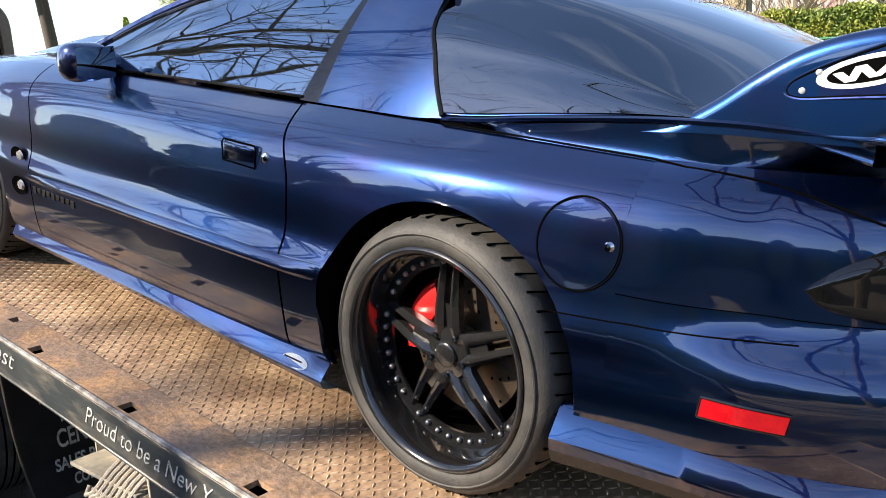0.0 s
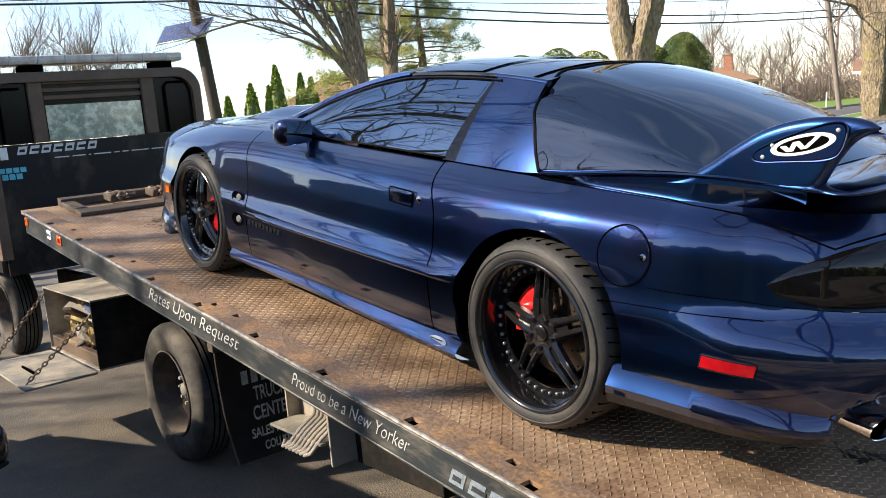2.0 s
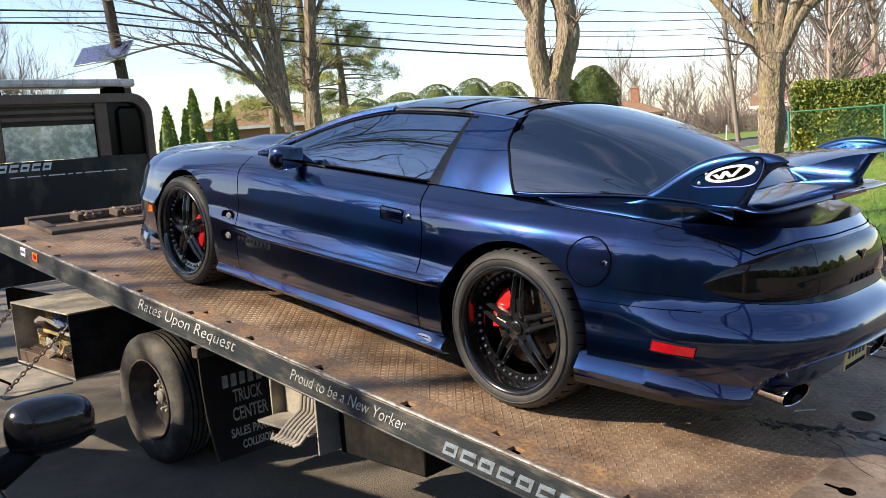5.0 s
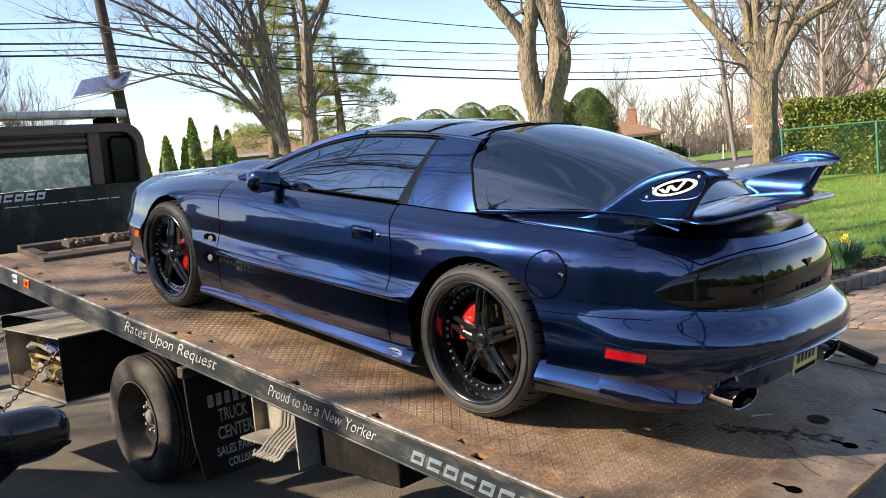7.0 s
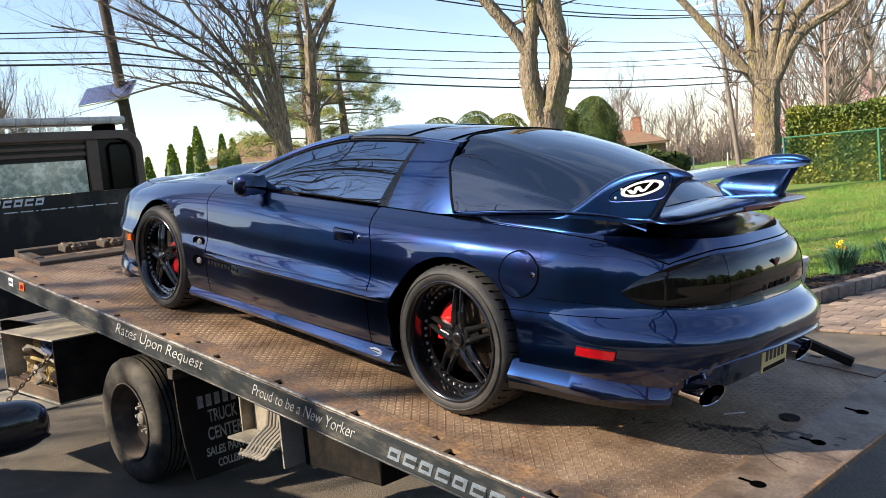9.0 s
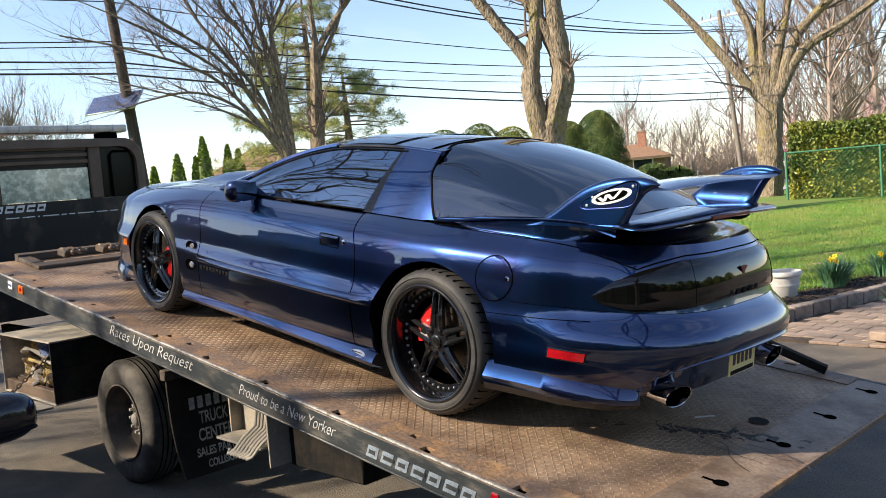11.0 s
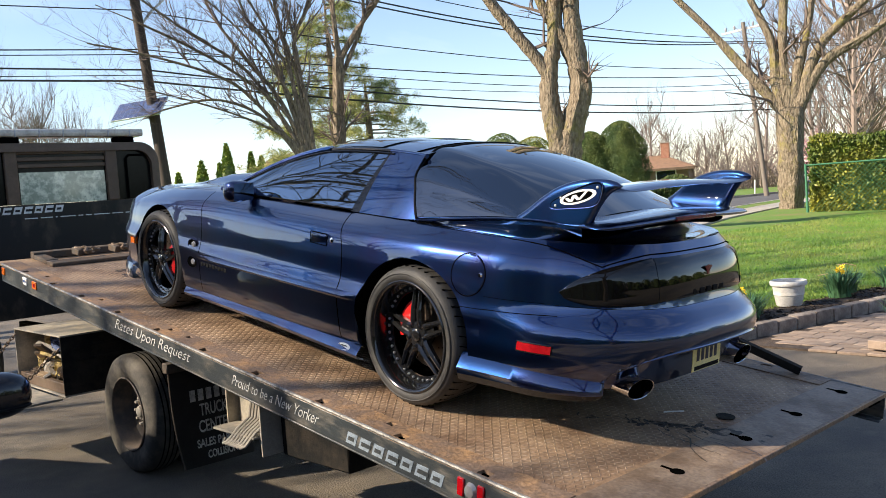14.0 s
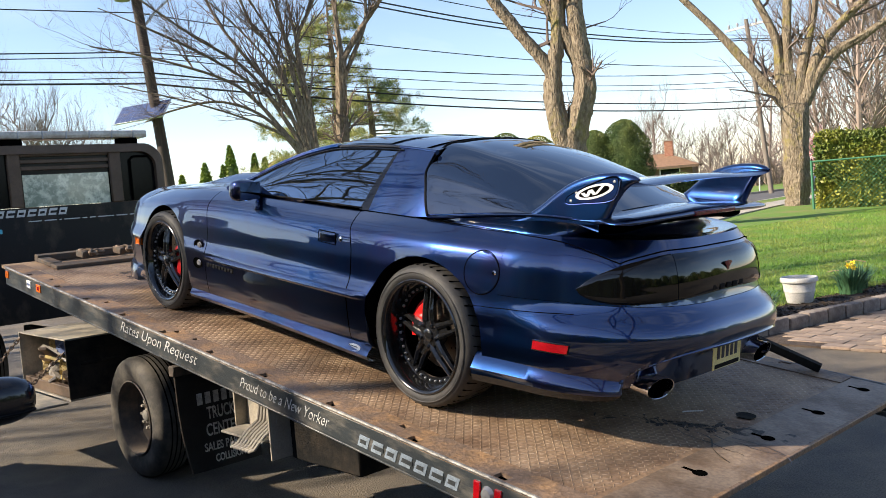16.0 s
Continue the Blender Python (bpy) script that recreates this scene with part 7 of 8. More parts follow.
VASE = [[(-8.20, 21.06, 0.70), (-8.18, 21.06, 1.1), (-8.17, 21.07, 1.96), (-8.12, 21.09, 3.6)],
        [(-8.18, 21.06, 3.2), (-8.37, 20.98, 3.6), (-9.16, 20.59, 4.8), (-9.96, 20.16, 6.0), (-11.6, 19.2, 8.2)],
        [(-8.14, 21.08, 3.3), (-8.42, 20.95, 4.3), (-8.53, 20.9, 5.6), (-9.5, 20.4, 8.0)],
        [(-8.12, 21.09, 3.4), (-8.24, 21.04, 4.56), (-8.16, 21.07, 6.5), (-8.0, 21.1, 9.0)],
        [(-8.09, 21.1, 3.3), (-7.86, 21.21, 3.8), (-7.48, 21.37, 4.96), (-6.87, 21.62, 5.7), (-5.2, 22.2, 7.2)],
        [(-8.09, 21.11, 3.4), (-7.93, 21.18, 4.5), (-7.6, 21.32, 5.8), (-7.3, 21.5, 8.2)],
        [(-7.97, 21.16, 3.5), (-7.29, 21.45, 4.7), (-6.29, 21.84, 5.3), (-4.6, 22.4, 6.4)]]
limb_tree("maple_tree", VASE, [(0.35, 0.32), (0.19, 0.07), (0.19, 0.07), (0.20, 0.07), (0.22, 0.07), (0.18, 0.06), (0.18, 0.06)], "bare maple with a pale thick trunk and upswept limbs", 32, BARK_MOSS, 5, 1.5, 2, 0.55, 0.6)
SPREAD = [[(-16.72, 11.60, 0.4), (-16.80, 11.48, 1.8), (-16.93, 11.30, 2.8), (-17.05, 11.12, 3.5)],
          [(-16.93, 11.30, 2.8), (-17.27, 10.79, 4.11), (-17.8, 9.97, 5.65), (-18.5, 8.74, 6.69), (-19.2, 7.3, 7.95)],
          [(-16.90, 11.34, 2.7), (-17.40, 10.60, 4.06), (-17.97, 9.68, 5.28), (-18.86, 8.04, 6.02), (-19.5, 6.5, 6.4)],
          [(-16.90, 11.35, 2.6), (-17.50, 10.44, 4.19), (-18.15, 9.39, 4.84), (-18.75, 8.26, 4.7), (-19.1, 7.6, 4.43)],
          [(-16.95, 11.28, 3.0), (-17.17, 10.94, 4.56), (-17.41, 10.58, 6.08), (-17.73, 10.08, 7.1), (-18.0, 9.6, 9.2)],
          [(-16.93, 11.30, 2.9), (-17.05, 11.12, 4.18), (-17.17, 10.95, 5.9), (-17.3, 10.75, 7.46), (-17.3, 10.7, 9.4)],
          [(-16.88, 11.38, 2.7), (-16.93, 11.30, 4.54), (-17.05, 11.12, 6.25), (-16.73, 11.56, 7.42), (-16.3, 12.1, 9.2)],
          [(-16.95, 11.27, 2.9), (-17.32, 10.72, 4.73), (-17.86, 9.87, 6.16), (-18.18, 9.32, 7.21), (-18.5, 8.8, 9.0)]]
for reach, top in ((4.9, 5.4), (4.2, 6.9), (3.5, 8.4), (2.7, 9.3), (1.9, 9.9), (0.9, 9.7), (5.2, 7.4)):
    SPREAD.append([(-16.92 - 0.50 * reach * v**1.6, 11.32 - 0.866 * reach * v**1.6, 2.8 + (top - 2.8) * v**0.8) for v in (0, 0.25, 0.5, 0.75, 1.0)])
limb_tree("spreading_tree", SPREAD, [(0.19, 0.10), (0.080, 0.020), (0.070, 0.018), (0.06, 0.014), (0.075, 0.026), (0.085, 0.03), (0.085, 0.026), (0.075, 0.02)] + [(0.055, 0.012)] * 7,
          "bare wide-spreading street tree with long drooping branches", 33, BARK, 12, 1.5, 2, 0.25, stray=0.34)
SECOND = [[(-18.9, 13.7, 0.4), (-18.88, 13.7, 3.1), (-18.86, 13.73, 4.0), (-18.77, 13.85, 6.3)], [(-18.77, 13.85, 6.2), (-18.78, 13.83, 7.06), (-18.84, 13.76, 9.0)],
          [(-18.76, 13.86, 6.2), (-18.35, 14.39, 7.16), (-17.97, 14.84, 7.9), (-17.2, 15.6, 9.4)], [(-18.81, 13.8, 5.5), (-18.52, 14.16, 6.4), (-18.23, 14.53, 7.5), (-18.2, 14.5, 9.2)]]
limb_tree("street_tree", SECOND, [(0.24, 0.17), (0.12, 0.05), (0.11, 0.04), (0.09, 0.03)], "slender bare street tree with upright limbs", 34, BARK, 7, 1.3, 2)


def leaf_cloud(pts, size, name, material, parent, label="", aspect=0.5, seed=1):
    """Small leaf-shaped quads at the given points, turned any way."""
    rg = np.random.default_rng(seed)
    n = len(pts)
    a = rg.normal(0, 1, (n, 3))
    a /= np.linalg.norm(a, axis=1)[:, None]
    b = np.cross(a, rg.normal(0, 1, (n, 3)))
    b /= np.linalg.norm(b, axis=1)[:, None]
    s = size * rg.uniform(0.6, 1.3, (n, 1))
    v = np.stack([pts - a * s, pts + b * s * aspect, pts + a * s, pts - b * s * aspect], 1).reshape(-1, 3)
    me = bpy.data.meshes.new(name)
    me.from_pydata(v.tolist(), [], np.arange(4 * n).reshape(-1, 4).tolist())
    return tagged(link(name, me, material, parent, label, smooth=False), kind="stuff")


def clipped(name, x, y, z0, rx, ry, h, n, material, label, seed, shape="egg", leaf=0.09):
    """An evergreen with a leafy shell: egg or flame shaped."""
    rg = np.random.default_rng(seed)
    t = thing(name, pose(x, y, z0), label, "shrub" if shape == "egg" else "tree")
    v = rg.uniform(0, 1, n)
    a = rg.uniform(0, 2 * np.pi, n)
    prof = np.sqrt(np.clip(1 - (np.maximum(v - 0.35, 0) / 0.65) ** 2.4, 0, 1)) * (0.86 + 0.14 * np.minimum(1, v / 0.2)) if shape == "egg" else np.clip(1 - v, 0, 1) ** 0.75 * np.minimum(1, 0.55 + v * 2.2)
    lump = 1 + 0.08 * np.sin(a * 5 + v * 9) + 0.06 * np.sin(a * 3 - v * 17)
    r = prof * lump * rg.uniform(0.82, 1.04, n)
    pts = np.stack([rx * r * np.cos(a), ry * r * np.sin(a), v * h], 1)
    part("stem", tube([(0, 0, 0), (0, 0, h * 0.9)], [rx * 0.12, 0.01], 8), BARK, t)
    core = lathe([(rx * 0.72 * p_, h * q) for q, p_ in ((0.03, 0.7), (0.2, 0.95), (0.45, 0.9), (0.7, 0.62), (0.9, 0.2))] if shape != "egg" else
                 [(rx * 0.80 * p_, h * q) for q, p_ in ((0.02, 0.85), (0.3, 1.0), (0.6, 0.9), (0.8, 0.65), (0.93, 0.3))], "z", 14)
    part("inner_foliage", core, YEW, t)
    leaf_cloud(pts, leaf, "foliage", material, t, seed=seed)


for k, (x, y, h, r) in enumerate(((-31.25, 14.5, 2.9, 0.55), (-30.8, 15.35, 3.35, 0.66), (-30.45, 16.0, 3.2, 0.50), (-30.3, 16.3, 4.0, 0.66), (-29.8, 17.15, 3.6, 0.56), (-29.55, 17.5, 3.4, 0.60))):
    clipped("cypress_tree", x, y, 0.7, r, r, h, 3400, CYPRESS, "narrow pointed dark green cypress in a row", 50 + k, "flame", 0.10)
for k, (x, y, h, r) in enumerate(((-22.55, 33.5, 4.15, 1.25), (-23.7, 32.6, 3.75, 1.15), (-26.0, 31.0, 3.75, 1.35), (-27.4, 30.2, 4.05, 1.4), (-28.8, 29.0, 3.9, 1.5), (-30.2, 28.0, 3.65, 1.5), (-31.8, 26.8, 3.5, 1.4))):
    clipped("clipped_yew", x, y, 0.75, r, r, h, 42000 if k < 2 else 16000, YEW if k not in (2, 5) else HEDGE, "rounded clipped dark evergreen shrub", 70 + k, "egg", 0.036)


def pine(x, y, z, h, seed):
    random.seed(seed)
    rg = np.random.default_rng(seed)
    t = thing("pine_tree", pose(x, y, z), "ragged green pine with drooping open branches", "tree")
    part("trunk", tube([(0, 0, 0), (0.1, 0, h * 0.4), (-0.05, 0.1, h * 0.75), (0, 0, h)], [0.24, 0.18, 0.10, 0.02], 10), BARK, t)
    br, pts = bmesh.new(), []
    for k in range(38):
        zz = h * random.uniform(0.36, 0.98)
        a = random.uniform(0, 6.28)
        ln = (1 - zz / h) * 2.6 + 0.75 + random.uniform(-0.3, 0.5)
        d = Vector((math.cos(a), math.sin(a), 0))
        line = [Vector((0, 0, zz)) + d * ln * s + Vector((0, 0, ln * (0.05 * s - 0.22 * s * s + (0.16 if s > 0.8 else 0)))) for s in (0, 0.35, 0.7, 1.0)]
        tube(line, [0.035, 0.025, 0.016, 0.006], 5, br)
        for _ in range(9):
            s = 1.08 - 0.62 * random.random() ** 1.3
            c = line[0].lerp(line[3], s) + Vector((random.gauss(0, 0.17), random.gauss(0, 0.17), random.gauss(0.02, 0.08)))
            m_ = 90
            q = rg.normal(0, 1, (m_, 3)) * (0.085, 0.085, 0.07)
            pts.append(np.array(c) + q)
    tagged(part("bough", br, BARK, t), kind="stuff")
    leaf_cloud(np.concatenate(pts), 0.062, "needles", PINE, t, "tufts of needles", 0.12, seed)


pine(-23.0, 16.6, 0.8, 8.6, 5)
pine(-22.3, 17.6, 0.8, 5.6, 6)
pine(-24.3, 16.0, 0.8, 6.6, 7)


# far bare woods: many thin trees
def far_wood(x, y, h, seed, n=1, material=TWIG_FAR, spread=0.75):
    random.seed(seed)
    t = thing("bare_tree", pose(x, y, 0.6), "distant bare grey-brown tree", "tree", "distant bare trees")
    tr, own = bmesh.new(), bmesh.new()
    lean = Vector((random.gauss(0, 0.05), random.gauss(0, 0.05), 1))
    line = [Vector((0, 0, 0)) + lean * h * s for s in (0, 0.25, 0.5, 0.75)]
    tube(line, [h * 0.014, h * 0.012, h * 0.008, h * 0.004], 6, tr)
    for k in range(19):
        s = random.uniform(0.15, 1.0)
        p = line[0].lerp(line[3], s)
        a = random.uniform(0, 6.28)
        e = Vector((math.cos(a) * spread, math.sin(a) * spread, random.uniform(0.35, 1.0)))
        twigs(own, p, e, h * 0.006, h * random.uniform(0.22, 0.40), 3, 0.5, 0.25, 3, (3, 4))
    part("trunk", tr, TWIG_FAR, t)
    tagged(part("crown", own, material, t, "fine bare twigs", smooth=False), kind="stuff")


random.seed(77)
woods = []
for k in range(9):
    woods.append((-32 + 4.2 * k + random.uniform(-1.5, 1.5), 64 + random.uniform(-4, 12), random.uniform(4.0, 6.0)))
woods += [(-5.5, 32, 10.5), (-3.5, 29.5, 11.5), (-1.5, 31, 10.0), (-8.5, 44, 10), (-4.0, 40, 12), (-12, 50, 5), (-9.0, 38, 10.5), (-14.0, 47, 4.5),
          (-16.5, 52, 5.0), (-47, 11.0, 8.6), (-46, 13.6, 9.2), (-45, 15.5, 7.2), (-50, 9.5, 6.6), (-44, 17.5, 3.4), (-52, 20.5, 4.5),
          (-10.5, 31, 9.5), (-11.5, 34, 10.5), (-12.6, 33, 8.0), (-13.5, 40, 9.5), (-12.2, 37, 10.0), (-10.0, 35, 11.0)]
for k in range(22):
    f = k / 21
    q = 62 + random.uniform(0, 16)
    woods.append((2.68 - q * (0.555 - 0.27 * f + random.uniform(-0.01, 0.01)), -2.57 + q * (0.83 + 0.125 * f), random.uniform(4.2, 7.2) if k not in (9, 13) else 10.5))
woods += [(-46.5, 9.0, 6.4), (-47.5, 10.2, 7.0), (-44.5, 14.2, 7.4), (-44.0, 15.2, 6.0), (-43.5, 16.3, 5.2), (-45.0, 13.0, 7.6), (-43.0, 17.2, 3.4)]
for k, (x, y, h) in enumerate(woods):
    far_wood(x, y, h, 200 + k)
far_wood(-14.2, 46, 4.2, 300, material=BLOSSOM)
far_wood(-18.2, 44.5, 3.8, 301, material=BLOSSOM)


# brown brushwood below the far trees
random.seed(91)
own = bmesh.new()
for k in range(2000):
    f = random.uniform(0, 1)
    q = random.uniform(66, 84)
    p = Vector((2.68 - q * (0.565 - 0.30 * f), -2.57 + q * (0.825 + 0.135 * f), 0.5))
    h = random.uniform(1.2, 4.8) * (0.7 + 0.5 * noise.noise((f * 9, 0, 0)))
    tube([p, p + Vector((random.gauss(0, 0.4), random.gauss(0, 0.4), h * 0.5)), p + Vector((random.gauss(0, 0.9), random.gauss(0, 0.9), h))], [0.05, 0.035, 0.012], 3, own, cap=False)
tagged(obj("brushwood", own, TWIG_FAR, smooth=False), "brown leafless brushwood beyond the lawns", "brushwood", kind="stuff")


# ---------------------------------------------------------------- hedge and fence
def hedge(x0, y0, x1, y1, z0, h, thick_, n, seed):
    rg = np.random.default_rng(seed)
    t = thing("hedge", pose(x0, y0, z0), "tall clipped yellow-green hedge behind a chain-link fence", "hedge")
    d = np.array((x1 - x0, y1 - y0))
    ln = float(np.hypot(*d))
    u = d / ln
    v = np.array((-u[1], u[0]))
    s = rg.uniform(0, ln, n)
    face = rg.uniform(0, 1, n)
    q = np.where(face < 0.55, -thick_ / 2, np.where(face < 0.75, rg.uniform(-0.5, 0.5, n) * thick_, thick_ / 2))
    z = np.where((face >= 0.55) & (face < 0.75), h, rg.uniform(0, h, n))
    end = rg.uniform(0, 1, n) < 0.08
    s = np.where(end, 0.0, s)
    q = np.where(end, rg.uniform(-0.5, 0.5, n) * thick_, q)
    z = np.where(end, rg.uniform(0, h, n), z)
    pts = np.stack([u[0] * s + v[0] * q, u[1] * s + v[1] * q, z + 0.05 * np.sin(s * 4)], 1) + rg.normal(0, 0.05, (n, 3))
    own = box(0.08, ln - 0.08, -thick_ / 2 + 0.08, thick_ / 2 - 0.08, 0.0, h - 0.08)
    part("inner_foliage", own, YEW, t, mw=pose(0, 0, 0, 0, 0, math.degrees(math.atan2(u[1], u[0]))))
    leaf_cloud(pts, 0.048, "foliage", HEDGE, t, seed=seed)


hedge(-6.85, 19.6, -0.5, 21.6, 0.72, 1.85, 1.1, 44000, 9)
fence = thing("chain_link_fence", pose(-6.75, 18.85, 0.72, 0, 0, 17.5), "green chain-link fence in front of the hedge", "fence")
for k in range(4):
    part("post", tube([(k * 2.1, 0, 0), (k * 2.1, 0, 1.28)], 0.03, 10), FENCE, fence)
part("top_rail", tube([(0, 0, 1.25), (6.3, 0, 1.25)], 0.02, 8), FENCE, fence)
own = bmesh.new()
for k in range(-12, 64):
    for s in (1, -1):
        a = k * 0.10
        p0, p1 = Vector((a, 0, 0.02)), Vector((a + s * 1.22, 0, 1.24))
        if s < 0:
            p0, p1 = Vector((a + 1.22, 0, 0.02)), Vector((a, 0, 1.24))
        lo, hi = min(p0.x, p1.x), max(p0.x, p1.x)
        if lo < 0 or hi > 6.3:
            continue
        tube([p0, p1], 0.0045, 3, own, cap=False)
tagged(part("mesh_wire", own, FENCE, fence, "green woven wire"), kind="stuff")

# ---------------------------------------------------------------- poles and wires
P1a, P1b = Vector((-19.70, 8.60, 0.0)), Vector((-20.05, 7.86, 11.0))
pole = thing("utility_pole", pose(*P1a), "dark leaning wooden utility pole with a solar panel and a lamp", "utility pole", "utility poles")
rel = lambda p: Vector(p) - P1a
at1 = lambda z: P1a.lerp(P1b, z / 11.0)
part("shaft", tube([rel(at1(z)) for z in (0, 3, 6, 11)], [0.175, 0.155, 0.14, 0.12], 12), POLE, pole)
# panel frame and cells
u = Vector((0.46, 1.01, 0.33)).normalized()
w = Vector((-0.08, 0.57, 0.45))
w = (w - u * w.dot(u) * 0.0).normalized()
c = Vector((-19.96, 7.94, 4.80))
nrm = u.cross(w).normalized()
pm4 = Matrix((u.to_4d(), w.to_4d(), nrm.to_4d(), (0, 0, 0, 1))).transposed()
pm4.translation = rel(c)
for r_ in range(3):
    pm4[3][r_] = 0.0
pan = part("solar_panel", box(-0.60, 0.60, -0.37, 0.37, -0.02, 0.02, bevel=0.004), ALU, pole, "tilted blue solar panel in a light frame", mw=pm4 @ Matrix.Diagonal((1.22, 1.08, 1, 1)))
for i in range(9):
    for j in range(5):
        part("cell", box(-0.575 + i * 0.1280, -0.575 + i * 0.1280 + 0.119, -0.350 + j * 0.140, -0.350 + j * 0.140 + 0.131, 0.0205, 0.024), SOLAR, pan, smooth=False)
        part("cell", box(-0.575 + i * 0.1280, -0.575 + i * 0.1280 + 0.119, -0.350 + j * 0.140, -0.350 + j * 0.140 + 0.131, -0.024, -0.0205), SOLAR, pan, smooth=False)
part("panel_arm", tube([rel(at1(4.4)), rel(c) - nrm * 0.03], 0.02, 6), GALV, pole)
q = at1(7.72)
part("transformer", lathe([(0.0, 0.0), (0.20, 0.02), (0.21, 0.06), (0.21, 0.62), (0.17, 0.68), (0.0, 0.70)], "z", 20), GALV, pole, "grey transformer can", mw=Matrix.Translation(rel(q) + Vector((0.05, -0.42, 0.0))))
part("lamp_arm", tube([rel(at1(7.0)), rel(at1(7.35)) + Vector((0.15, 0.35, 0.1)), rel(at1(7.9)) + Vector((0.35, 0.85, 0.0)), rel(at1(7.95)) + Vector((0.6, 1.4, 0.02))], 0.035, 8), ALU, pole)
part("lamp_head", box(-0.14, 0.14, -0.3, 0.3, -0.06, 0.06, bevel=0.04, seg=2), LAMP_GLASS, pole, "street lamp head", mw=Matrix.Translation(rel(at1(7.95)) + Vector((0.75, 1.65, 0.02))) @ pose(0, 0, 0, 0, 0, -24))

P2a, P2b = Vector((-17.33, 37.75, 0.6)), Vector((-17.95, 37.45, 9.1))
pole_b = thing("utility_pole", pose(*P2a), "leaning grey utility pole with a white crossarm", "utility pole", "utility poles")
part("shaft", tube([(0, 0, 0), P2b - P2a], [0.125, 0.10], 12), POLE_GREY, pole_b)
part("crossarm", tube([P2b - P2a + Vector((-0.9, -0.4, -0.45)), P2b - P2a + Vector((0.9, 0.45, -0.20))], 0.065, 4), BOARD_WHITE, pole_b, "white crossarm")
for s in (-0.8, -0.4, 0.45, 0.8):
    part("insulator", lathe([(0, 0.22), (0.05, 0.2), (0.06, 0.1), (0.03, 0.0)], "z", 10), GALV, pole_b, mw=Matrix.Translation(P2b - P2a + Vector((0.9 * s, 0.42 * s, -0.28 + 0.12 * s))))


def cable(a, b, sag, r, label="black overhead cable between the poles"):
    a, b = Vector(a), Vector(b)
    pts = [a.lerp(b, s) - Vector((0, 0, sag * 4 * s * (1 - s))) for s in np.linspace(0, 1, 25)]
    tagged(obj("overhead_cable", tube(pts, r, 5), WIRE), label, "cable", "overhead cables")


for z1, z2, r, sag in ((9.9, 8.35, 0.016, 0.8), (9.4, 8.20, 0.026, 0.9), (9.25, 8.12, 0.026, 0.95), (7.46, 6.9, 0.016, 0.5), (6.41, 6.6, 0.018, 0.4), (6.28, 6.2, 0.014, 0.5), (5.86, 5.2, 0.024, 0.42), (5.56, 4.9, 0.028, 0.42), (5.72, 5.9, 0.012, 0.3)):
    a, b = at1(z1), P2a.lerp(P2b, (z2 - 0.6) / 8.5)
    cable(a, b, sag, r)
    out = a + (a - b).normalized() * 38 + Vector((-3, 0, 0.3))
    cable(a, out, sag, r)
    cable(b, b + Vector((16, 26, 0.6)), sag * 0.8, r * 0.8)
cable(P2a.lerp(P2b, 0.62), (-4.0, 22.0, 5.1), 0.3, 0.014, "thin service cable to a house")
cable(at1(4.6), (-24, -8, 0.4), 0.0, 0.006, "thin guy wire of the pole")
tagged(obj("cable_splice", lathe([(0.0, -0.35), (0.06, -0.3), (0.10, 0.0), (0.06, 0.3), (0.0, 0.35)], "y", 10), GAP, mw=pose(-19.35, 10.85, 5.36, 0, 0, 2)), "dark splice case hanging on the cable", "splice case")
tagged(obj("spacer_bracket", box(-0.06, 0.06, -0.10, 0.10, -0.30, 0.35, bevel=0.03), GALV, mw=pose(-19.1, 18.1, 8.38)), "small cable spacer hanging between the wires", "spacer")


# ---------------------------------------------------------------- houses
def house(x, y, rz, w, d, eave, ridge, wall, roof, label, chimney=None, windows=(), hip=0.0, z=0.6, board=BOARD_WHITE):
    hs = thing("house", pose(x, y, z, 0, 0, rz), label, "house")
    part("wall", box(-w / 2, w / 2, -d / 2, d / 2, 0, eave), wall, hs)
    own = bmesh.new()
    o = 0.45
    a = [own.verts.new(p) for p in ((-w / 2 - o, -d / 2 - o, eave), (w / 2 + o, -d / 2 - o, eave), (w / 2 + o, d / 2 + o, eave), (-w / 2 - o, d / 2 + o, eave))]
    b = [own.verts.new(p) for p in ((-w / 2 - o + hip, 0, ridge), (w / 2 + o - hip, 0, ridge))]
    for f in ((a[0], a[1], b[1], b[0]), (a[2], a[3], b[0], b[1]), (a[1], a[2], b[1]), (a[3], a[0], b[0]), (a[3], a[2], a[1], a[0])):
        own.faces.new(f)
    part("roof", own, roof, hs, smooth=False)
    part("fascia", box(-w / 2 - o, w / 2 + o, -d / 2 - o - 0.02, -d / 2 - o + 0.02, eave - 0.14, eave + 0.02), board, hs)
    if chimney:
        ch = part("chimney", box(chimney - 0.28, chimney + 0.28, -0.9, -0.35, eave - 0.1, ridge + 0.80, bevel=0.02), BRICK, hs, "red brick chimney")
        part("chimney_cap", box(chimney - 0.33, chimney + 0.33, -0.95, -0.30, ridge + 0.801, ridge + 0.88), CONCRETE, ch)
    for wx, wz, ww, wh in windows:
        wd = part("window", box(wx - ww / 2, wx + ww / 2, -d / 2 - 0.05, -d / 2 - 0.002, wz, wz + wh), BOARD_WHITE, hs, "white framed window")
        part("pane", box(wx - ww / 2 + 0.07, wx + ww / 2 - 0.07, -d / 2 - 0.06, -d / 2 - 0.051, wz + 0.07, wz + wh - 0.07), PANE, wd)


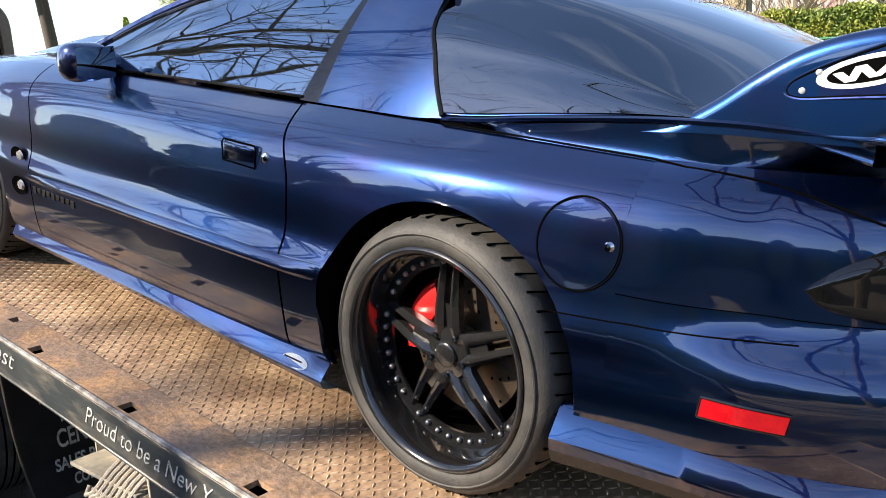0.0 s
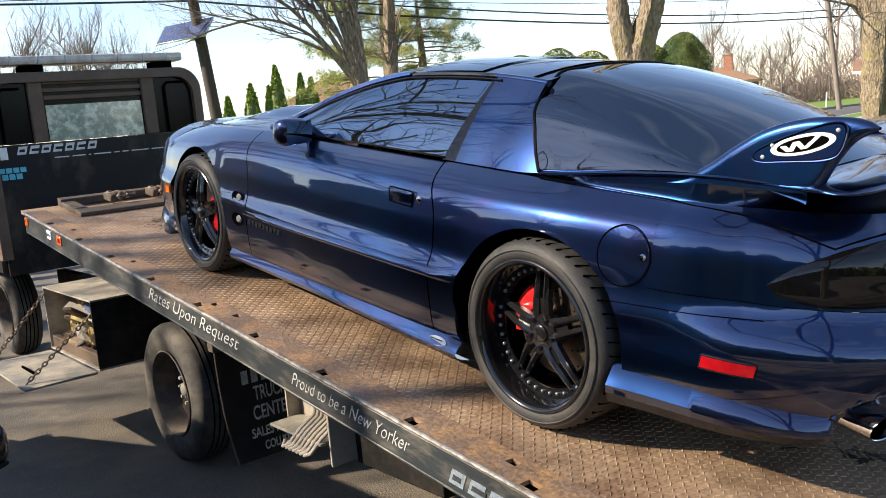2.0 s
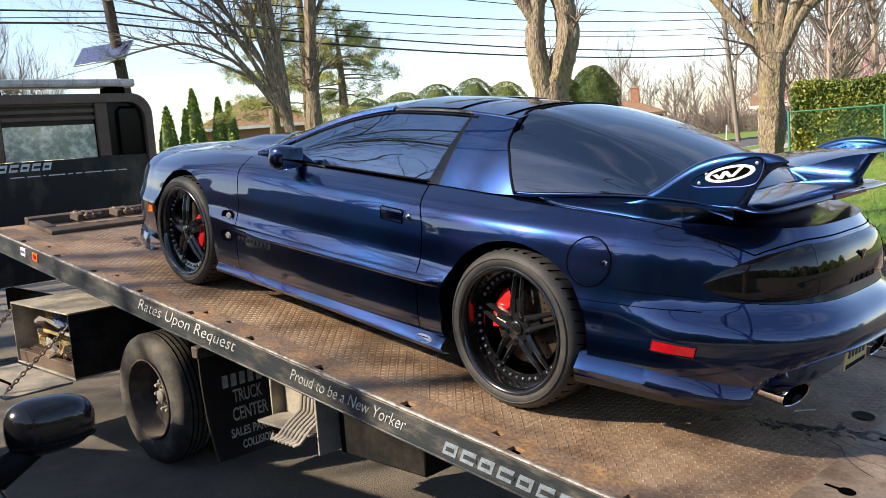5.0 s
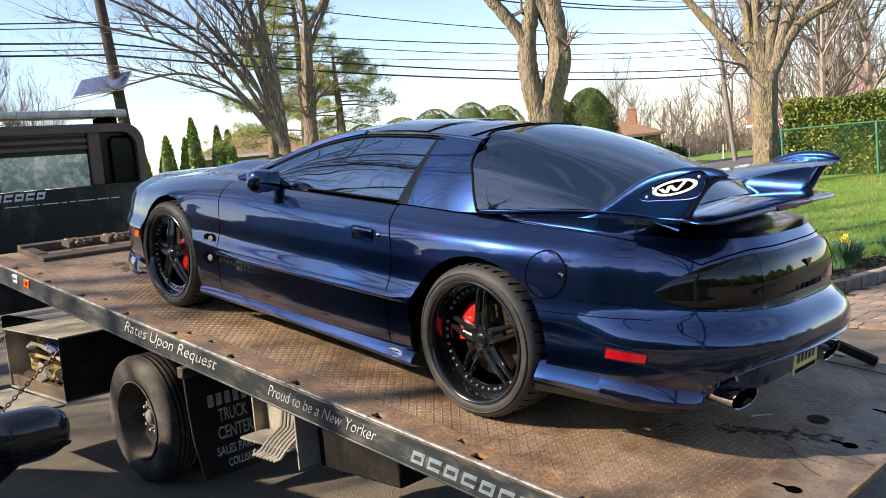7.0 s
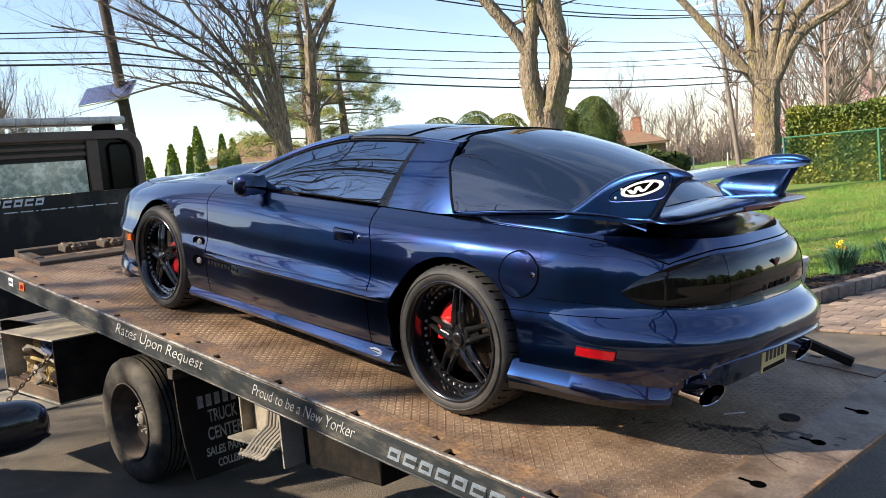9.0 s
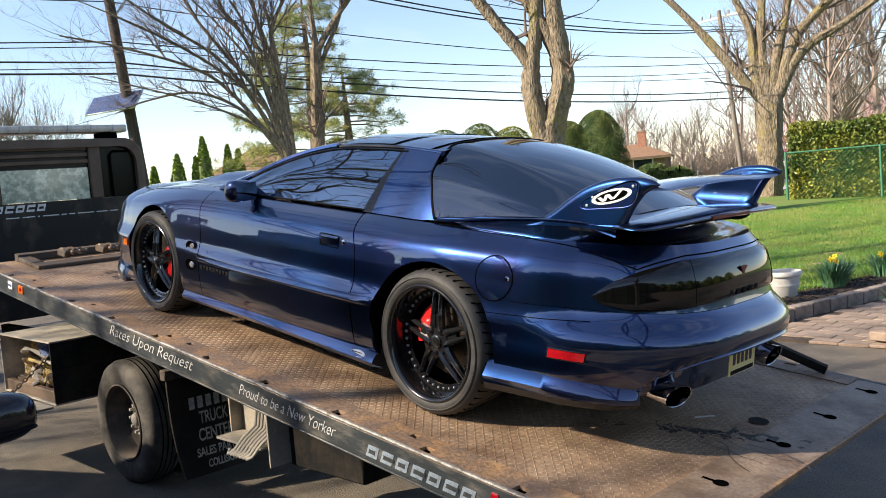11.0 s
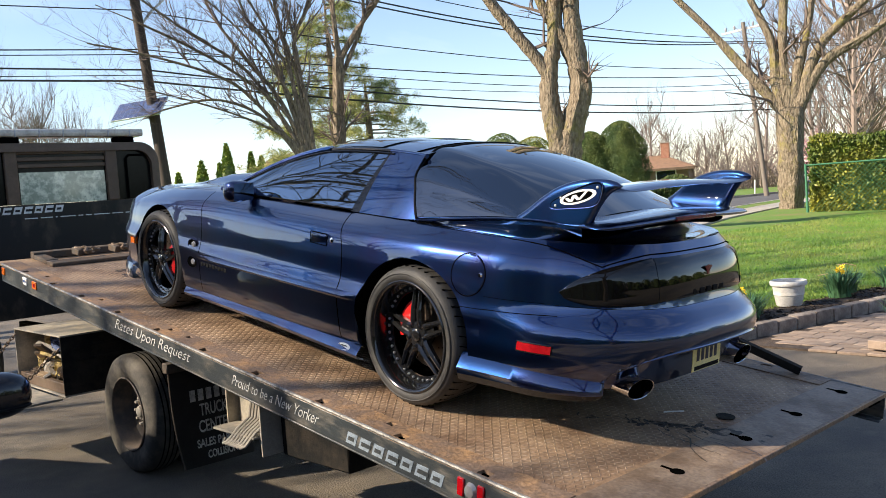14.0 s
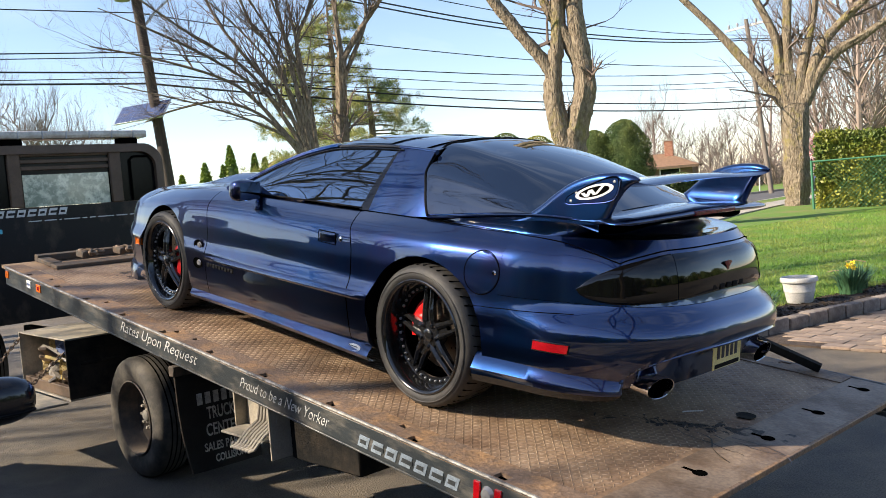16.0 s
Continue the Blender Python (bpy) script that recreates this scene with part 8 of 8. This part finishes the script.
house(-33.3, 48.3, 28, 9.6, 7.0, 2.0, 2.95, BROWN_SIDING, ROOF, "low brown ranch house with a red brick chimney", 3.2, ((-3.5, 0.8, 1.6, 1.1), (0.2, 0.8, 1.2, 1.1), (3.4, 0.8, 1.3, 1.1)), 2.2, 0.6, WOOD_CAB)
house(-21.3, 56.5, 22, 6.5, 7.0, 1.9, 2.7, GREY_SIDING, ROOF, "pale grey house beyond the street", None, ((-2.0, 0.9, 1.4, 1.2), (1.5, 0.9, 1.4, 1.2)))
house(-41.4, 26.7, 55, 5.6, 6.0, 2.8, 4.4, BRICK, ROOF, "brown-roofed house behind the cypress row", None, ((-1.5, 1.0, 1.3, 1.2), (1.8, 1.0, 1.3, 1.2)), 2.5)
# clipped bushes behind a black iron fence, in front of the brown house
for k, (x, y, r, h) in enumerate(((-23.2, 36.9, 0.80, 1.15), (-22.2, 37.6, 0.95, 1.35), (-21.2, 38.2, 0.85, 1.10))):
    clipped("round_bush", x, y, 0.72, r, r, h, 2600, YEW, "dark green rounded bush behind an iron fence", 640 + k, "egg", 0.10)
iron = thing("iron_fence", pose(-23.3, 36.2, 0.70, 0, 0, 31), "black iron railing fence before the bushes", "fence")
for k in range(27):
    tall = k % 13 == 0
    part("post" if tall else "picket", tube([(k * 0.115, 0, 0), (k * 0.115, 0, 1.18 if tall else 0.98)], 0.035 if tall else 0.012, 5), GAP, iron)
for z in (0.18, 0.90):
    part("rail", tube([(0, 0, z), (3.0, 0, z)], 0.02, 5), GAP, iron)
for k, (x, y) in enumerate(((-19.6, 37.4), (-18.6, 39.0))):
    tagged(obj("garden_stake", tube([(x, y, 0.6), (x + 0.05, y, 1.55)], 0.035, 6), BOARD_WHITE), "pale wooden stake beside the street", "stake", "garden stakes")
# a parked dark blue car by the grey house
pc = thing("parked_car", pose(-16.2, 42.6, 0.62, 0, 0, 100), "dark blue parked car beside the street", "car")
rows = []
for x, z0, z1, w in ((-2.1, 0.35, 0.7, 0.6), (-1.9, 0.25, 0.85, 0.8), (-1.0, 0.2, 0.95, 0.88), (0, 0.2, 0.95, 0.9), (1.2, 0.2, 0.92, 0.88), (1.9, 0.25, 0.8, 0.8), (2.1, 0.35, 0.65, 0.6)):
    rows.append([(x, w * s, z) for s, z in ((-0.9, z0), (-1, (z0 + z1) / 2), (-0.85, z1), (0, z1 + 0.03), (0.85, z1), (1, (z0 + z1) / 2), (0.9, z0))])
part("body", grid(rows), PAINT, pc)
rows = [[(x, w * s, z) for s, z in ((-1, 0.9), (-0.8, z1), (0, z1 + 0.03), (0.8, z1), (1, 0.9))] for x, z1, w in ((-1.7, 0.92, 0.8), (-1.0, 1.38, 0.75), (0.2, 1.40, 0.75), (1.1, 0.93, 0.8))]
part("cabin", grid(rows), TINT, pc)
for x in (-1.3, 1.3):
    for y in (-0.85, 0.65):
        part("wheel", lathe([(0, 0.0), (0.20, 0.0), (0.31, 0.01), (0.31, 0.2), (0.0, 0.2)], "y", 20), RUBBER, pc, mw=pose(x, y, 0.31))

# all that stands beyond the lawn lies this much farther out
for o in [q for q in scene.objects if q not in BEFORE and q.parent is None]:
    o.matrix_world = AWAY @ o.matrix_world
bpy.context.view_layer.update()

# ---------------------------------------------------------------- the black car on the drive beside the truck
suv = thing("black_car", pose(-2.05, -2.68, 0.0), "glossy black car parked on the drive beside the truck", "car")
bx_ = (-2.3, -2.15, -1.7, -0.9, 0.0, 0.9, 1.5, 2.2, 2.75, 2.95)
bw = spline(bx_, (0.70, 0.82, 0.90, 0.94, 0.95, 0.95, 0.94, 0.90, 0.80, 0.60))
bt = spline(bx_, (0.80, 0.98, 1.06, 1.08, 1.08, 1.07, 1.06, 1.00, 0.88, 0.70))
rows = []
for x in np.linspace(-2.3, 2.95, 50):
    w, t = bw(x), bt(x)
    x = x * 1.5 if x < 0 else x
    rows.append([(x, w * a, z) for a, z in ((-0.93, 0.28), (-1, 0.55), (-0.99, t - 0.25), (-0.94, t - 0.06), (-0.85, t), (-0.4, t + 0.05), (0, t + 0.06), (0.4, t + 0.05), (0.85, t), (0.94, t - 0.06), (0.99, t - 0.25), (1, 0.55), (0.93, 0.28))])
part("body", grid(rows), CAR_BLACK, suv)
cw = spline((-2.1, -1.4, 0.0, 0.9, 1.95), (0.74, 0.74, 0.74, 0.74, 0.84))
ctop = spline((-2.1, -1.7, -1.2, 0.0, 0.8, 1.3, 1.95), (1.05, 1.50, 1.78, 1.86, 1.78, 1.52, 1.06))
rows = []
for x in np.linspace(-2.1, 1.95, 40):
    w, t = cw(x), ctop(x)
    x = x * 1.5 if x < 0 else x
    rows.append([(x, 0.86 * (-1), 1.04), (x, -0.84, 1.06), (x, -w + 0.02, max(1.06, t - 0.06)), (x, -w * 0.85, max(1.06, t)), (x, 0, max(1.06, t) + 0.03), (x, w * 0.85, max(1.06, t)), (x, w - 0.02, max(1.06, t - 0.06)), (x, 0.84, 1.06), (x, 0.86, 1.04)])
part("glasshouse", grid(rows), CAB_DARK, suv, "dark tinted windows")
for s in (-1, 1):
    part("roof_pillar", tube([(1.98, s * 0.80, 1.08), (1.3, s * 0.745, 1.50), (0.8, s * 0.70, 1.76), (0.0, s * 0.69, 1.84), (-1.8, s * 0.69, 1.76), (-3.05, s * 0.75, 1.1)], [0.05, 0.045, 0.04, 0.04, 0.045, 0.05], 10), CAR_BLACK, suv)
    mr = part("door_mirror", bmesh.new(), CAR_BLACK, suv, "glossy black door mirror")
    own = bmesh.new()
    bmesh.ops.create_uvsphere(own, u_segments=26, v_segments=16, radius=1.0)
    for v in own.verts:
        x, y, z = v.co
        v.co = (0.085 * (x if x > 0 else 0.35 * x), 0.13 * math.copysign(abs(y) ** 0.7, y), 0.088 * math.copysign(abs(z) ** 0.72, z) * (1 - 0.12 * y * s))
    own.to_mesh(mr.data)
    own.free()
    mr.data.polygons.foreach_set("use_smooth", [True] * len(mr.data.polygons))
    mr.matrix_local = pose(1.70, s * 1.06, 1.225, 0, 0, s * -10)
    part("mirror_band", tube([(0.06 * math.cos(a) + 0.02, 0.12 * math.sin(a), -0.045) for a in np.linspace(-1.4, 1.4, 14)], 0.006, 6), BLACK_TRIM, mr)
    part("mirror_foot", tube([(1.68, s * 0.86, 1.09), (1.70, s * 0.95, 1.14), (1.70, s * 1.02, 1.18)], [0.05, 0.04, 0.04], 10), BLACK_TRIM, suv)
for x in (-2.1, 1.85):
    for s in (-1, 1):
        part("wheel", lathe([(0, 0.02), (0.22, 0.0), (0.26, -0.01), (0.345, 0.01), (0.345, 0.22), (0.0, 0.22)], "y", 32), RUBBER, suv, mw=pose(x, s * 0.93, 0.345, 0, 0, 0 if s < 0 else 180))

# ---------------------------------------------------------------- behind the viewer: mirrored bare trees, plus unseen houses, evergreens and wall added for reflections
house(6.0, -26.0, 180, 16.0, 8.0, 2.9, 4.9, SIDING, ROOF, "unseen tan house across the drive, added for reflections", None, ((-4, 0.9, 1.6, 1.3), (0, 0.9, 1.6, 1.3), (4, 0.9, 1.6, 1.3)), 0.0, 0.0)
house(-16.0, -24.0, 180, 12.0, 8.0, 2.9, 4.9, GREY_SIDING, ROOF, "unseen grey house across the drive, added for reflections", None, ((-3, 0.9, 1.6, 1.3), (2, 0.9, 1.6, 1.3)), 0.0, 0.0)


def round_tree(x, y, h, seed):
    random.seed(seed)
    limbs = [[(x, y, 0), (x + 0.05, y, h * 0.15), (x - 0.05, y + 0.1, h * 0.3)]]
    radii = [(0.30, 0.24)]
    for k in range(8):
        a = 2 * math.pi * k / 8 + random.uniform(-0.3, 0.3)
        sp = random.uniform(0.2, 0.42)
        limbs.append([(x, y, h * random.uniform(0.2, 0.3)), (x + math.cos(a) * h * sp * 0.35, y + math.sin(a) * h * sp * 0.35, h * 0.48),
                      (x + math.cos(a) * h * sp * 0.75, y + math.sin(a) * h * sp * 0.75, h * 0.74), (x + math.cos(a) * h * sp, y + math.sin(a) * h * sp, h * 1.0)])
        radii.append((0.13, 0.02))
    limb_tree("shade_tree", limbs, radii, "tall bare shade tree with many limbs behind the drive", seed, BARK, 8, h * 0.2, 2)


for k, (x, y, h) in enumerate(((-2.5, -12.5, 13.0), (-8.5, -13.5, 14.0), (-15.0, -12.0, 13.0), (-10.8, -3.0, 17.0), (-17.5, -7.0, 16.0))):
    round_tree(x, y, h, 400 + k)
OVER = [[(7.2, -5.6, 0.0), (7.1, -5.5, 2.0), (6.9, -5.3, 4.0)],
        [(6.9, -5.3, 3.8), (5.6, -4.2, 6.2), (3.6, -2.6, 8.0), (1.6, -0.9, 9.2), (-0.8, 0.8, 10.2)],
        [(6.9, -5.3, 3.9), (5.9, -3.2, 6.6), (4.2, -0.6, 8.6), (3.0, 1.8, 10.0), (1.2, 3.6, 11.2)],
        [(6.8, -5.2, 3.9), (4.8, -5.0, 6.8), (2.0, -4.4, 8.6), (-1.0, -3.6, 9.6), (-3.4, -2.6, 10.8)],
        [(3.6, -2.6, 8.0), (2.8, -1.0, 9.0), (1.6, 0.6, 9.4), (0.8, 2.0, 10.2)]]
limb_tree("shade_tree", OVER, [(0.34, 0.28), (0.18, 0.03), (0.17, 0.03), (0.16, 0.03), (0.10, 0.02)], "bare shade tree with long limbs over the drive", 431, BARK, 10, 2.0, 2, 0.3)
# more unseen houses, added for the paint and glass to mirror
for k, (x, y, rz) in enumerate(((46.0, -14.0, 90), (48.0, 10.0, 90), (38.0, 34.0, 120))):
    house(x, y, rz, 14.0, 8.0, 2.9, 4.8, (SIDING, GREY_SIDING, BRICK)[k], ROOF, ("tan", "grey", "brick")[k] + " house down the street, unseen, added for reflections", None, ((-3, 0.9, 1.6, 1.3), (2, 0.9, 1.6, 1.3)), 0.0, 0.0)
# two unseen evergreen rows, added as dark backdrops mirrored in tail and side
for k in range(14):
    clipped("clipped_yew", 21.0 + 1.6 * (k % 2), -18 + 3.9 * k, 0.0, 1.9, 2.6, 3.4 + 0.6 * ((k * 7) % 4), 2200, YEW, "tall unseen evergreen added as a dark backdrop for the tail's reflections", 540 + k, "egg", 0.16)
for k in range(24):
    clipped("clipped_yew", -52 + 3.1 * k, -16.4 + 0.9 * (k % 3), 0.0, 2.6, 1.6, 4.6 + 0.5 * ((k * 5) % 4), 2600, YEW, "tall unseen evergreen added as a dark backdrop for the side's reflections", 570 + k, "egg", 0.17)
# unseen wall, added so the doors reflect dark instead of sunlit ground
tagged(obj("wall_south", box(-47.0, -6.0, -5.45, -5.2, 0.0, 1.75, bevel=0.02), POLE), "long dark unseen wall added to darken reflections in the car's side", "wall", kind="structure")
